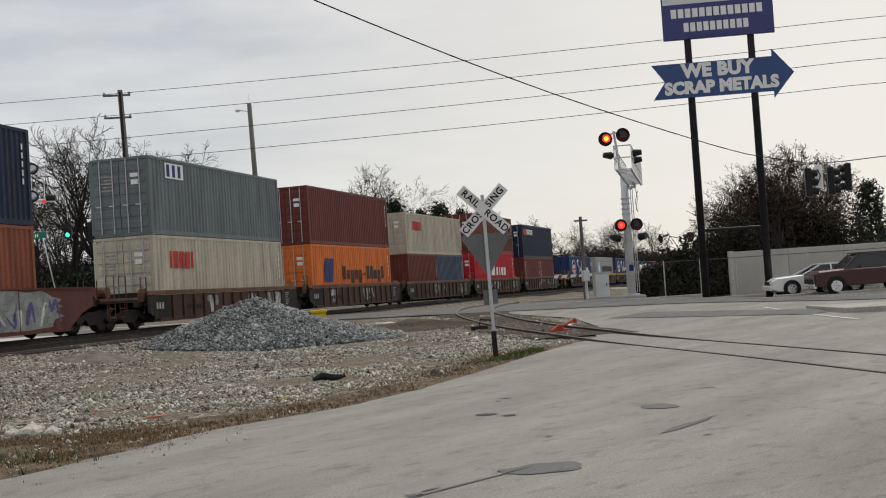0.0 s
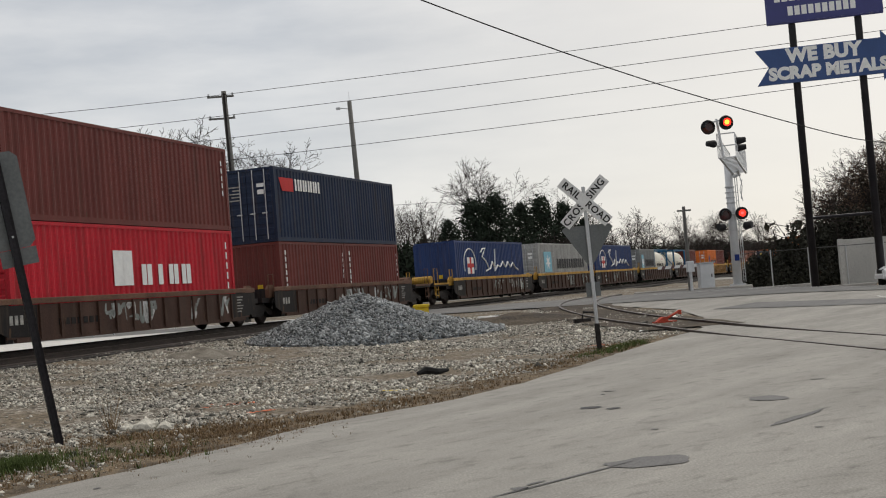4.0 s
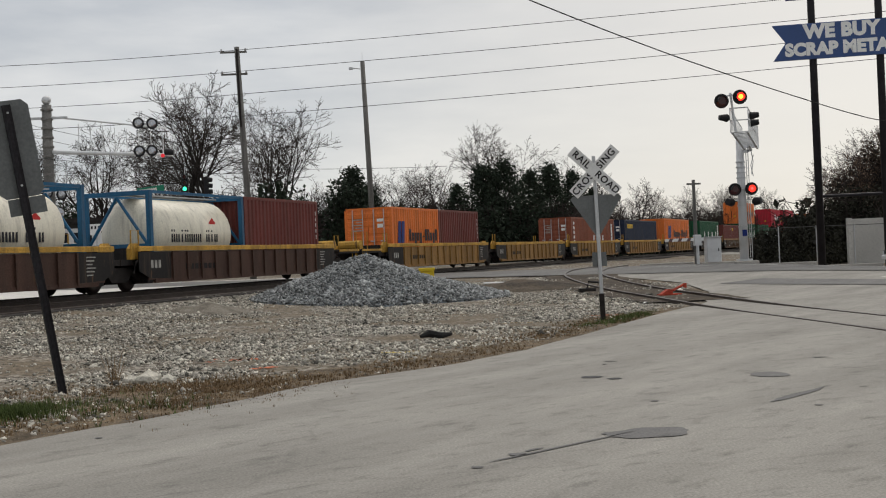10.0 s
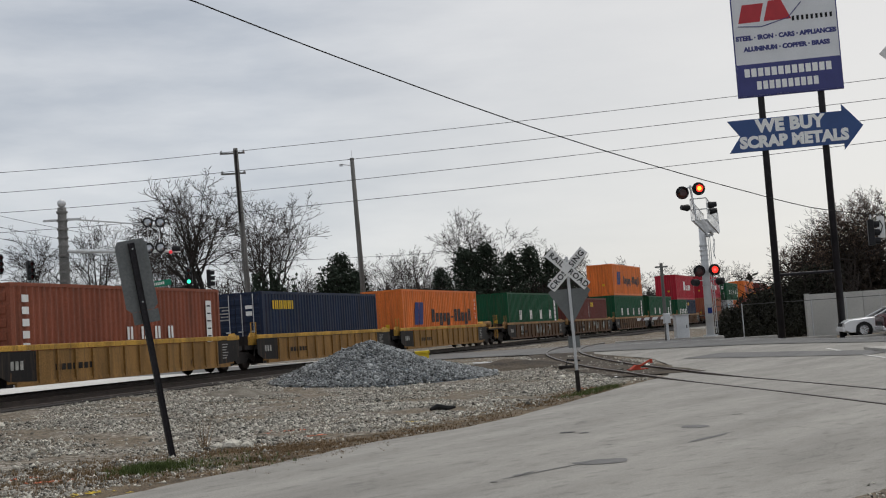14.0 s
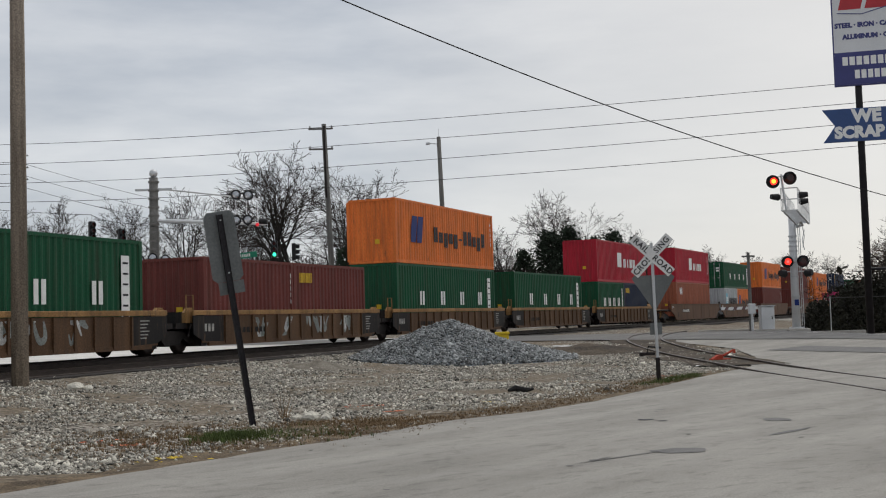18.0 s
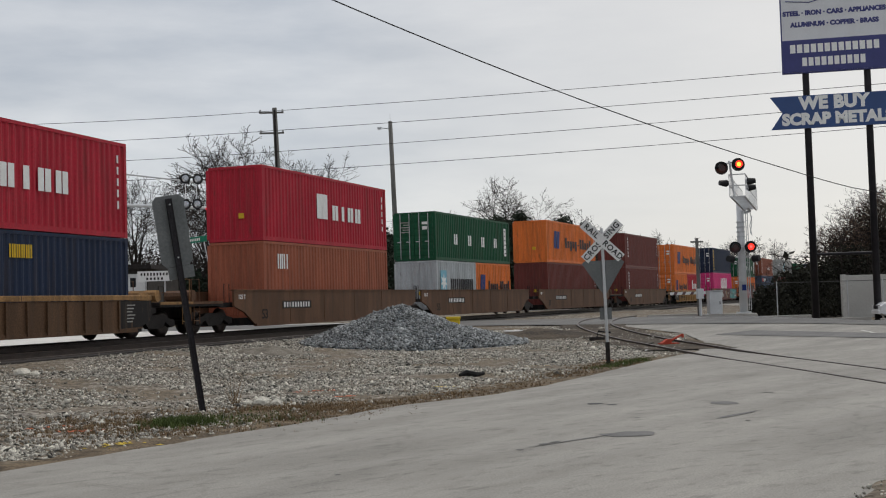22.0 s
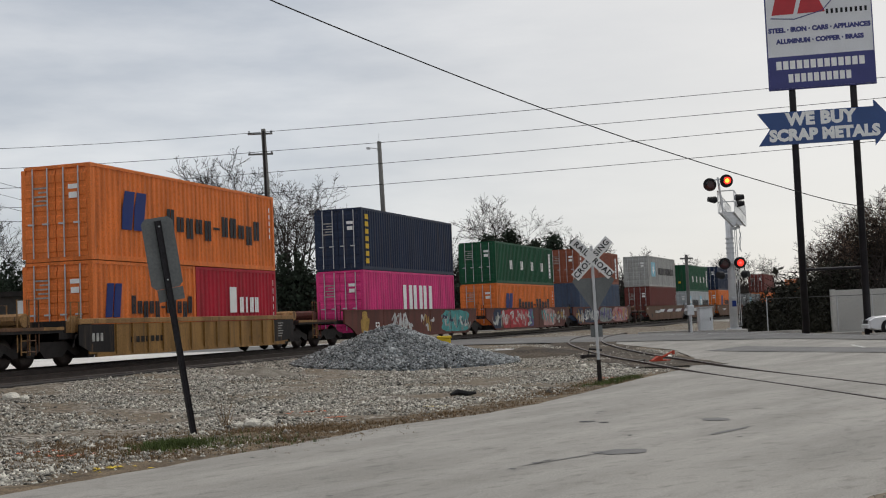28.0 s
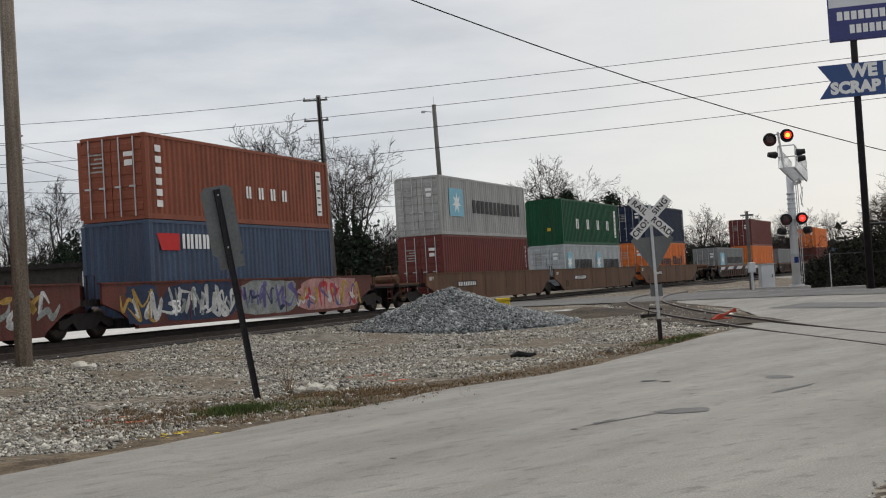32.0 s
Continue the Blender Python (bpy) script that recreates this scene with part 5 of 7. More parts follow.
# ---------------------------------------------------------------- signs and signals
def crossbuck(at, yield_front, label, rise=0.0):
    """Two crossed blades with lettering on a post, and a yield plate below."""
    ob = thing("crossbuck_sign", label, "railroad sign", at=at)
    part("post", Geo().box(-0.035, 0.0, -0.3, 0.035, 0.06, 3.25 + rise, 0.01), GALV, ob, "galvanised steel post")
    part("post_sleeve", Geo().box(-0.05, -0.012, -0.3, 0.05, 0.075, 0.55, 0.01), STEEL, ob)
    for a, text, dy in ((45, None, 0.0), (-45, None, -0.03)):
        b = part("blade", Geo().box(-0.61, -0.03, -0.115, 0.61, -0.018, 0.115), SIGNWHITE, ob, at=pose(0, dy, 2.94 + rise, 0, -a, 0))
        if a == 45:
            part("lettering", words("CROS", 0.19, SIGNBLACK, 0.004, 1.1, 0.004), SIGNBLACK, b, at=pose(-0.335, -0.033, 0))
            part("lettering", words("SING", 0.19, SIGNBLACK, 0.004, 1.1, 0.004), SIGNBLACK, b, at=pose(0.335, -0.033, 0))
        else:
            part("lettering", words("RAIL", 0.19, SIGNBLACK, 0.004, 1.1, 0.004), SIGNBLACK, b, at=pose(-0.34, -0.033, 0))
            part("lettering", words("ROAD", 0.19, SIGNBLACK, 0.004, 1.1, 0.004), SIGNBLACK, b, at=pose(0.33, -0.033, 0))
    drop = rise - 0.32 if yield_front else rise
    tri = [(x, z + drop) for x, z in ((-0.50, 2.42), (-0.44, 2.48), (0.44, 2.48), (0.50, 2.42), (0.05, 1.70), (-0.05, 1.70))]
    if yield_front:
        part("yield_plate", Geo().prism(tri, -0.02, -0.01, "y"), SIGNRED, ob, "red and white yield plate")
        part("yield_face", Geo().prism([(x * 0.55, 2.22 + drop + (z - 2.22 - drop) * 0.55) for x, z in tri], -0.026, -0.021, "y"), SIGNWHITE, ob)
    else:
        part("yield_plate", Geo().prism(tri, 0.065, 0.075, "y"), SIGNBACK, ob, "bare metal back of a yield plate")
        part("small_plate", Geo().box(-0.14, 0.062, 1.08, 0.14, 0.07, 1.36), SIGNBACK, ob, "small metal plate back")
    return ob


crossbuck(pose(3.62, 25.75, 0, 0, -1.0, -6), False, "white crossbuck sign on a metal post at the gravel's edge")
crossbuck(pose(4.45, 7.95, 0.0, 0, 0, -20), True, "white crossed railroad crossing sign above a red yield plate", 0.51)

# leaning sign seen from its back
ob = thing("leaning_sign", "leaning dark steel post with a weathered grey sign plate", "road sign", at=pose(-4.10, 16.55, 0, 3, -9.1, 28))
part("post", Geo().prism([(-0.045, -0.03), (-0.045, 0.03), (-0.03, 0.045), (0.03, 0.045), (0.045, 0.03), (0.045, -0.03), (0.02, -0.012), (-0.02, -0.012)], -0.3, 3.37, "z"), DARKPOLE, ob, "dark U-channel post")
r = 0.07
plate = [(-0.25 + r, 2.31), (0.25 - r, 2.31), (0.25, 2.31 + r), (0.25, 3.42 - r), (0.25 - r, 3.42), (-0.25 + r, 3.42), (-0.25, 3.42 - r), (-0.25, 2.31 + r)]
part("plate", Geo().prism(plate, 0.046, 0.054, "y"), SIGNBACK, ob, "weathered grey aluminium plate")
part("lower_plate", Geo().box(-0.17, 0.048, 2.11, 0.24, 0.056, 2.305), SIGNBACK, ob)
for z in (2.45, 3.28):
    part("bolt", Geo().tube([(0, -0.02, z), (0, -0.035, z)], 0.014, 6), GALV, ob)

FLASHERS = []


def flasher(parent, x, y, z, yaw, right, core=0.10, bright=None):
    """A round crossing lamp: black target, hood, and a disc with a lit and a dark face that turns inside it."""
    bright = bright or AMBERLIT
    lamp = part("lamp", Geo().tube([(0, 0.12, 0), (0, 0.02, 0), (0, 0.0, 0)], [0.12, 0.30, 0.30], 24), BLACK, parent, "black round crossing lamp with a red lens", at=pose(x, y, z, 0, 0, yaw))
    g = Geo()
    n = 18
    vs = []
    for k in range(n + 1):
        a = math.pi * (-0.06 + 1.12 * k / n)
        for yy, rr in ((-0.01, 0.185), (-0.30, 0.175), (-0.30, 0.185), (-0.01, 0.196)):
            vs.append((rr * math.cos(a), yy, rr * math.sin(a)))
    fs = [(4 * k + j, 4 * k + (j + 1) % 4, 4 * k + 4 + (j + 1) % 4, 4 * k + 4 + j) for k in range(n) for j in range(4)]
    g.add(vs, fs)
    part("hood", g, BLACK, lamp)
    disc = Geo().tube([(0, -0.0065, 0), (0, -0.006, 0), (0, 0.006, 0)], [core, 0.168, 0.168], 24).mesh("lens_disc", LENSOFF)
    disc.materials.append(REDLIT)
    disc.materials.append(bright)
    for p in disc.polygons:
        if p.normal.y < -0.5:
            p.material_index = 1 if p.center.xz.length > 0.09 else 2
    d = part("lens_disc", disc, LENSOFF, lamp, "red lens disc", at=pose(0, -0.16, 0))
    FLASHERS.append((d, right))
    return lamp


mast = thing("crossing_signal", "silver cantilever crossing signal with flashing red lamps and railed arm", "crossing signal", at=pose(15.28, 58.0, 0))
zb = h1(15.28, 58.0)
part("foundation", Geo().box(-0.55, -0.55, zb - 0.3, 0.55, 0.55, zb + 0.16, 0.04), KERB, mast)
part("mast", Geo().tube([(0, 0, zb + 0.1), (0, 0, 4.0), (0, 0, 6.3)], [0.215, 0.195, 0.175], 16), ALU, mast, smooth=True)
part("base_flange", Geo().tube([(0, 0, zb + 0.14), (0, 0, zb + 0.24)], 0.38, 16), ALU, mast)
for z in (2.2, 3.2, 4.5, 4.75, 5.0, 5.25):
    part("band", shared("band", lambda g: g.tube([(0, 0, -0.03), (0, 0, 0.03)], 0.225, 16), GALV), GALV, mast, at=pose(0, 0, z))
part("ladder", Geo().tube([(0.32, 0.1, zb + 0.3), (0.30, 0.1, 6.0)], 0.02, 6).tube([(0.32, -0.25, zb + 0.3), (0.30, -0.25, 6.0)], 0.02, 6), GALV, mast)
for k in range(14):
    part("rung", shared("rung", lambda g: g.tube([(0.31, -0.25, 0), (0.31, 0.1, 0)], 0.014, 6), GALV), GALV, mast, at=pose(0, 0, 1.0 + 0.36 * k))
# the arm reaches over the road, towards the yard
A0, A1 = Vector((0.52, 0.0, 5.86)), Vector((-1.95, -7.2, 5.98))
d = (A1 - A0).normalized()
nrm = Vector((-d.y, d.x, 0))
for o in (-0.30, 0.30):
    part("arm_chord", Geo().tube([A0 + nrm * o, A1 + nrm * o], 0.045, 8), ALU, mast)
    for z in (0.5, 1.0):
        part("hand_rail", Geo().tube([A0 + nrm * o * 1.2 + Vector((0, 0, z)), A1 + nrm * o * 1.2 + Vector((0, 0, z))], 0.018, 6), ALU, mast)
for k in range(12):
    p = A0.lerp(A1, k / 11)
    for o in (-0.36, 0.36):
        part("rail_post", Geo().tube([p + nrm * o, p + nrm * o + Vector((0, 0, 1.0))], 0.015, 6), ALU, mast)
for k in range(14):
    p = A0.lerp(A1, (k + 0.5) / 14)
    part("tread", Geo().tube([p - nrm * 0.3 + Vector((0, 0, 0.03)), p + nrm * 0.3 + Vector((0, 0, 0.03))], 0.028, 5), ALU, mast)
for z in (0.0, 0.5, 1.0):
    part("end_rail", Geo().tube([A1 + nrm * -0.36 + Vector((0, 0, z)), A1 + nrm * 0.36 + Vector((0, 0, z))], 0.028, 6), ALU, mast)
part("arm_bracket", Geo().tube([(0, 0, 5.7), A0 + Vector((0, 0, -0.05)), A0.lerp(A1, 0.25)], 0.07, 8), ALU, mast)
part("riser", Geo().tube([A1 + Vector((-0.15, 0, 0.0)), A1 + Vector((-0.32, 0, 1.62))], 0.05, 8).tube([A1 + Vector((-0.72, 0, 1.47)), A1 + Vector((0.08, 0, 1.60))], 0.035, 8), ALU, mast)
flasher(mast, A1.x - 0.70, A1.y - 0.05, 7.28, -2, False)
flasher(mast, A1.x + 0.06, A1.y - 0.05, 7.42, -2, True)
for x, y, z, yaw in ((A1.x - 0.46, A1.y + 0.2, 6.60, -80), (A1.x + 0.72, A1.y + 0.8, 6.72, 80), (A1.x + 0.95, A1.y + 1.6, 6.50, 75)):
    part("side_lamp", Geo().tube([(0, 0.12, 0), (0, 0.02, 0), (0, -0.32, 0.03)], [0.09, 0.165, 0.11], 16), BLACK, mast, "black hooded lamp seen from the side", at=pose(x, y, z, 0, 0, yaw))
part("lamp_bar", Geo().tube([(-0.45, -0.28, 3.95), (0.45, -0.28, 3.95)], 0.035, 8), ALU, mast)
flasher(mast, -0.42, -0.40, 3.95, -6, False, 0.06, PINKLIT)
flasher(mast, 0.36, -0.40, 3.96, -6, True, 0.06, PINKLIT)
for x, yaw in ((-0.56, -50), (0.56, 50)):
    h = part("side_lamp", Geo().tube([(0, 0.12, 0), (0, 0.02, 0), (0, -0.30, 0.03)], [0.10, 0.20, 0.16], 16), BLACK, mast, "black hooded lamp seen from the side", at=pose(x, -0.2, 3.36, 0, 0, yaw))
    part("lamp_arm", Geo().tube([(0, 0, 3.46), (x, -0.2, 3.46)], 0.025, 6), ALU, mast)
    part("lens", Geo().tube([(0, -0.02, 0), (0, -0.03, 0)], 0.14, 16), REDDIM, h, "dim red lens")
part("number_plate", Geo().box(-0.12, -0.27, 1.75, 0.10, -0.262, 2.05), INKB, mast, "small blue plate")
part("loose_cable", Geo().tube([(0.22, -1.0, 5.8), (0.32, -1.0, 5.2), (0.22, -1.0, 4.6)], 0.02, 5).tube([(0.34, -1.0, 5.5), (0.20, -1.0, 5.0), (0.30, -1.0, 4.5)], 0.02, 5), GALV, mast)

cab = thing("relay_cabinet", "silver metal signal relay cabinet on a concrete pad", "cabinet", at=pose(13.84, 58.2, h1(13.84, 58.2)))
part("pad", Geo().box(-0.55, -0.5, -0.2, 0.55, 0.5, 0.1), KERB, cab)
part("body", Geo().box(-0.34, -0.3, 0.1, 0.34, 0.3, 1.26, 0.03), ALU, cab)
part("door", Geo().box(-0.30, -0.315, 0.16, 0.30, -0.3, 1.18), ALU, cab)
part("roof", Geo().box(-0.38, -0.36, 1.26, 0.38, 0.34, 1.31), GALV, cab)
part("handle", Geo().box(0.18, -0.345, 0.6, 0.22, -0.315, 0.75), STEEL, cab)

gp = thing("gate_post", "grey wooden post with crossarm beside a striped gate arm", "post", at=pose(12.78, 57.0, h1(12.78, 57)))
part("pole", Geo().tube([(0, 0, -0.2), (0, 0, 3.95)], [0.10, 0.075], 8), POLEFAR, gp)
part("crossarm", Geo().box(-0.32, -0.05, 3.72, 0.32, 0.03, 3.8), POLEFAR, gp)
part("gate_box", Geo().box(-0.16, -0.45, 0.9, 0.16, -0.1, 1.4, 0.02), ALU, gp)
part("gate_stand", Geo().tube([(0, -0.28, -0.1), (0, -0.28, 0.95)], 0.07, 8), ALU, gp)
FADED = material("faded_stripe_paint", (0.16, 0.10, 0.10), 0.6)
arm = part("gate_arm", Geo().box(-1.5, -0.32, 1.12, 0.3, -0.28, 1.26), SIGNWHITE, gp, "white gate arm with faded dark stripes")
for k in range(4):
    part("stripe", shared("stripe", lambda g: g.prism([(-0.1, 1.118), (0.06, 1.118), (0.14, 1.262), (-0.02, 1.262)], -0.325, -0.275, "y"), FADED), FADED, arm, at=pose(-1.25 + 0.42 * k, 0, 0))

# ---------------------------------------------------------------- billboard
bb = thing("billboard", "tall twin-post billboard, white panel above a blue arrow board", "billboard", at=pose(20.6, 58.2, 0, 0, 0, -12))
for x in (-1.5, 1.55):
    part("post", Geo().tube([(x, 0.12, -0.2), (x, 0.12, 13.4), (x, 0.12, 17.5)], [0.19, 0.17, 0.15], 12), DARKPOLE, bb, smooth=True)
part("brace", Geo().tube([(-1.5, 0.12, 3.5), (1.55, 0.12, 3.5)], 0.08, 8), DARKPOLE, bb)
part("panel", Geo().box(-2.62, -0.16, 12.98, 2.62, 0.0, 18.3), PANELW, bb, "white upper panel")
part("panel_rim", Geo().box(-2.68, -0.14, 12.92, -2.62, 0.02, 18.34).box(2.62, -0.14, 12.92, 2.68, 0.02, 18.34).box(-2.62, -0.14, 12.92, 2.62, 0.02, 12.98), NAVYP, bb)
part("phone_band", Geo().box(-2.62, -0.168, 12.98, 2.62, -0.16, 14.66), NAVYP, bb, "navy lower band with white bars")
for x0, x1, z0, z1 in ((-2.28, 2.2, 13.98, 14.42), (-1.7, 1.5, 13.28, 13.72)):
    n = 13 if x1 - x0 > 4 else 10
    st = (x1 - x0) / n
    for k in range(n):
        part("white_bar", Geo().box(x0 + k * st + 0.03, -0.176, z0, x0 + (k + 1) * st - 0.05, -0.168, z1), LETTER, bb)
part("lettering", words("STEEL \u00b7 IRON \u00b7 CARS \u00b7 APPLIANCES", 0.33, NAVYP, 0.008, 1.0, 0.022), NAVYP, bb, at=pose(0, -0.165, 16.05))
part("lettering", words("ALUMINUM \u00b7 COPPER \u00b7 BRASS", 0.33, NAVYP, 0.008, 1.0, 0.022), NAVYP, bb, at=pose(0, -0.165, 15.45))
g = Geo()
g.prism([(-2.35, 16.88), (-1.25, 16.88), (-1.0, 17.85), (-2.1, 17.85)], -0.17, -0.162, "y")
g.prism([(-1.05, 16.88), (0.35, 16.88), (-0.1, 17.95), (-0.75, 17.95)], -0.17, -0.162, "y")
part("emblem", g, SIGNRED, bb, "red logo shapes")
part("emblem_swoosh", Geo().tube([(-2.4, -0.165, 16.72), (-1.2, -0.165, 16.6), (0.2, -0.165, 16.95), (0.9, -0.165, 17.7)], 0.025, 5), NAVYP, bb)
part("emblem_bars", glyphs(Geo(), 0.35, 2.5, 16.75, 17.0, 9, -0.163), SIGNBLACK, bb, "dark grey bars")
part("arrow_board", Geo().prism([(-3.35, 10.05), (2.45, 10.05), (2.45, 9.72), (3.45, 10.9), (2.45, 12.1), (2.45, 11.75), (-3.35, 11.75), (-2.75, 10.9)], -0.16, 0.0, "y"), BLUE, bb, "blue arrow-shaped board")
part("lettering", words("WE BUY", 0.88, LETTER, 0.012, 1.06, 0.052), LETTER, bb, at=pose(-0.2, -0.168, 11.32))
part("lettering", words("SCRAP METALS", 0.80, LETTER, 0.012, 1.02, 0.048), LETTER, bb, at=pose(-0.05, -0.168, 10.5))

# ---------------------------------------------------------------- poles and cables
def utility_pole(x, y, top, r, mat, label, lean=(0, 0), base=None):
    ob = thing("utility_pole", label, "utility pole", at=pose(x, y, h1(x, y) - 0.05))
    H = top - h1(x, y)
    part("pole", Geo().tube([(0, 0, -0.3), (lean[0] * 0.5, lean[1] * 0.5, H * 0.5), (lean[0], lean[1], H)], [r, r * 0.88, r * 0.72], 14), mat, ob, smooth=True)
    return ob, H


pa, H = utility_pole(-9.86, 72, 14.25, 0.20, POLEFAR, "tall grey wooden utility pole carrying four wires", (-0.45, 0))
for z in (14.0, 12.7):
    part("crossarm", Geo().box(-1.0, -0.06, z - 0.6, 0.55, 0.06, z - 0.5), POLEFAR, pa, at=pose(-0.43, 0, 0))
    for x in (-1.35, -0.45, 0.05):
        part("insulator", shared("insulator", lambda g: g.tube([(0, 0, 0), (0, 0, 0.05), (0, 0, 0.09), (0, 0, 0.14)], [0.05, 0.07, 0.05, 0.06], 8), GALV), GALV, pa, at=pose(x, 0, z - 0.5))
part("conduit", Geo().tube([(-0.36, -0.22, 9.0), (-0.42, -0.22, 13.6)], 0.07, 6), STEEL, pa)
pb, H = utility_pole(-2.85, 76, 13.8, 0.19, POLEFAR, "grey concrete utility pole with a small lamp bracket", (-0.30, 0))
part("bracket", Geo().tube([(-0.3, 0, H - 0.5), (-0.95, -0.1, H - 0.42)], 0.03, 6).box(-1.15, -0.18, H - 0.52, -0.9, -0.02, H - 0.38), GALV, pb)
part("aerial", Geo().tube([(-0.3, 0, H - 0.05), (-0.3, 0, H + 0.55)], 0.012, 5), GALV, pb)
pn, H = utility_pole(-10.68, 23.7, 13.0, 0.19, WOOD, "rough weathered brown wooden utility pole standing on gravel", (-0.02, 0))
part("ground_wire", Geo().tube([(0.15, -0.09, 0.1), (0.10, -0.09, 6), (-0.1, -0.07, 11)], 0.008, 5), STEEL, pn)
pc, H = utility_pole(-30.9, 75, 14.0, 0.17, POLEFAR, "far wooden utility pole with service wires", (-0.2, 0))
for z in (11.2, 12.0, 12.8):
    part("insulator", shared("insulator_big", lambda g: g.tube([(0, 0, 0), (0.35, 0, 0.0), (0.42, 0, 0.06)], [0.03, 0.03, 0.07], 6), STEEL), STEEL, pc, at=pose(-0.1, -0.1, z))


def cable(points, r, label, sag=0.0, n=16):
    pts = []
    for a, b in zip(points, points[1:]):
        a, b = Vector(a), Vector(b)
        for k in range(n):
            f = k / n
            pts.append(a.lerp(b, f) - Vector((0, 0, sag * 4 * f * (1 - f))))
    pts.append(Vector(points[-1]))
    return solid("cable", Geo().tube(pts, r, 5), RUBBER, label, "cable", group="overhead cables")


for z0, z1, z2 in ((13.35, 14.0, 13.9), (12.1, 12.75, 12.8), (10.9, 11.4, 11.75), (9.7, 10.1, 10.5)):
    cable([(-62, 68, z0 - 0.4), (-31, 70.5, z0), (-10.6, 72, z1)], 0.016, "thin overhead power wire strung between poles", 0.15)
    cable([(-10.6, 72, z1), (28, 60, z2), (60, 50, z2 + 0.3)], 0.016, "thin overhead power wire strung between poles", 0.12)
for k in range(3):
    cable([(-31, 75, 12.8 - 0.8 * k), (-18, 84, 9.6 - 0.7 * k)], 0.014, "thin service wire from a far pole", 0.3)
    cable([(-31, 75, 12.9 - 0.8 * k), (-60, 70, 12.6 - 0.8 * k)], 0.014, "thin service wire from a far pole", 0.3)
cable([(-22, 4.5, 11.6), (-4.75, 25, 9.70), (-0.58, 30, 8.89), (3.89, 34.5, 7.97), (8.24, 38.5, 7.14)], 0.018, "heavy dark cable slung across the yard to the traffic lights", 0.02)
cable([(8.24, 38.5, 7.14), (13.23, 42, 6.13), (15.93, 43.6, 5.60), (18.88, 45, 5.27), (20.81, 46, 5.37), (34, 51, 6.6)], 0.018, "heavy dark cable slung across the yard to the traffic lights", 0.02)


def traffic_light(x, y, z, yaw, lit, label, hang=0.35):
    ob = thing("traffic_light", label, "traffic light", at=pose(x, y, z, 0, 0, yaw), group="traffic lights")
    part("housing", Geo().box(-0.17, -0.1, -0.53, 0.17, 0.14, 0.53, 0.03), BLACK, ob)
    for k, dz in enumerate((0.34, 0.0, -0.34)):
        part("visor", shared("visor", lambda g: g.tube([(0, -0.10, 0), (0, -0.32, -0.02)], [0.14, 0.13], 12, cap=False), BLACK), BLACK, ob, at=pose(0, 0, dz))
        part("lens", shared("lens", lambda g: g.tube([(0, -0.11, 0), (0, -0.12, 0)], 0.12, 14), GREENLIT if lit == k else LENSOFF), GREENLIT if lit == k else LENSOFF, ob, at=pose(0, 0, dz))
    part("hanger", Geo().tube([(0, 0, 0.5), (0, 0, 0.5 + hang)], 0.02, 6), GALV, ob)
    return ob


traffic_light(18.79, 44.957, 4.55, 75, None, "black traffic light hanging from a span wire", 0.24)
traffic_light(19.95, 45.55, 4.60, 70, None, "black traffic light hanging from a span wire", 0.24)
traffic_light(20.81, 46.0, 4.75, 250, None, "black traffic light hanging from a span wire", 0.14)
ls = thing("lane_sign", "white lane-use sign hanging from the span wire", "road sign", at=pose(19.3, 45.2, 4.80))
part("plate", Geo().box(-0.15, -0.01, -0.48, 0.15, 0.01, 0.40), SIGNWHITE, ls)
part("arrow", Geo().tube([(-0.05, -0.015, -0.3), (0.06, -0.015, 0.0), (-0.05, -0.015, 0.25)], 0.025, 5), SIGNBLACK, ls)
part("hanger", Geo().tube([(0, 0, 0.35), (0, 0, 0.50)], 0.015, 6), GALV, ls)

# ---------------------------------------------------------------- beyond the railway
lm = thing("far_crossing_signal", "grey cantilever crossing signal with ball finial beyond the railway", "crossing signal", at=pose(-19.05, 64, -0.1))
OLDALU = material("dull_grey_mast_paint", (0.19, 0.185, 0.175), 0.7, 0.1, 0.35, 1.5, 20, 0.1)
part("mast", Geo().tube([(0, 0, 0.3), (0, 0, 6.2), (0, 0, 10.2)], [0.28, 0.27, 0.24], 14), OLDALU, lm, smooth=True)
for k in range(9):
    part("band", shared("mast_band", lambda g: g.tube([(0, 0, -0.05), (0, 0, 0.05)], 0.31, 14), OLDALU), OLDALU, lm, at=pose(0, 0, 6.1 + 0.48 * k))
part("finial", Geo().tube([(0, 0, 10.2 + 0.24 * (1 - math.cos(a))) for a in np.linspace(0.15, math.pi - 0.05, 9)], [0.24 * math.sin(a) for a in np.linspace(0.15, math.pi - 0.05, 9)], 14), ALU, lm, smooth=True)
part("crossarm", Geo().box(-1.05, -0.06, 9.45, 1.05, 0.06, 9.57), GALV, lm)
part("arm", Geo().tube([(0, 0, 7.75), (6.4, 0, 7.35)], [0.11, 0.08], 10), ALU, lm)
part("arm", Geo().tube([(0, 0, 9.6), (6.1, 0, 8.75)], [0.05, 0.04], 8), ALU, lm)
for k in range(8):
    x = 1.6 + 0.62 * k
    part("rail_post", Geo().tube([(x, 0, 7.65 - 0.06 * x), (x, 0, 9.35 - 0.135 * x)], 0.02, 5), ALU, lm)
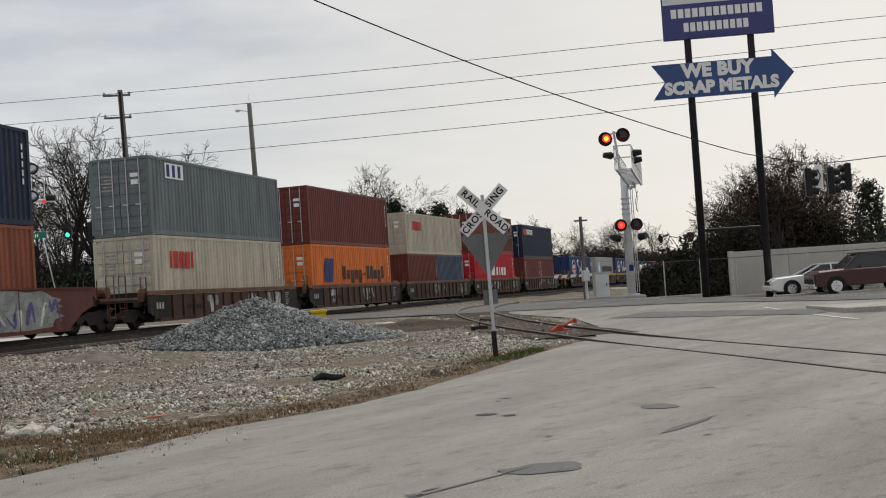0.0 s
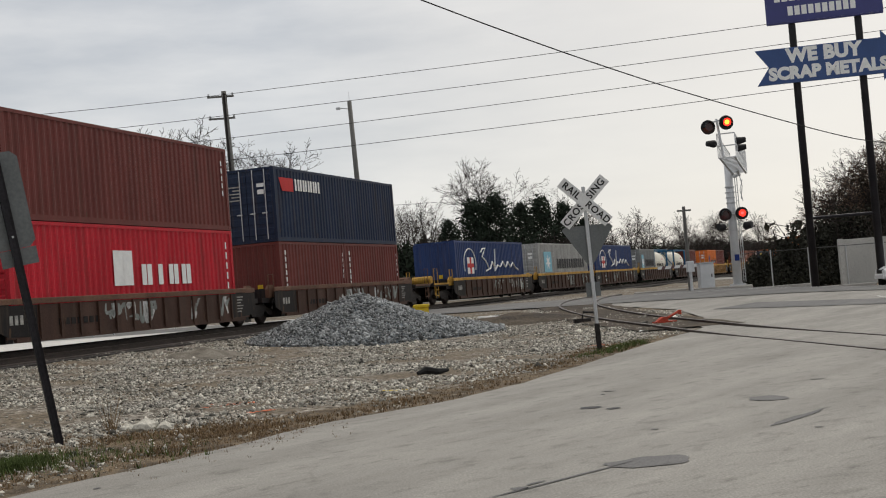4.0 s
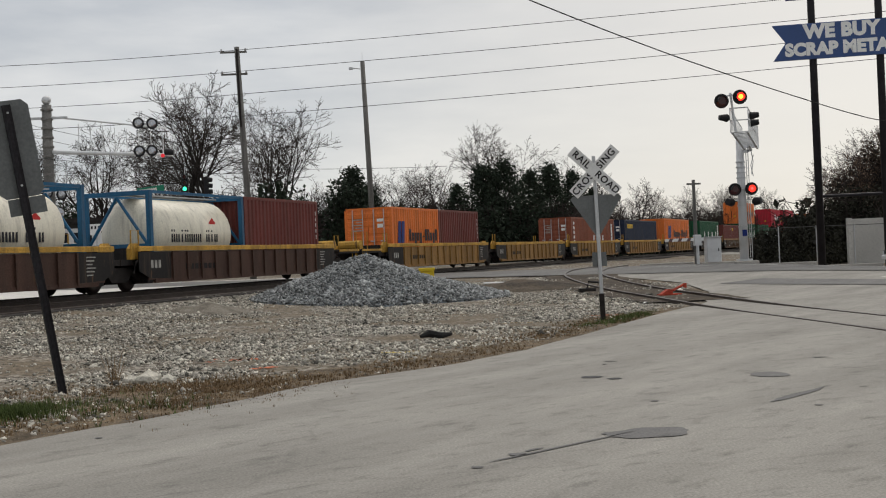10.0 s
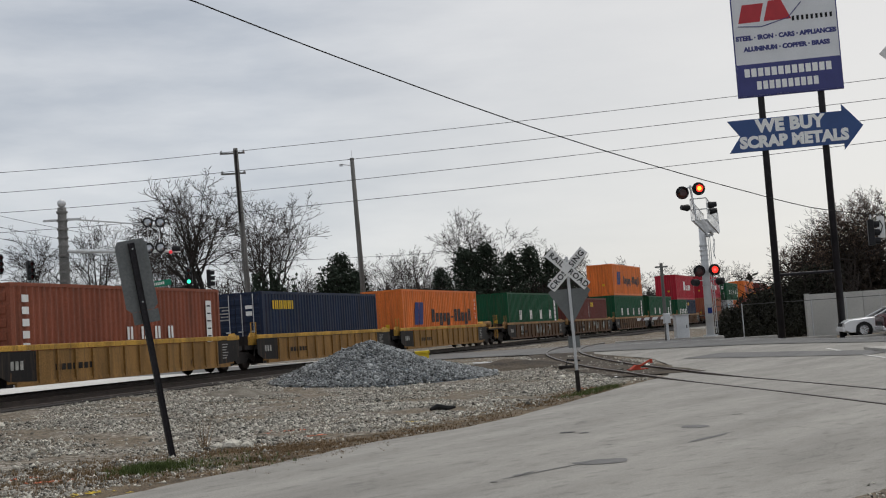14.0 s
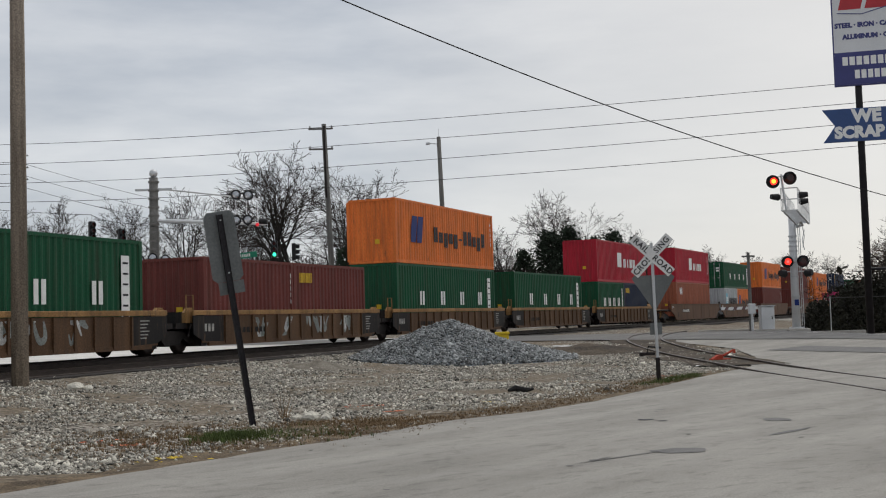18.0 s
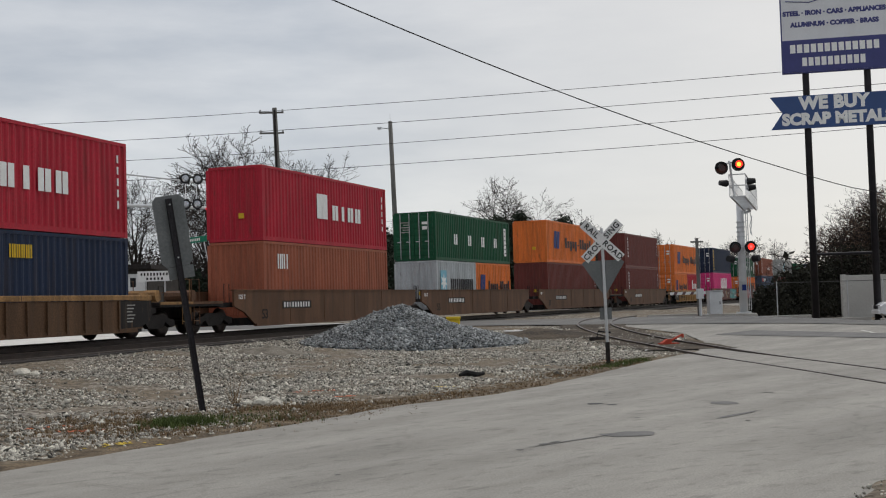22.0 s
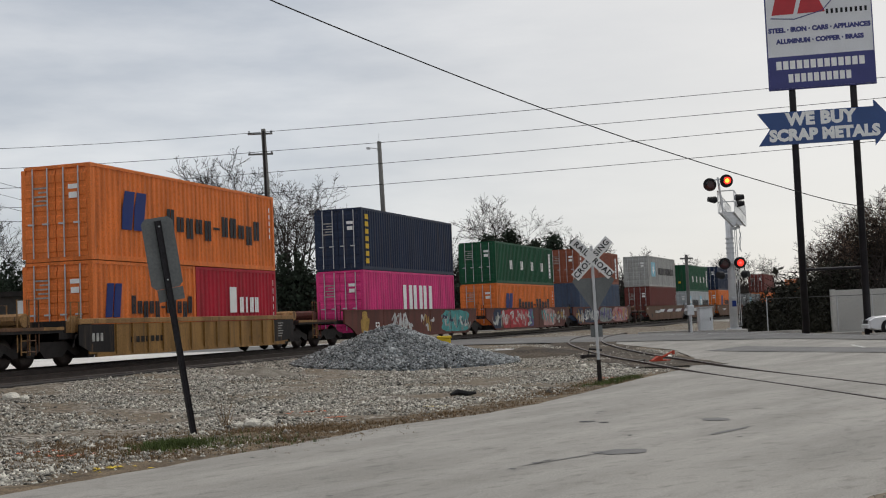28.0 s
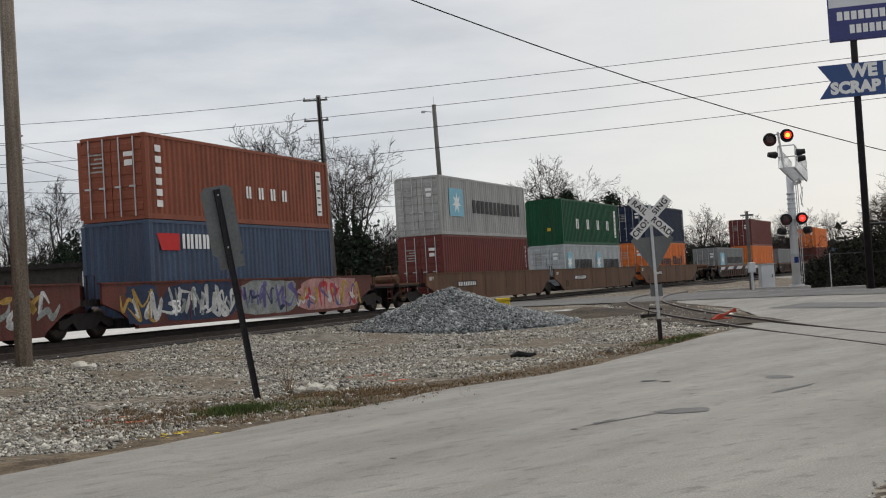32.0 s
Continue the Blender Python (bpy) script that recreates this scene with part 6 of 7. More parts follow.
for x, z in ((4.75, 9.05), (5.45, 9.0), (4.75, 7.6), (5.4, 7.6)):
    l = part("lamp", Geo().tube([(0, 0.1, 0), (0, 0, 0)], [0.12, 0.30], 20), BLACK, lm, "black ringed lamp with a silver back", at=pose(x, -0.2, z, 0, 0, 25))
    part("reflector", Geo().tube([(0, -0.01, 0), (0, -0.06, 0)], [0.2, 0.12], 16), SILVERLENS, l)
part("side_lamp", Geo().tube([(6.1, -0.3, 7.5), (6.55, -0.35, 7.45)], [0.18, 0.14], 12), BLACK, lm)
part("lens", Geo().tube([(5.98, -0.35, 7.3), (5.98, -0.38, 7.3)], 0.1, 12), REDDIM, lm, "dim red lens")
for x, z in ((-0.72, 5.5), (0.0, 5.6), (0.72, 5.5), (-0.55, 4.55), (0.55, 4.55)):
    l = part("lamp", Geo().tube([(0, 0.1, 0), (0, 0, 0)], [0.12, 0.28], 20), BLACK if z > 5 else SILVERLENS, lm, at=pose(x, -0.4, z))
    part("reflector", Geo().tube([(0, -0.01, 0), (0, -0.1, 0)], [0.2, 0.1], 16), SILVERLENS, l)
traffic_light(-21.95, 62, 7.0, 40, None, "black traffic light hung over the far road", 0.42)
traffic_light(-20.3, 62, 6.55, 40, None, "black traffic light hung over the far road")
traffic_light(-13.25, 70, 6.2, 0, 2, "black traffic light showing green beyond the railway", 0.42)
traffic_light(-12.2, 70.964, 6.05, 90, None, "black traffic light seen from the side beyond the railway", 0.62)
cable([(-30, 60, 8.6), (-22, 62, 7.9), (-20.3, 62, 7.4), (-13.25, 70, 7.0), (2, 84, 7.6)], 0.014, "span wire of the far traffic lights", 0.1)
st = thing("street_sign", "green street name sign with white bars on the far signal", "street sign", at=pose(-14.3, 66, 5.62, 0, -6, 0))
part("plate", Geo().box(-0.72, -0.01, -0.17, 0.72, 0.01, 0.17), SIGNGREEN, st)
part("white_bars", glyphs(Geo(), -0.6, 0.35, -0.08, 0.08, 9, -0.012), LETTER, st)
part("post", Geo().tube([(0.5, 0.04, 0.2), (0.9, 0.04, -5.3)], 0.03, 6), GALV, st)
ws = thing("shop_sign", "white roadside sign board with dark bars on two posts", "sign board", at=pose(-15.65, 62, 0))
part("board", Geo().box(-0.95, -0.06, 3.2, 0.9, 0.06, 3.75), SIGNWHITE, ws)
part("dark_bars", glyphs(Geo(), -0.8, 0.75, 3.5, 3.65, 9, -0.065), SIGNBLACK, ws)
part("dark_bars", glyphs(Geo(), -0.5, 0.5, 3.27, 3.40, 5, -0.065), SIGNBLACK, ws)
for x in (-0.55, 0.5):
    part("post", Geo().tube([(x, 0.1, 0.3), (x, 0.1, 3.75)], 0.05, 6), GALV, ws)
bl = thing("shop_building", "low dark shop building with a white fascia beyond the railway", "building", at=pose(-27.5, 74, 0.4))
part("wall", Geo().box(-9, 0, 0, 8.5, 9, 3.9), material("dark_shop_wall", (0.06, 0.055, 0.05), 0.8), bl)
part("fascia", Geo().box(0.8, -0.05, 2.5, 8.4, 0.0, 3.6), SIGNWHITE, bl, "white fascia board")
part("roof", Geo().box(-9.3, -0.4, 3.9, 8.8, 9.3, 4.2), STEEL, bl)
part("fascia_bars", glyphs(Geo(), 1.5, 8.0, 2.75, 3.35, 9, -0.055), SIGNBLACK, bl)
for x in (-7, -3.5, 0, 3.5):
    w = part("window", Geo().box(x, -0.03, 0.9, x + 2.2, 0.02, 2.2), GLASSD, bl)
    part("window_frame", Geo().box(x - 0.06, -0.05, 0.84, x + 2.26, -0.031, 0.9).box(x - 0.06, -0.05, 2.2, x + 2.26, -0.031, 2.26), GALV, w)
band("road_far", (-70, 62), (140, 210), -6, 2, ASPHALT, "light grey road running beyond the railway", 0.03)

# ---------------------------------------------------------------- right side: wall, fence, vehicles
wall = thing("concrete_wall", "plain grey concrete panel wall beyond the fence", "wall", kind="structure")
wd = Vector((1, -0.09, 0)).normalized()
for k in range(8):
    p = Vector((22.6, 64, -0.1)) + wd * (3.02 * k)
    part("panel", shared("wall_panel", lambda g: g.box(0, 0, 0, 3.0, 0.18, 2.55, 0.015), CONCRETE), CONCRETE, wall, at=pose(p.x, p.y, p.z, 0, 0, math.degrees(math.atan2(wd.y, wd.x))))
part("end_post", Geo().box(22.4, 63.9, -0.1, 22.62, 64.2, 2.5), CONCRETE, wall)
fence = thing("chain_link_fence", "grey chain-link fence on thin posts in front of the shrubs", "fence")
fp = [Vector((16.4 + 1.9 * k, 62.6 - 0.12 * k, 0)) for k in range(12)]
for p in fp:
    part("post", Geo().tube([(p.x, p.y, h1(p.x, p.y) - 0.1), (p.x, p.y, 2.18)], 0.03, 6), GALV, fence)
part("top_rail", Geo().tube([(p.x, p.y, 2.12) for p in fp], 0.02, 6), WIRE, fence)
g = Geo()
for a, b in zip(fp, fp[1:]):
    for k in range(8):
        p, q = a.lerp(b, k / 8), a.lerp(b, (k + 1) / 8)
        for j in range(7):
            z = 0.45 + 0.24 * j
            g.tube([(p.x, p.y, z), (q.x, q.y, z + 0.24)], 0.0013, 3, cap=False)
            g.tube([(p.x, p.y, z + 0.24), (q.x, q.y, z)], 0.0013, 3, cap=False)
part("wire_mesh", g, WIRE, fence)
kerb = Geo()
for k in range(14):
    x = 10.5 + 2.6 * k
    y = 58.9 - 0.43 * (x - 10.5)
    kerb.box(x, y - 0.1 - 0.0, h1(x + 1.3, y) - 0.25, x + 2.57, y + 0.12, h1(x + 1.3, y) + 0.13, 0.02)
solid("kerb", kerb, KERB, "low concrete kerb along the far side of the road", "kerb", kind="structure")
isl = Geo().prism([(15.3, 38.0), (14.7, 34.0), (23, 30.2), (24, 34)], h1(16, 36) - 0.2, h1(16, 36) + 0.14, "z")
solid("kerb_island", isl, KERB, "raised tan concrete traffic island in the road", "kerb", kind="structure")


def wheel_of(car, x, y, r):
    w = part("wheel", Geo().tube([(0, -0.1, 0), (0, -0.11, 0), (0, 0.11, 0), (0, 0.1, 0)], [r * 0.8, r, r, r * 0.8], 22), RUBBER, car, at=pose(x, y, r), smooth=True)
    part("rim", Geo().tube([(0, -0.115, 0), (0, -0.09, 0)], [r * 0.66, r * 0.6], 18), CHROME, w)
    for k in range(5):
        a = 2 * math.pi * k / 5
        part("spoke", Geo().box(-0.03, -0.125, 0.03, 0.03, -0.112, r * 0.6), ALU, w, at=pose(0, 0, 0, 0, math.degrees(a), 0))


def vehicle(at, body, belt, roof, L, Wd, r, wx, paintm, name, label, cat):
    """A parked car from its side outline: the body to the belt line, a glazed cabin, wheels and lamps. It faces -x."""
    car = thing(name, label, cat, at=at)
    g = Geo()
    n = len(body)
    secs = [(-Wd / 2, 0.88), (-Wd / 2 + 0.10, 1.0), (Wd / 2 - 0.10, 1.0), (Wd / 2, 0.88)]
    vs, fs = [], []
    cz = 0.55
    for y, sc in secs:
        vs += [(L / 2 + (x - L / 2) * (0.985 if sc < 1 else 1), y, cz + (z - cz) * sc) for x, z in body]
    for i in range(3):
        fs += [(i * n + k, i * n + (k + 1) % n, (i + 1) * n + (k + 1) % n, (i + 1) * n + k) for k in range(n)]
    fs += [tuple(range(n)), tuple(range(4 * n - 1, 3 * n - 1, -1))]
    part("body", g.add(vs, fs), paintm, car, smooth=False)
    tw = Wd / 2 - 0.24
    bw = Wd / 2 - 0.06
    m = len(roof)
    vs = [(x, (-tw if z > belt + 0.05 else -bw), z) for x, z in roof] + [(x, (tw if z > belt + 0.05 else bw), z) for x, z in roof]
    cab_fs = [tuple(range(m)), tuple(range(2 * m - 1, m - 1, -1))] + [(k, (k + 1) % m, (k + 1) % m + m, k + m) for k in range(m)]
    part("cabin_glass", Geo().add(vs, cab_fs), GLASSD, car, "dark tinted windows")
    x0, x1, zt = min(x for x, z in roof if z > belt + 0.3), max(x for x, z in roof if z > belt + 0.3), max(z for x, z in roof)
    part("roof", Geo().box(x0 - 0.05, -tw - 0.01, zt - 0.03, x1 + 0.05, tw + 0.01, zt + 0.03, 0.012), paintm, car)
    for (xa, za), (xb, zb_) in ((roof[0], roof[1]), (roof[-1], roof[-2])):
        for sg in (-1, 1):
            part("pillar", Geo().tube([(xa, sg * bw, za), (xb, sg * tw, zb_)], 0.04, 6), paintm, car)
    xm = (x0 + x1) / 2
    for sg in (-1, 1):
        part("pillar", Geo().tube([(xm, sg * (bw + 0.005), belt), (xm, sg * (tw + 0.005), zt)], 0.045, 6), paintm, car)
        part("door_seam", Geo().box(xm - 0.6, sg * (Wd / 2 + 0.001) - 0.004, 0.4, xm - 0.59, sg * (Wd / 2 + 0.001) + 0.004, belt), BLACK, car)
        part("mirror", Geo().box(x0 - 0.05, sg * (bw + 0.12) - 0.08, belt, x0 + 0.1, sg * (bw + 0.12) + 0.08, belt + 0.14, 0.02), paintm, car)
        part("headlight", Geo().box(0.02, sg * (Wd / 2 - 0.35) - 0.2, 0.62, 0.16, sg * (Wd / 2 - 0.35) + 0.2, 0.76, 0.02), HEADLIT if name == "pickup_truck" and sg < 0 else SILVERLENS, car)
    part("bumper", Geo().box(-0.06, -Wd / 2 + 0.08, 0.32, 0.1, Wd / 2 - 0.08, 0.52, 0.03), paintm if name != "pickup_truck" else CHROME, car)
    part("grille", Geo().box(-0.015, -0.5, 0.56, 0.05, 0.5, 0.74), BLACK, car)
    for x in wx:
        for sg in (-1, 1):
            part("wheel_arch", Geo().tube([(x, sg * (Wd / 2 - 0.02), r), (x, sg * (Wd / 2 + 0.006), r)], r + 0.07, 22), BLACK, car)
            wheel_of(car, x, sg * (Wd / 2 - 0.085), r)
    return car


vehicle(pose(21.88, 57.6, h1(22, 57.6) - 0.02, 0, 0, -9), [(0, 0.35), (0.0, 0.72), (0.25, 0.88), (1.55, 0.98), (3.9, 1.02), (4.9, 1.0), (5.0, 0.8), (4.98, 0.4), (4.7, 0.25), (0.3, 0.22)], 0.99,
        [(1.5, 0.97), (2.35, 1.38), (2.7, 1.43), (3.4, 1.42), (4.55, 1.02)], 5.0, 1.92, 0.35, (0.95, 3.9), CARWHITE, "coupe_car", "white two-door coupe waiting at the crossing", "car")
vehicle(pose(22.7, 54.6, h1(24, 54.6) - 0.02, 0, 0, -9), [(0, 0.42), (0.0, 0.98), (0.2, 1.10), (1.4, 1.16), (5.0, 1.18), (5.2, 1.1), (5.22, 0.5), (5.0, 0.4), (0.3, 0.36)], 1.15,
        [(1.35, 1.15), (2.05, 1.75), (2.4, 1.82), (4.9, 1.80), (5.15, 1.17)], 5.22, 1.98, 0.39, (0.95, 4.1), CARRED, "pickup_truck", "dark maroon sport utility vehicle waiting with a lit headlight", "car")

# ---------------------------------------------------------------- small things in the yard
yb = thing("yellow_box", "yellow plastic box standing behind the stone heap", "box", at=pose(0.25, 44.6, h1(0.25, 44.6)))
part("body", Geo().box(-0.26, -0.2, 0.0, 0.26, 0.2, 0.62, 0.03), YELLOW, yb)
part("lid", Geo().box(-0.29, -0.23, 0.62, 0.29, 0.23, 0.72, 0.02), YELLOW, yb)
der = thing("derail_device", "orange-red steel derail device clamped to the spur rail", "rail device", at=pose(6.9, 35.1, h1(6.75, 35.2), 0, 0, 20))
part("base", Geo().box(-0.34, -0.12, 0.0, 0.30, 0.12, 0.06), ORANGE, der)
part("wedge", Geo().prism([(-0.30, 0.06), (0.05, 0.06), (0.05, 0.18), (-0.1, 0.18)], -0.08, 0.08, "y"), ORANGE, der)
part("lever", Geo().tube([(0.1, 0, 0.15), (0.55, 0.1, 0.30)], 0.035, 6), ORANGE, der)
part("target", Geo().box(0.48, 0.04, 0.2, 0.57, 0.07, 0.33), ORANGE, der)
solid("paper_scrap", Geo().add([(5.55, 31.9, 0.03), (5.75, 31.85, 0.08), (5.85, 32.05, 0.03), (5.62, 32.1, 0.06)], [(0, 1, 2, 3)]), SIGNWHITE, "crumpled white paper scrap on the dirt", "litter")
solid("rubber_scrap", Geo().tube([(0.05, 22.9, 0.05), (0.2, 23.0, 0.09), (0.4, 22.95, 0.05), (0.58, 23.1, 0.06)], [0.03, 0.07, 0.06, 0.03], 7), RUBBER, "torn black rubber scrap on the gravel", "litter")
for a, b in (((2.3, 45.0, 0.36), (3.4, 42.0, 0.36)), ((2.45, 44.6, 0.34), (3.0, 41.7, 0.34))):
    solid("pipe", Geo().tube([a, ((a[0] + b[0]) / 2, (a[1] + b[1]) / 2, a[2] + 0.02), b], 0.05, 8), SIGNWHITE, "long white plastic pipe lying on the dirt", "pipe", "pipes on the dirt")
sw = thing("switch_stand", "black iron switch stand beside the spur rail", "switch stand", at=pose(5.1, 38.6, h1(5.1, 38.6)))
part("base", Geo().box(-0.25, -0.15, 0, 0.25, 0.15, 0.12), STEEL, sw)
part("lever", Geo().tube([(0, 0, 0.1), (0.05, 0, 0.32), (0.5, 0.1, 0.26)], 0.035, 6), BLACK, sw)
SURVEY = material("orange_survey_paint", (0.72, 0.21, 0.11), 0.8, 0, 0.2, 8, 50, 0.1)
for x, y, w, m, lab in ((-2.69, 20.1, 0.3, SURVEY, "orange survey paint"), (-1.98, 18.5, 0.22, SURVEY, "orange survey paint"), (-0.32, 20.4, 0.2, YELLOW, "yellow survey paint"), (-4.3, 12.2, 0.32, YELLOW, "yellow survey paint"), (-5.9, 14.5, 0.25, SURVEY, "orange survey paint"), (-5.2, 13.9, 0.25, SURVEY, "orange survey paint"), (1.9, 26.2, 0.35, material("sandy_paint", (0.42, 0.29, 0.16), 0.9), "sand-coloured stain"), (3.9, 27.6, 0.2, SURVEY, "orange survey paint")):
    rng = np.random.default_rng(int(abs(x) * 100))
    g = Geo()
    for k in range(22):
        a, b = rng.normal(x, w * 0.6), rng.normal(y, w * 0.35)
        s = rng.uniform(0.02, 0.055)
        z = h1(a, b) + float(rough([a], [b])[0])
        g.add([(a - s, b, z + 0.012), (a, b - s * 0.7, z + 0.018), (a + s, b, z + 0.012), (a, b + s * 0.7, z + 0.02)], [(0, 1, 2, 3)])
    solid("paint_mark", g, m, f"scattered flecks of {lab} on the gravel", "paint mark", kind="stuff")
for x, y, r in ((-3.3, 17.4, 0.16), (-3.05, 17.35, 0.11), (-9.35, 23.4, 0.2), (-9.1, 23.5, 0.12), (-3.55, 17.5, 0.10)):
    g = Geo()
    bm = bmesh.new()
    bmesh.ops.create_icosphere(bm, subdivisions=2, radius=r)
    for v in bm.verts:
        v.co *= 1 + 0.35 * noise.noise(v.co * (2.2 / r) + Vector((x, y, 0)))
        v.co.z *= 0.6
    g.add([(v.co.x + x, v.co.y + y, v.co.z + h1(x, y) + r * 0.25) for v in bm.verts], [tuple(v.index for v in f.verts) for f in bm.faces])
    bm.free()
    solid("rock", g, STONE, "pale lump of broken concrete on the gravel", "rock", "rocks on the gravel")
# low bank of spoil behind the heap
_n = 40
_bx, _by = np.meshgrid(np.linspace(0.8, 6.2, _n), np.linspace(39.6, 44.6, 24))
_bz = height(_bx.ravel(), _by.ravel()).reshape(_bx.shape) - 0.05 + 0.36 * np.clip(1 - np.sqrt(((_bx - 3.4) / 2.6) ** 2 + ((_by - 42) / 2.2) ** 2), 0, 1) ** 0.8
_bz += np.array([0.05 * noise.noise((a * 2, b * 2, 3)) for a, b in zip(_bx.ravel(), _by.ravel())]).reshape(_bx.shape) * (_bz > 0.2)
_k = (np.arange(23)[:, None] * _n + np.arange(_n - 1)[None]).ravel()
solid("spoil_bank", Geo().add(np.stack([_bx, _by, _bz], -1).reshape(-1, 3).tolist(), np.stack([_k, _k + 1, _k + _n + 1, _k + _n], 1).tolist()), SPURDIRT, "low bank of dark dirt and gravel behind the heap", "dirt bank", kind="structure", smooth=True)

# a low mound of brown spoil at the foot of the stone heap
_bx, _by = np.meshgrid(np.linspace(-6.8, -4.0, 30), np.linspace(31.6, 34.4, 24))
_bz = height(_bx.ravel(), _by.ravel()).reshape(_bx.shape) - 0.06 + 0.30 * np.clip(1 - np.sqrt(((_bx + 5.4) / 1.35) ** 2 + ((_by - 33) / 1.3) ** 2), 0, 1) ** 0.8
_bz += np.array([0.05 * noise.noise((a * 2.4, b * 2.4, 6)) for a, b in zip(_bx.ravel(), _by.ravel())]).reshape(_bx.shape) * (_bz > 0.05)
_k = (np.arange(23)[:, None] * 30 + np.arange(29)[None]).ravel()
solid("spoil_mound", Geo().add(np.stack([_bx, _by, _bz], -1).reshape(-1, 3).tolist(), np.stack([_k, _k + 1, _k + 31, _k + 30], 1).tolist()), material("grey_brown_spoil", (0.20, 0.182, 0.152), 0.95, 0, 0.45, 3.0, 34, 0.9, tint=(0.12, 0.105, 0.085)), "low mound of brown spoil at the heap's foot", "dirt bank", kind="structure", smooth=True)

# ---------------------------------------------------------------- loose stones
def scatter_stones(name, places, sizes, mat, label, category, seed):
    """Many small angular stones as one mesh."""
    rng = np.random.default_rng(seed)
    n = len(places)
    base = np.array([(1, 0, 0), (-1, 0, 0), (0, 1, 0), (0, -1, 0), (0, 0, 1), (0, 0, -1)], float)
    tri = np.array([(0, 2, 4), (2, 1, 4), (1, 3, 4), (3, 0, 4), (2, 0, 5), (1, 2, 5), (3, 1, 5), (0, 3, 5)])
    jit = rng.normal(0, 0.28, (n, 6, 3))
    v = (base[None] + jit) * sizes[:, None, None] * rng.uniform(0.6, 1.3, (n, 1, 3))
    a = rng.uniform(0, 6.28, n)
    c, s = np.cos(a)[:, None], np.sin(a)[:, None]
    tilt = rng.uniform(-0.6, 0.6, n)[:, None]
    x, y, z = v[..., 0], v[..., 1], v[..., 2] * 0.75
    y, z = y * np.cos(tilt) - z * np.sin(tilt), y * np.sin(tilt) + z * np.cos(tilt)
    v = np.stack([x * c - y * s, x * s + y * c, z], -1) + places[:, None]
    f = (tri[None] + 6 * np.arange(n)[:, None, None]).reshape(-1, 3)
    me = bpy.data.meshes.new(name)
    me.vertices.add(n * 6)
    me.vertices.foreach_set("co", v.reshape(-1))
    me.loops.add(len(f) * 3)
    me.loops.foreach_set("vertex_index", f.reshape(-1))
    me.polygons.add(len(f))
    me.polygons.foreach_set("loop_start", np.arange(0, len(f) * 3, 3))
    me.polygons.foreach_set("loop_total", np.full(len(f), 3))
    me.update(calc_edges=True)
    me.materials.append(mat)
    return tagged(new(name, me), label, category, kind="stuff")


_rng = np.random.default_rng(4)
_n = 175000
_py = 11 + 36 * _rng.random(_n) ** 1.25
_px = np.interp(_py, _Y, _X) + 2.0 + (np.interp(_py, _EDGE_Y, _EDGE_X) - np.interp(_py, _Y, _X) - 2.3) * _rng.random(_n)
_clump = np.array([noise.noise((a * 0.45, b * 0.45, 2)) + 0.5 * noise.noise((a * 1.4, b * 1.4, 7)) for a, b in zip(_px, _py)])
_off = np.interp(_py, _EDGE_Y, _EDGE_X) - _px
_keep = (_clump > -0.12 + 0.5 * (_rng.random(_n) - 0.5)) & (_px > -16) & (_off > (0.7 + 1.5 * np.exp(-((_py - 16) / 3.4) ** 2)) * (0.35 + 0.85 * _rng.random(_n)) * (_rng.random(_n) > 0.16))
_px, _py = _px[_keep], _py[_keep]
scatter_stones("gravel", np.stack([_px, _py, height(_px, _py) + rough(_px, _py) + 0.004], 1), _rng.lognormal(-4.03, 0.46, len(_px)), STONE, "loose grey gravel stones strewn over the yard", "gravel", 5)


_px, _py = _rng.uniform(-1.5, 8.0, 9000), _rng.uniform(3.5, 12.0, 9000)
_off = _px - np.interp(_py, _RIGHT_Y, _RIGHT_X)
_keep = (_off > -0.25 + 0.3 * _rng.random(9000)) & (_off < 2.2)
_px, _py = _px[_keep], _py[_keep]
scatter_stones("gravel", np.stack([_px, _py, height(_px, _py) + rough(_px, _py) + 0.03], 1), _rng.lognormal(-4.3, 0.4, len(_px)), STONE, "loose gravel along the near edge of the road", "gravel", 15)


def pile_height(x, y):
    """The heap of crushed stone: a long ridge with a lower shoulder on its right."""
    u, v = (x + 1.65) / 3.5, (y - 38.3) / 2.5
    r = np.sqrt(u * u + v * v)
    main = 1.42 * np.clip(1 - r, 0, 1) ** 0.92
    u2, v2 = (x - 0.6) / 2.2, (y - 38.6) / 1.9
    side = 0.62 * np.clip(1 - np.sqrt(u2 * u2 + v2 * v2), 0, 1) ** 0.9
    return np.maximum(main, side)


_gx2, _gy2 = np.meshgrid(np.linspace(-5.6, 3.2, 90), np.linspace(35.3, 41.3, 60))
_hz = pile_height(_gx2, _gy2)
_bump = np.array([0.10 * noise.noise((a, b, 0)) + 0.05 * noise.noise((a * 3, b * 3, 4)) for a, b in zip(_gx2.ravel(), _gy2.ravel())]).reshape(_gx2.shape)
_zz = height(_gx2.ravel(), _gy2.ravel()).reshape(_gx2.shape) + _hz * (1 + _bump) - 0.06 * (_hz < 0.02)
_k = (np.arange(59)[:, None] * 90 + np.arange(89)[None]).ravel()
_g = Geo()
_g.add(np.stack([_gx2, _gy2, _zz], -1).reshape(-1, 3).tolist(), np.stack([_k, _k + 1, _k + 91, _k + 90], 1).tolist())
pile = solid("heap", _g, material("crushed_stone_heap", (0.19, 0.215, 0.235), 0.9, 0, 0.35, 1.2, 30, 0.9), "heap of blue-grey crushed stone beside the track", "gravel pile", smooth=True)
_n = 36000
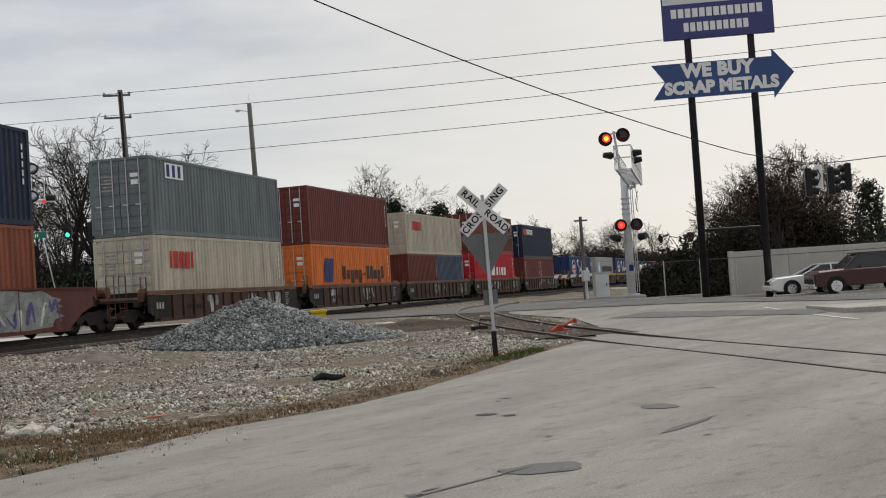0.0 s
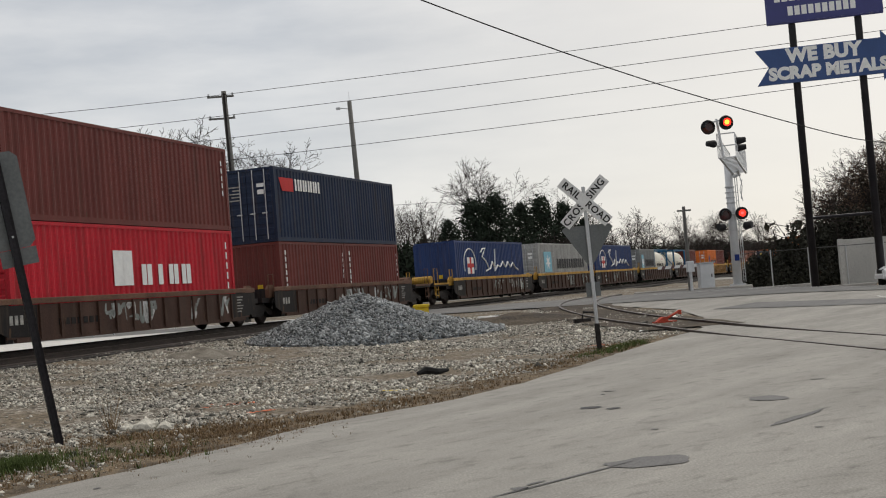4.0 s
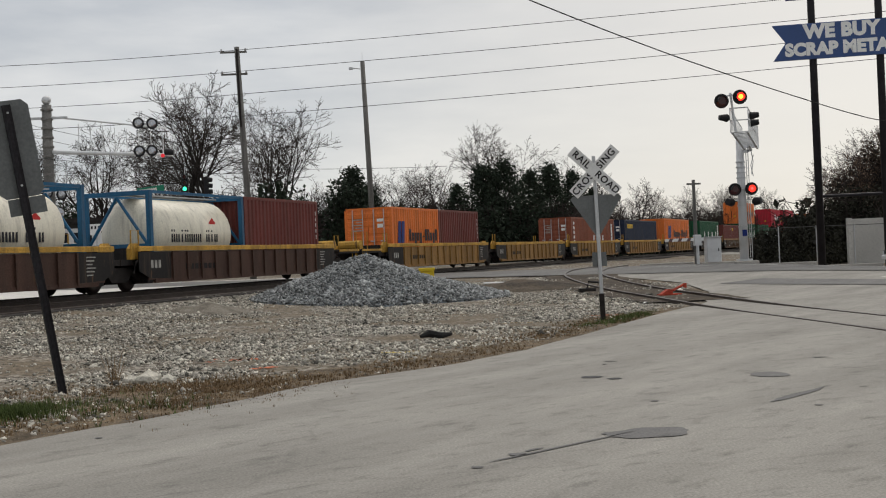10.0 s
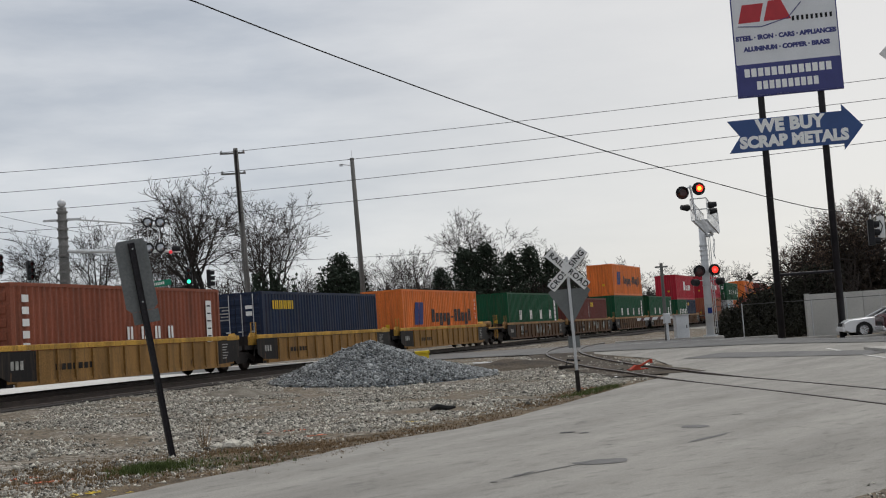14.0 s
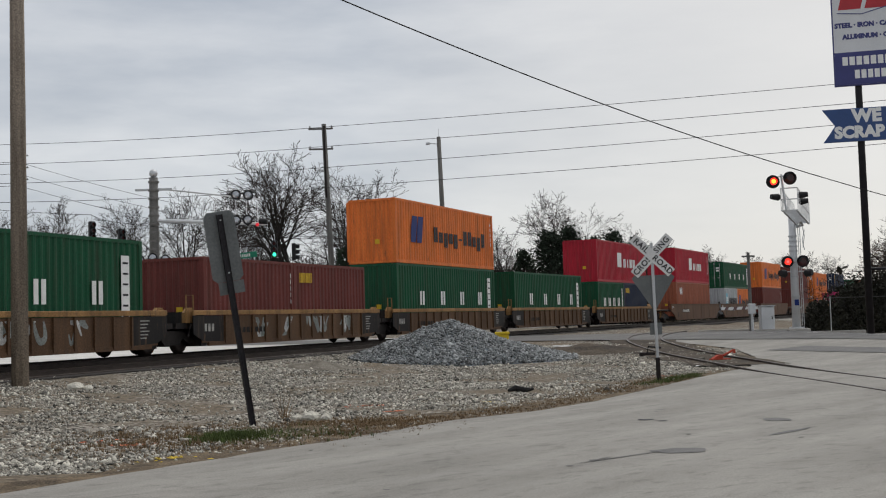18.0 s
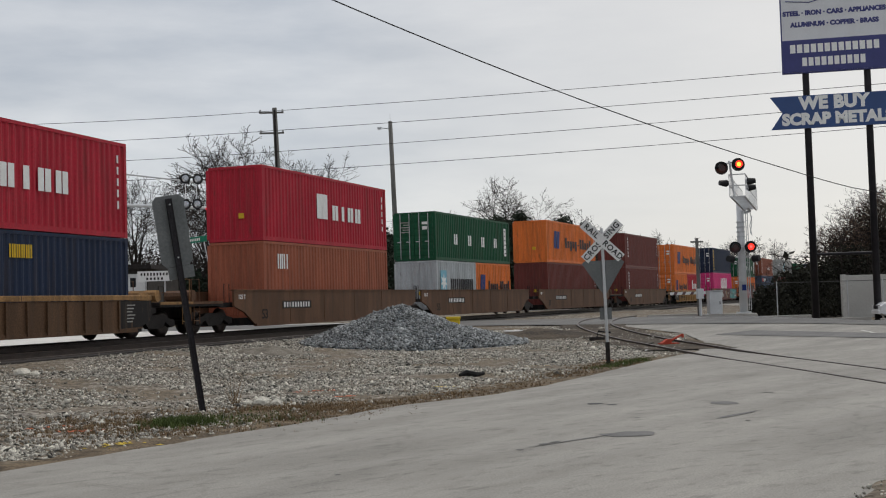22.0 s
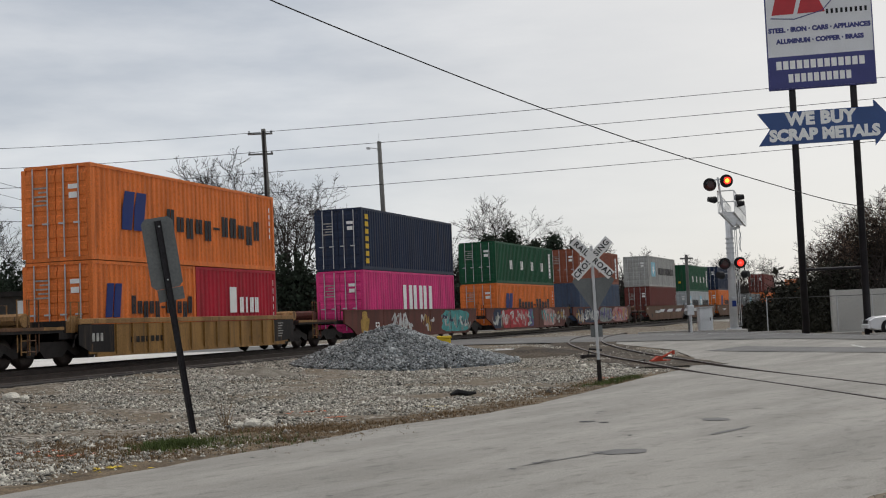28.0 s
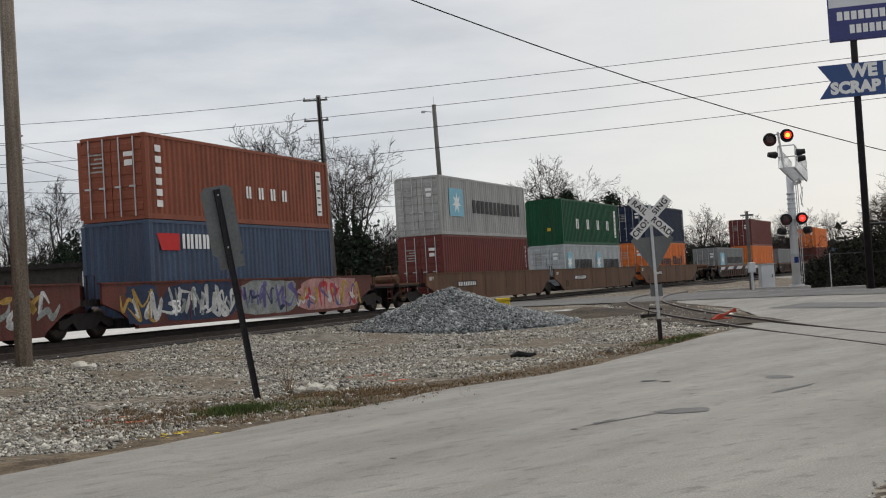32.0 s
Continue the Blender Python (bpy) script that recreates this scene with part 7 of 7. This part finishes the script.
_px, _py = _rng.uniform(-5.5, 3.1, _n), _rng.uniform(35.4, 40.6, _n)
_hz = pile_height(_px, _py)
_keep = _hz > 0.02
_px, _py, _hz = _px[_keep], _py[_keep], _hz[_keep]
_b2 = np.array([0.10 * noise.noise((a, b, 0)) + 0.05 * noise.noise((a * 3, b * 3, 4)) for a, b in zip(_px, _py)])
_st = scatter_stones("stone_layer", np.stack([_px, _py, height(_px, _py) + _hz * (1 + _b2) + 0.012], 1), _rng.lognormal(-3.35, 0.36, len(_px)), PILESTONE, "", "", 6)
_st.parent = pile
for _key in ("label", "category", "kind"):
    if _key in _st:
        del _st[_key]

# ---------------------------------------------------------------- trees
def bare_tree(seed, H, spread=0.46, lean=0.0):
    """A trunk that forks into steep limbs, which carry side branches and fine twigs, as two lists of tapered pieces."""
    rnd = random.Random(seed)
    wood, twigs = Geo(), Geo()
    wide = spread / 0.46

    def branch(p, d, r, L, lev):
        n = 5 if lev < 2 else (4 if lev == 2 else 3)
        pts, rad, ways = [p], [r], [d]
        for k in range(n):
            bend = 0.10 + 0.05 * lev
            d = (d + Vector((rnd.gauss(0, bend), rnd.gauss(0, bend), rnd.gauss(0.05 if lev < 2 else 0.015, 0.08)))).normalized()
            p = p + d * (L / n)
            pts.append(p)
            ways.append(d)
            rad.append(max(r * (1 - (0.80 if lev else 0.45) * (k + 1) / n), 0.012))
        (wood if lev < 3 else twigs).tube(pts, rad, (8, 6, 5, 3, 3)[lev], cap=False)
        if lev == 4:
            return
        if lev == 0:
            kids = [(1.0, rnd.uniform(0.10, 0.45)) for _ in range(rnd.choice((3, 3, 4)))] + [(rnd.uniform(0.55, 0.85), rnd.uniform(0.5, 0.8))]
        else:
            kids = [(0.28 + 0.72 * (k + rnd.random()) / (7, 6, 4)[lev - 1], rnd.uniform(0.55, 1.15)) for k in range((7, 6, 4)[lev - 1])] + [(1.0, 0.15)]
        for f, ang in kids:
            i = min(int(f * n), n - 1)
            q = pts[i].lerp(pts[i + 1], f * n - i)
            w = ways[i + 1]
            ax = w.cross(Vector((rnd.gauss(0, 1), rnd.gauss(0, 1), rnd.gauss(0, 0.6)))).normalized()
            nd = (Matrix.Rotation(ang * wide, 3, ax) @ w + Vector((0, 0, 0.07 if lev else 0.2))).normalized()
            rr = rad[i] * (rnd.uniform(0.55, 0.75) if lev == 0 else rnd.uniform(0.42, 0.62))
            LL = L * (rnd.uniform(1.35, 1.7) if lev == 0 else rnd.uniform(0.40, 0.62) * (1.2 - 0.5 * f))
            branch(q, nd, max(rr, 0.014), LL, lev + 1)

    branch(Vector((0, 0, -0.1)), Vector((lean + rnd.gauss(0, 0.05), rnd.gauss(0, 0.05), 1)).normalized(), H * 0.024, H * rnd.uniform(0.24, 0.34), 0)
    f = H / max(v[2] for v in (wood.v + twigs.v))
    wood.v = [(x * f, y * f, z * f) for x, y, z in wood.v]
    twigs.v = [(x * f, y * f, z * f) for x, y, z in twigs.v]
    return wood, twigs


def leaf_cloud(g, rng, n, shape, size):
    """n small tilted leaf clumps; shape(u) gives places."""
    pts = shape(n)
    for p in pts:
        a = Vector(rng.normal(0, 1, 3)).normalized()
        b = a.cross(Vector(rng.normal(0, 1, 3))).normalized()
        s = size * rng.uniform(0.5, 1.4)
        p = Vector(p)
        g.add([p - a * s, p + b * s * 0.55, p + a * s, p - b * s * 0.55], [(0, 1, 2, 3)])
    return g


def make_tree(kind, seed, H):
    rng = np.random.default_rng(seed)
    if kind == "bare":
        ob = thing("bare_tree", "leafless grey-brown deciduous tree behind the railway", "tree", group="trees behind the railway")
        w, t = bare_tree(seed, H)
        part("trunk", w, BARK, ob)
        part("crown", t, TWIG, ob)
    elif kind == "bud":
        ob = thing("budding_tree", "bushy tree with reddish-brown spring buds beside the concrete wall", "tree")
        w, t = bare_tree(seed, H, 0.58)
        part("trunk", w, BARK, ob)
        g = Geo()
        idx = rng.choice(len(t.v), 5200)
        pts = np.array([t.v[i] for i in idx]) + rng.normal(0, 0.13, (5200, 3))
        leaf_cloud(g, rng, 5200, lambda n: pts, 0.065)
        part("crown", t, TWIG, ob)
        part("bud_mass", g, BUDS, ob)
    else:
        ob = thing("evergreen_tree", "dark dense evergreen tree behind the railway", "tree", group="trees behind the railway")
        part("trunk", Geo().tube([(0, 0, -0.1), (0.05, 0, H * 0.5), (0, 0, H * 0.93)], [H * 0.018, H * 0.012, 0.02], 7), BARK, ob)
        bough = Geo()
        for k in range(26):
            z = H * (0.14 + 0.78 * k / 26)
            a = 2.4 * k
            r = 0.24 * H * (1 - z / H) ** 0.75 + 0.1
            bough.tube([(0, 0, z), (r * math.cos(a), r * math.sin(a), z + 0.1 * r)], [0.04, 0.012], 4, cap=False)
        part("bough", bough, BARK, ob)["kind"] = "stuff"

        # ragged clumps of needles at the boughs' ends, broadest low down
        g = Geo()
        for k in range(64):
            z = H * (0.10 + 0.88 * (k / 63) ** 0.95)
            a = 2.4 * k + rng.normal(0, 0.4)
            reach = (0.27 * H * (1.0 - z / H) ** 0.6 + 0.05) * rng.uniform(0.45, 1.15)
            c = np.array([reach * math.cos(a), reach * math.sin(a), z])
            size = 0.052 * H * rng.uniform(0.7, 1.35) * (1.15 - 0.6 * z / H)
            pts = c + rng.normal(0, 1, (80, 3)) * np.array([size, size, size * 0.75])
            leaf_cloud(g, rng, 80, lambda n, q=pts: q, 0.19)
        part("crown", g, PINE, ob)
    return ob


_protos = {}


def plant(kind, seed, H0, x, y, H, turn):
    """A tree of a kind, copied from the first of its seed at its own size."""
    key = (kind, seed)
    if key not in _protos:
        _protos[key] = make_tree(kind, seed, H0)
        ob = _protos[key]
    else:
        ob = copy_thing(_protos[key], Matrix())
    s = H / H0
    ob.scale = (s, s, s)
    ob.location, ob.rotation_euler = (x, y, h1(x, y) - 0.05), (0, 0, radians(turn))
    return ob


for _k, (_kind, _seed, _x, _y, _H) in enumerate([
    ("bare", 11, -50.0, 104, 13.5), ("bare", 12, -44.5, 108, 13.0), ("bare", 13, -38.5, 105, 13.9), ("bare", 11, -35.0, 110, 14.0), ("bare", 12, -29.6, 112, 14.8), ("bare", 14, -26.5, 120, 15.4),
    ("bare", 13, -19.3, 100, 17.4), ("bare", 15, -16.6, 104, 17.6), ("bare", 11, -14.2, 112, 16.6), ("bare", 14, -10.4, 98, 14.4), ("bare", 12, -23.0, 118, 13.6),
    ("bare", 15, -3.0, 125, 11.0), ("bare", 11, 0.1, 130, 10.8), ("bare", 13, 3.3, 140, 12.4), ("bare", 14, -7.0, 128, 10.8), ("bare", 15, -12.8, 130, 9.5), ("bare", 12, -5.0, 122, 9.8),
    ("bare", 12, 7.5, 131, 15.4), ("bare", 13, 10.5, 136, 13.2), ("bare", 15, 16.8, 135, 12.0), ("bare", 11, 20.5, 138, 9.6),
    ("bare", 13, 28.6, 160, 10.4), ("bare", 12, 33.8, 170, 9.4), ("bare", 14, 39, 172, 9.8), ("bare", 15, 24.5, 158, 8.6), ("bare", 11, 44, 176, 9.8), ("bare", 13, 50, 197, 10.5), ("bare", 12, 60, 220, 12), ("bare", 14, 74, 252, 13),
    ("bare", 14, 32.4, 82, 10.2), ("bare", 11, 30.2, 84, 9.0),
    ("bud", 21, 26.4, 71, 8.6), ("bud", 22, 29.4, 73, 9.2), ("bud", 21, 24.6, 69.6, 6.2), ("bud", 22, 32.0, 72, 8.4),
    ("ever", 31, 6.4, 120, 9.9), ("ever", 32, 8.7, 122, 10.3), ("ever", 33, 10.8, 118, 9.0), ("ever", 31, 13.5, 124, 9.9), ("ever", 32, 16.2, 126, 9.2), ("ever", 33, 3.9, 123, 8.2), ("ever", 32, 18.6, 128, 7.4),
    ("ever", 33, -6.8, 121, 10.2), ("ever", 31, -5.0, 119, 8.2), ("ever", 32, -36.0, 96, 6.6), ("ever", 33, -28.0, 92, 5.8), ("ever", 33, -48.0, 95, 8.8),
    ("ever", 32, 35.1, 85, 6.6), ("ever", 33, 37.7, 85, 5.4), ("ever", 31, 32.0, 80, 6.8), ("ever", 31, 41.5, 86, 7.4), ("ever", 33, 29.6, 78, 6.0),
]):
    plant(_kind, _seed, 12.0, _x, _y, _H, 67 * _k % 360)


def shrub(x, y, rx, ry, H, seed, label, n=1800, mat=None, size=0.10):
    rng = np.random.default_rng(seed)
    ob = thing("shrub", label, "shrub", at=pose(x, y, h1(x, y)))
    stems = Geo()
    for k in range(14):
        a, b = rng.uniform(0, 6.28), rng.uniform(0.2, 0.9)
        stems.tube([(0.3 * b * rx * math.cos(a), 0.3 * b * ry * math.sin(a), -0.05), (b * rx * math.cos(a), b * ry * math.sin(a), H * rng.uniform(0.6, 1.02))], [0.03, 0.008], 4, cap=False)
    part("stem", stems, BARK, ob)["kind"] = "stuff"

    def shape(m):
        a = rng.random(m) * 6.283
        q = rng.random(m)
        r = np.sqrt(rng.random(m)) * (1 - 0.45 * q * q) * (1 + 0.25 * np.sin(3 * a + seed) + 0.15 * np.sin(7 * a))
        return np.stack([rx * r * np.cos(a), ry * r * np.sin(a), H * (0.02 + q * (0.9 + 0.16 * np.sin(5 * a + seed)))], 1)
    part("foliage", leaf_cloud(Geo(), rng, n, shape, size), mat or SHRUB, ob)


for _a in ((18.7, 65.5, 1.2, 1.2, 1.7, 41), (20.3, 66, 1.5, 1.4, 2.5, 42), (22.0, 67, 1.6, 1.5, 3.3, 44), (24.6, 68, 2.2, 1.6, 4.0, 45), (31.6, 71, 2.4, 2, 5.0, 47)):
    shrub(*_a, "dark overgrown shrub along the chain-link fence", 5200)
shrub(27.9, 71.5, 2.9, 2.2, 6.4, 48, "dense rounded brown leafless bush behind the concrete wall", 7000, BROWNTWIG, 0.13)
shrub(25.2, 70.0, 1.5, 1.4, 4.4, 49, "dense rounded brown leafless bush behind the concrete wall", 3000, BROWNTWIG, 0.12)
for _a in ((-11.1, 95, 2.6, 2.2, 6.8, 51), (-4.0, 118, 4, 2.5, 4.2, 52), (2.0, 122, 5, 2.5, 4.0, 53), (-20, 96, 5, 2.5, 4.2, 54), (-30, 98, 5, 2.5, 6.0, 55), (-40, 98, 5, 2.5, 5.0, 56), (-25, 94, 4, 2.2, 4.4, 62), (-35, 100, 3.6, 2.5, 7.4, 63), (-46, 97, 5, 2.5, 5.2, 64), (-15.5, 97, 3.4, 2.2, 4.6, 65), (-6.2, 104, 2.6, 2.2, 7.4, 66), (-1.5, 112, 3.2, 2.4, 5.4, 67), (6, 116, 4, 2.4, 5.0, 68), (-52, 96, 4, 2.5, 5.6, 69), (12, 128, 6, 2.5, 4.4, 57), (22, 140, 6, 2.5, 4.0, 58), (31, 156, 6, 2.5, 4.2, 59), (42, 176, 7, 2.5, 4.4, 60), (54, 204, 7, 3, 5, 61)):
    shrub(*_a, "dark evergreen undergrowth below the bare trees", 3000, PINE, 0.22)

def thicket(places, H, seed, label):
    """Brush of thin upright twigs below the trees."""
    rng = np.random.default_rng(seed)
    g = Geo()
    for x, y, w in places:
        for k in range(int(48 * w)):
            a, b = rng.normal(x, w), rng.normal(y, 2.0)
            z = h1(a, b)
            hh = H * rng.uniform(0.45, 1.1)
            p, q = Vector((a, b, z)), Vector((a + rng.normal(0, 0.16 * H), b + rng.normal(0, 0.8), z + hh))
            g.tube([p, p.lerp(q, 0.5) + Vector((rng.normal(0, 0.15), 0, 0)), q], [0.055, 0.04, 0.016], 3, cap=False)
            for j in range(8):
                f = rng.uniform(0.35, 0.95)
                r = p.lerp(q, f)
                e = r + Vector((rng.normal(0, 0.8), rng.normal(0, 0.8), rng.uniform(0.1, 1.1)))
                g.tube([r, e], [0.035, 0.016], 3, cap=False)
    return solid("thicket", g, TWIG, label, "brush", kind="stuff")


thicket([(x, 108 + 4 * math.sin(x), 2.2) for x in range(-58, -8, 3)], 5.5, 71, "tangled bare brush below the trees")
thicket([(x, 124 + 4 * math.sin(x * 0.7), 2.4) for x in range(-9, 17, 3)], 5.5, 72, "tangled bare brush below the trees")
thicket([(x, max(160, 163 + 2.283 * (x - 36.8)) + 5 * math.sin(x * 0.7), 3.0) for x in range(20, 86, 4)], 5.5, 73, "tangled bare brush below the far trees")
thicket([(24.6, 70, 1.0), (27, 72, 1.5), (30, 73, 1.5)], 5.0, 74, "tangled bare brush behind the chain-link fence")

thicket([(x, 113 + 3 * math.sin(x), 2.6) for x in range(-60, -9, 4)], 7.5, 75, "tall bare saplings behind the railway")
thicket([(x, 129 + 3 * math.sin(x * 0.7), 2.6) for x in range(-9, 16, 4)], 6.8, 76, "tall bare saplings behind the railway")

# the far wood that closes the view
_rw = np.random.default_rng(9)
_g = Geo()
for _c in range(170):
    _a = _rw.uniform(-1.15, 1.15)
    _d = _rw.uniform(210, 330)
    _cx, _cy, _h = _d * math.sin(_a), _d * math.cos(_a), _rw.uniform(4, 9)
    _p = np.stack([_rw.normal(_cx, 3.4, 46), _rw.normal(_cy, 3.4, 46), 0.4 + _h * _rw.random(46) ** 0.8], 1)
    leaf_cloud(_g, _rw, 46, lambda n, p=_p: p, 1.0)
_fw = solid("far_wood", _g, SHRUB, "distant hazy line of dark woodland", "woodland", kind="stuff")

# grass at the edge of the road
def tufts(name, places, H, mat, label, seed):
    rng = np.random.default_rng(seed)
    g = Geo()
    for x, y in places:
        z = h1(x, y)
        for k in range(5):
            a = rng.uniform(0, 6.28)
            d = Vector((math.cos(a), math.sin(a), 0))
            hh = H * rng.uniform(0.5, 1.2)
            p = Vector((x, y, z)) + d * rng.uniform(0, 0.04)
            w = Vector((-d.y, d.x, 0)) * 0.006
            g.add([p - w, p + w, p + d * hh * 0.5 + Vector((0, 0, hh))], [(0, 1, 2)])
    return solid(name, g, mat, label, "grass", kind="stuff")


def blots(cx, cy, sx, sy, n, seed):
    rng = np.random.default_rng(seed)
    return np.stack([rng.normal(cx, sx, n), rng.normal(cy, sy, n)], 1).tolist()


def along_edge(y0, y1, back, n, seed):
    rng = np.random.default_rng(seed)
    ys = rng.uniform(y0, y1, n)
    return [(float(np.interp(y, _EDGE_Y, _EDGE_X)) - abs(rng.normal(back, back * 0.5)) - 0.08, float(y)) for y in ys]


tufts("grass", blots(-4.0, 14.6, 0.24, 0.28, 620, 1) + blots(-3.2, 14.8, 0.5, 0.5, 160, 2) + along_edge(24, 28, 0.35, 260, 3), 0.10, GRASS, "short green grass at the road's edge by the sign posts", 1)
tufts("dry_grass", blots(-2.6, 16.0, 0.7, 0.8, 1900, 4) + blots(-5.0, 14.8, 0.7, 0.9, 1700, 5) + along_edge(13, 28, 0.7, 2200, 6), 0.045, DRYGRASS, "dry brown grass and weeds along the road's edge", 2)
tufts("dry_weed", blots(-3.76, 17.6, 0.06, 0.05, 5, 7), 0.5, DRYGRASS, "tall dry reddish weed beside the leaning post", 3)


# ---------------------------------------------------------------- what moves
def motions():
    for ob, u, L, z in RIDERS:
        walk(ob, [(float(t), riding_pose(u, L, z, t)) for t in range(0, 33)])
    # the crossing lamps flash by turns: each disc shows its lit face, then its dark one
    # a turn takes a tenth of a second, and begins and ends between whole seconds
    half, first = 0.6045, 0.15
    for ob, right in FLASHERS:
        at = pose(0, -0.16, 0)
        angle = 180 if right else 0
        rows = [(0.0, at @ pose(0, 0, 0, 0, 0, angle))]
        for k in range(53):
            t = first + half * k
            a, whole = round(t * 30) - 1, 30 * round(t)
            if a < whole < a + 3:
                a = whole if t > round(t) else whole - 3
            for j in range(4):
                rows.append(((a + j) / 30, at @ pose(0, 0, 0, 0, 0, angle + 60 * j)))
            angle += 180
        rows.append((32.0, at @ pose(0, 0, 0, 0, 0, angle)))
        walk(ob, rows)


motions()
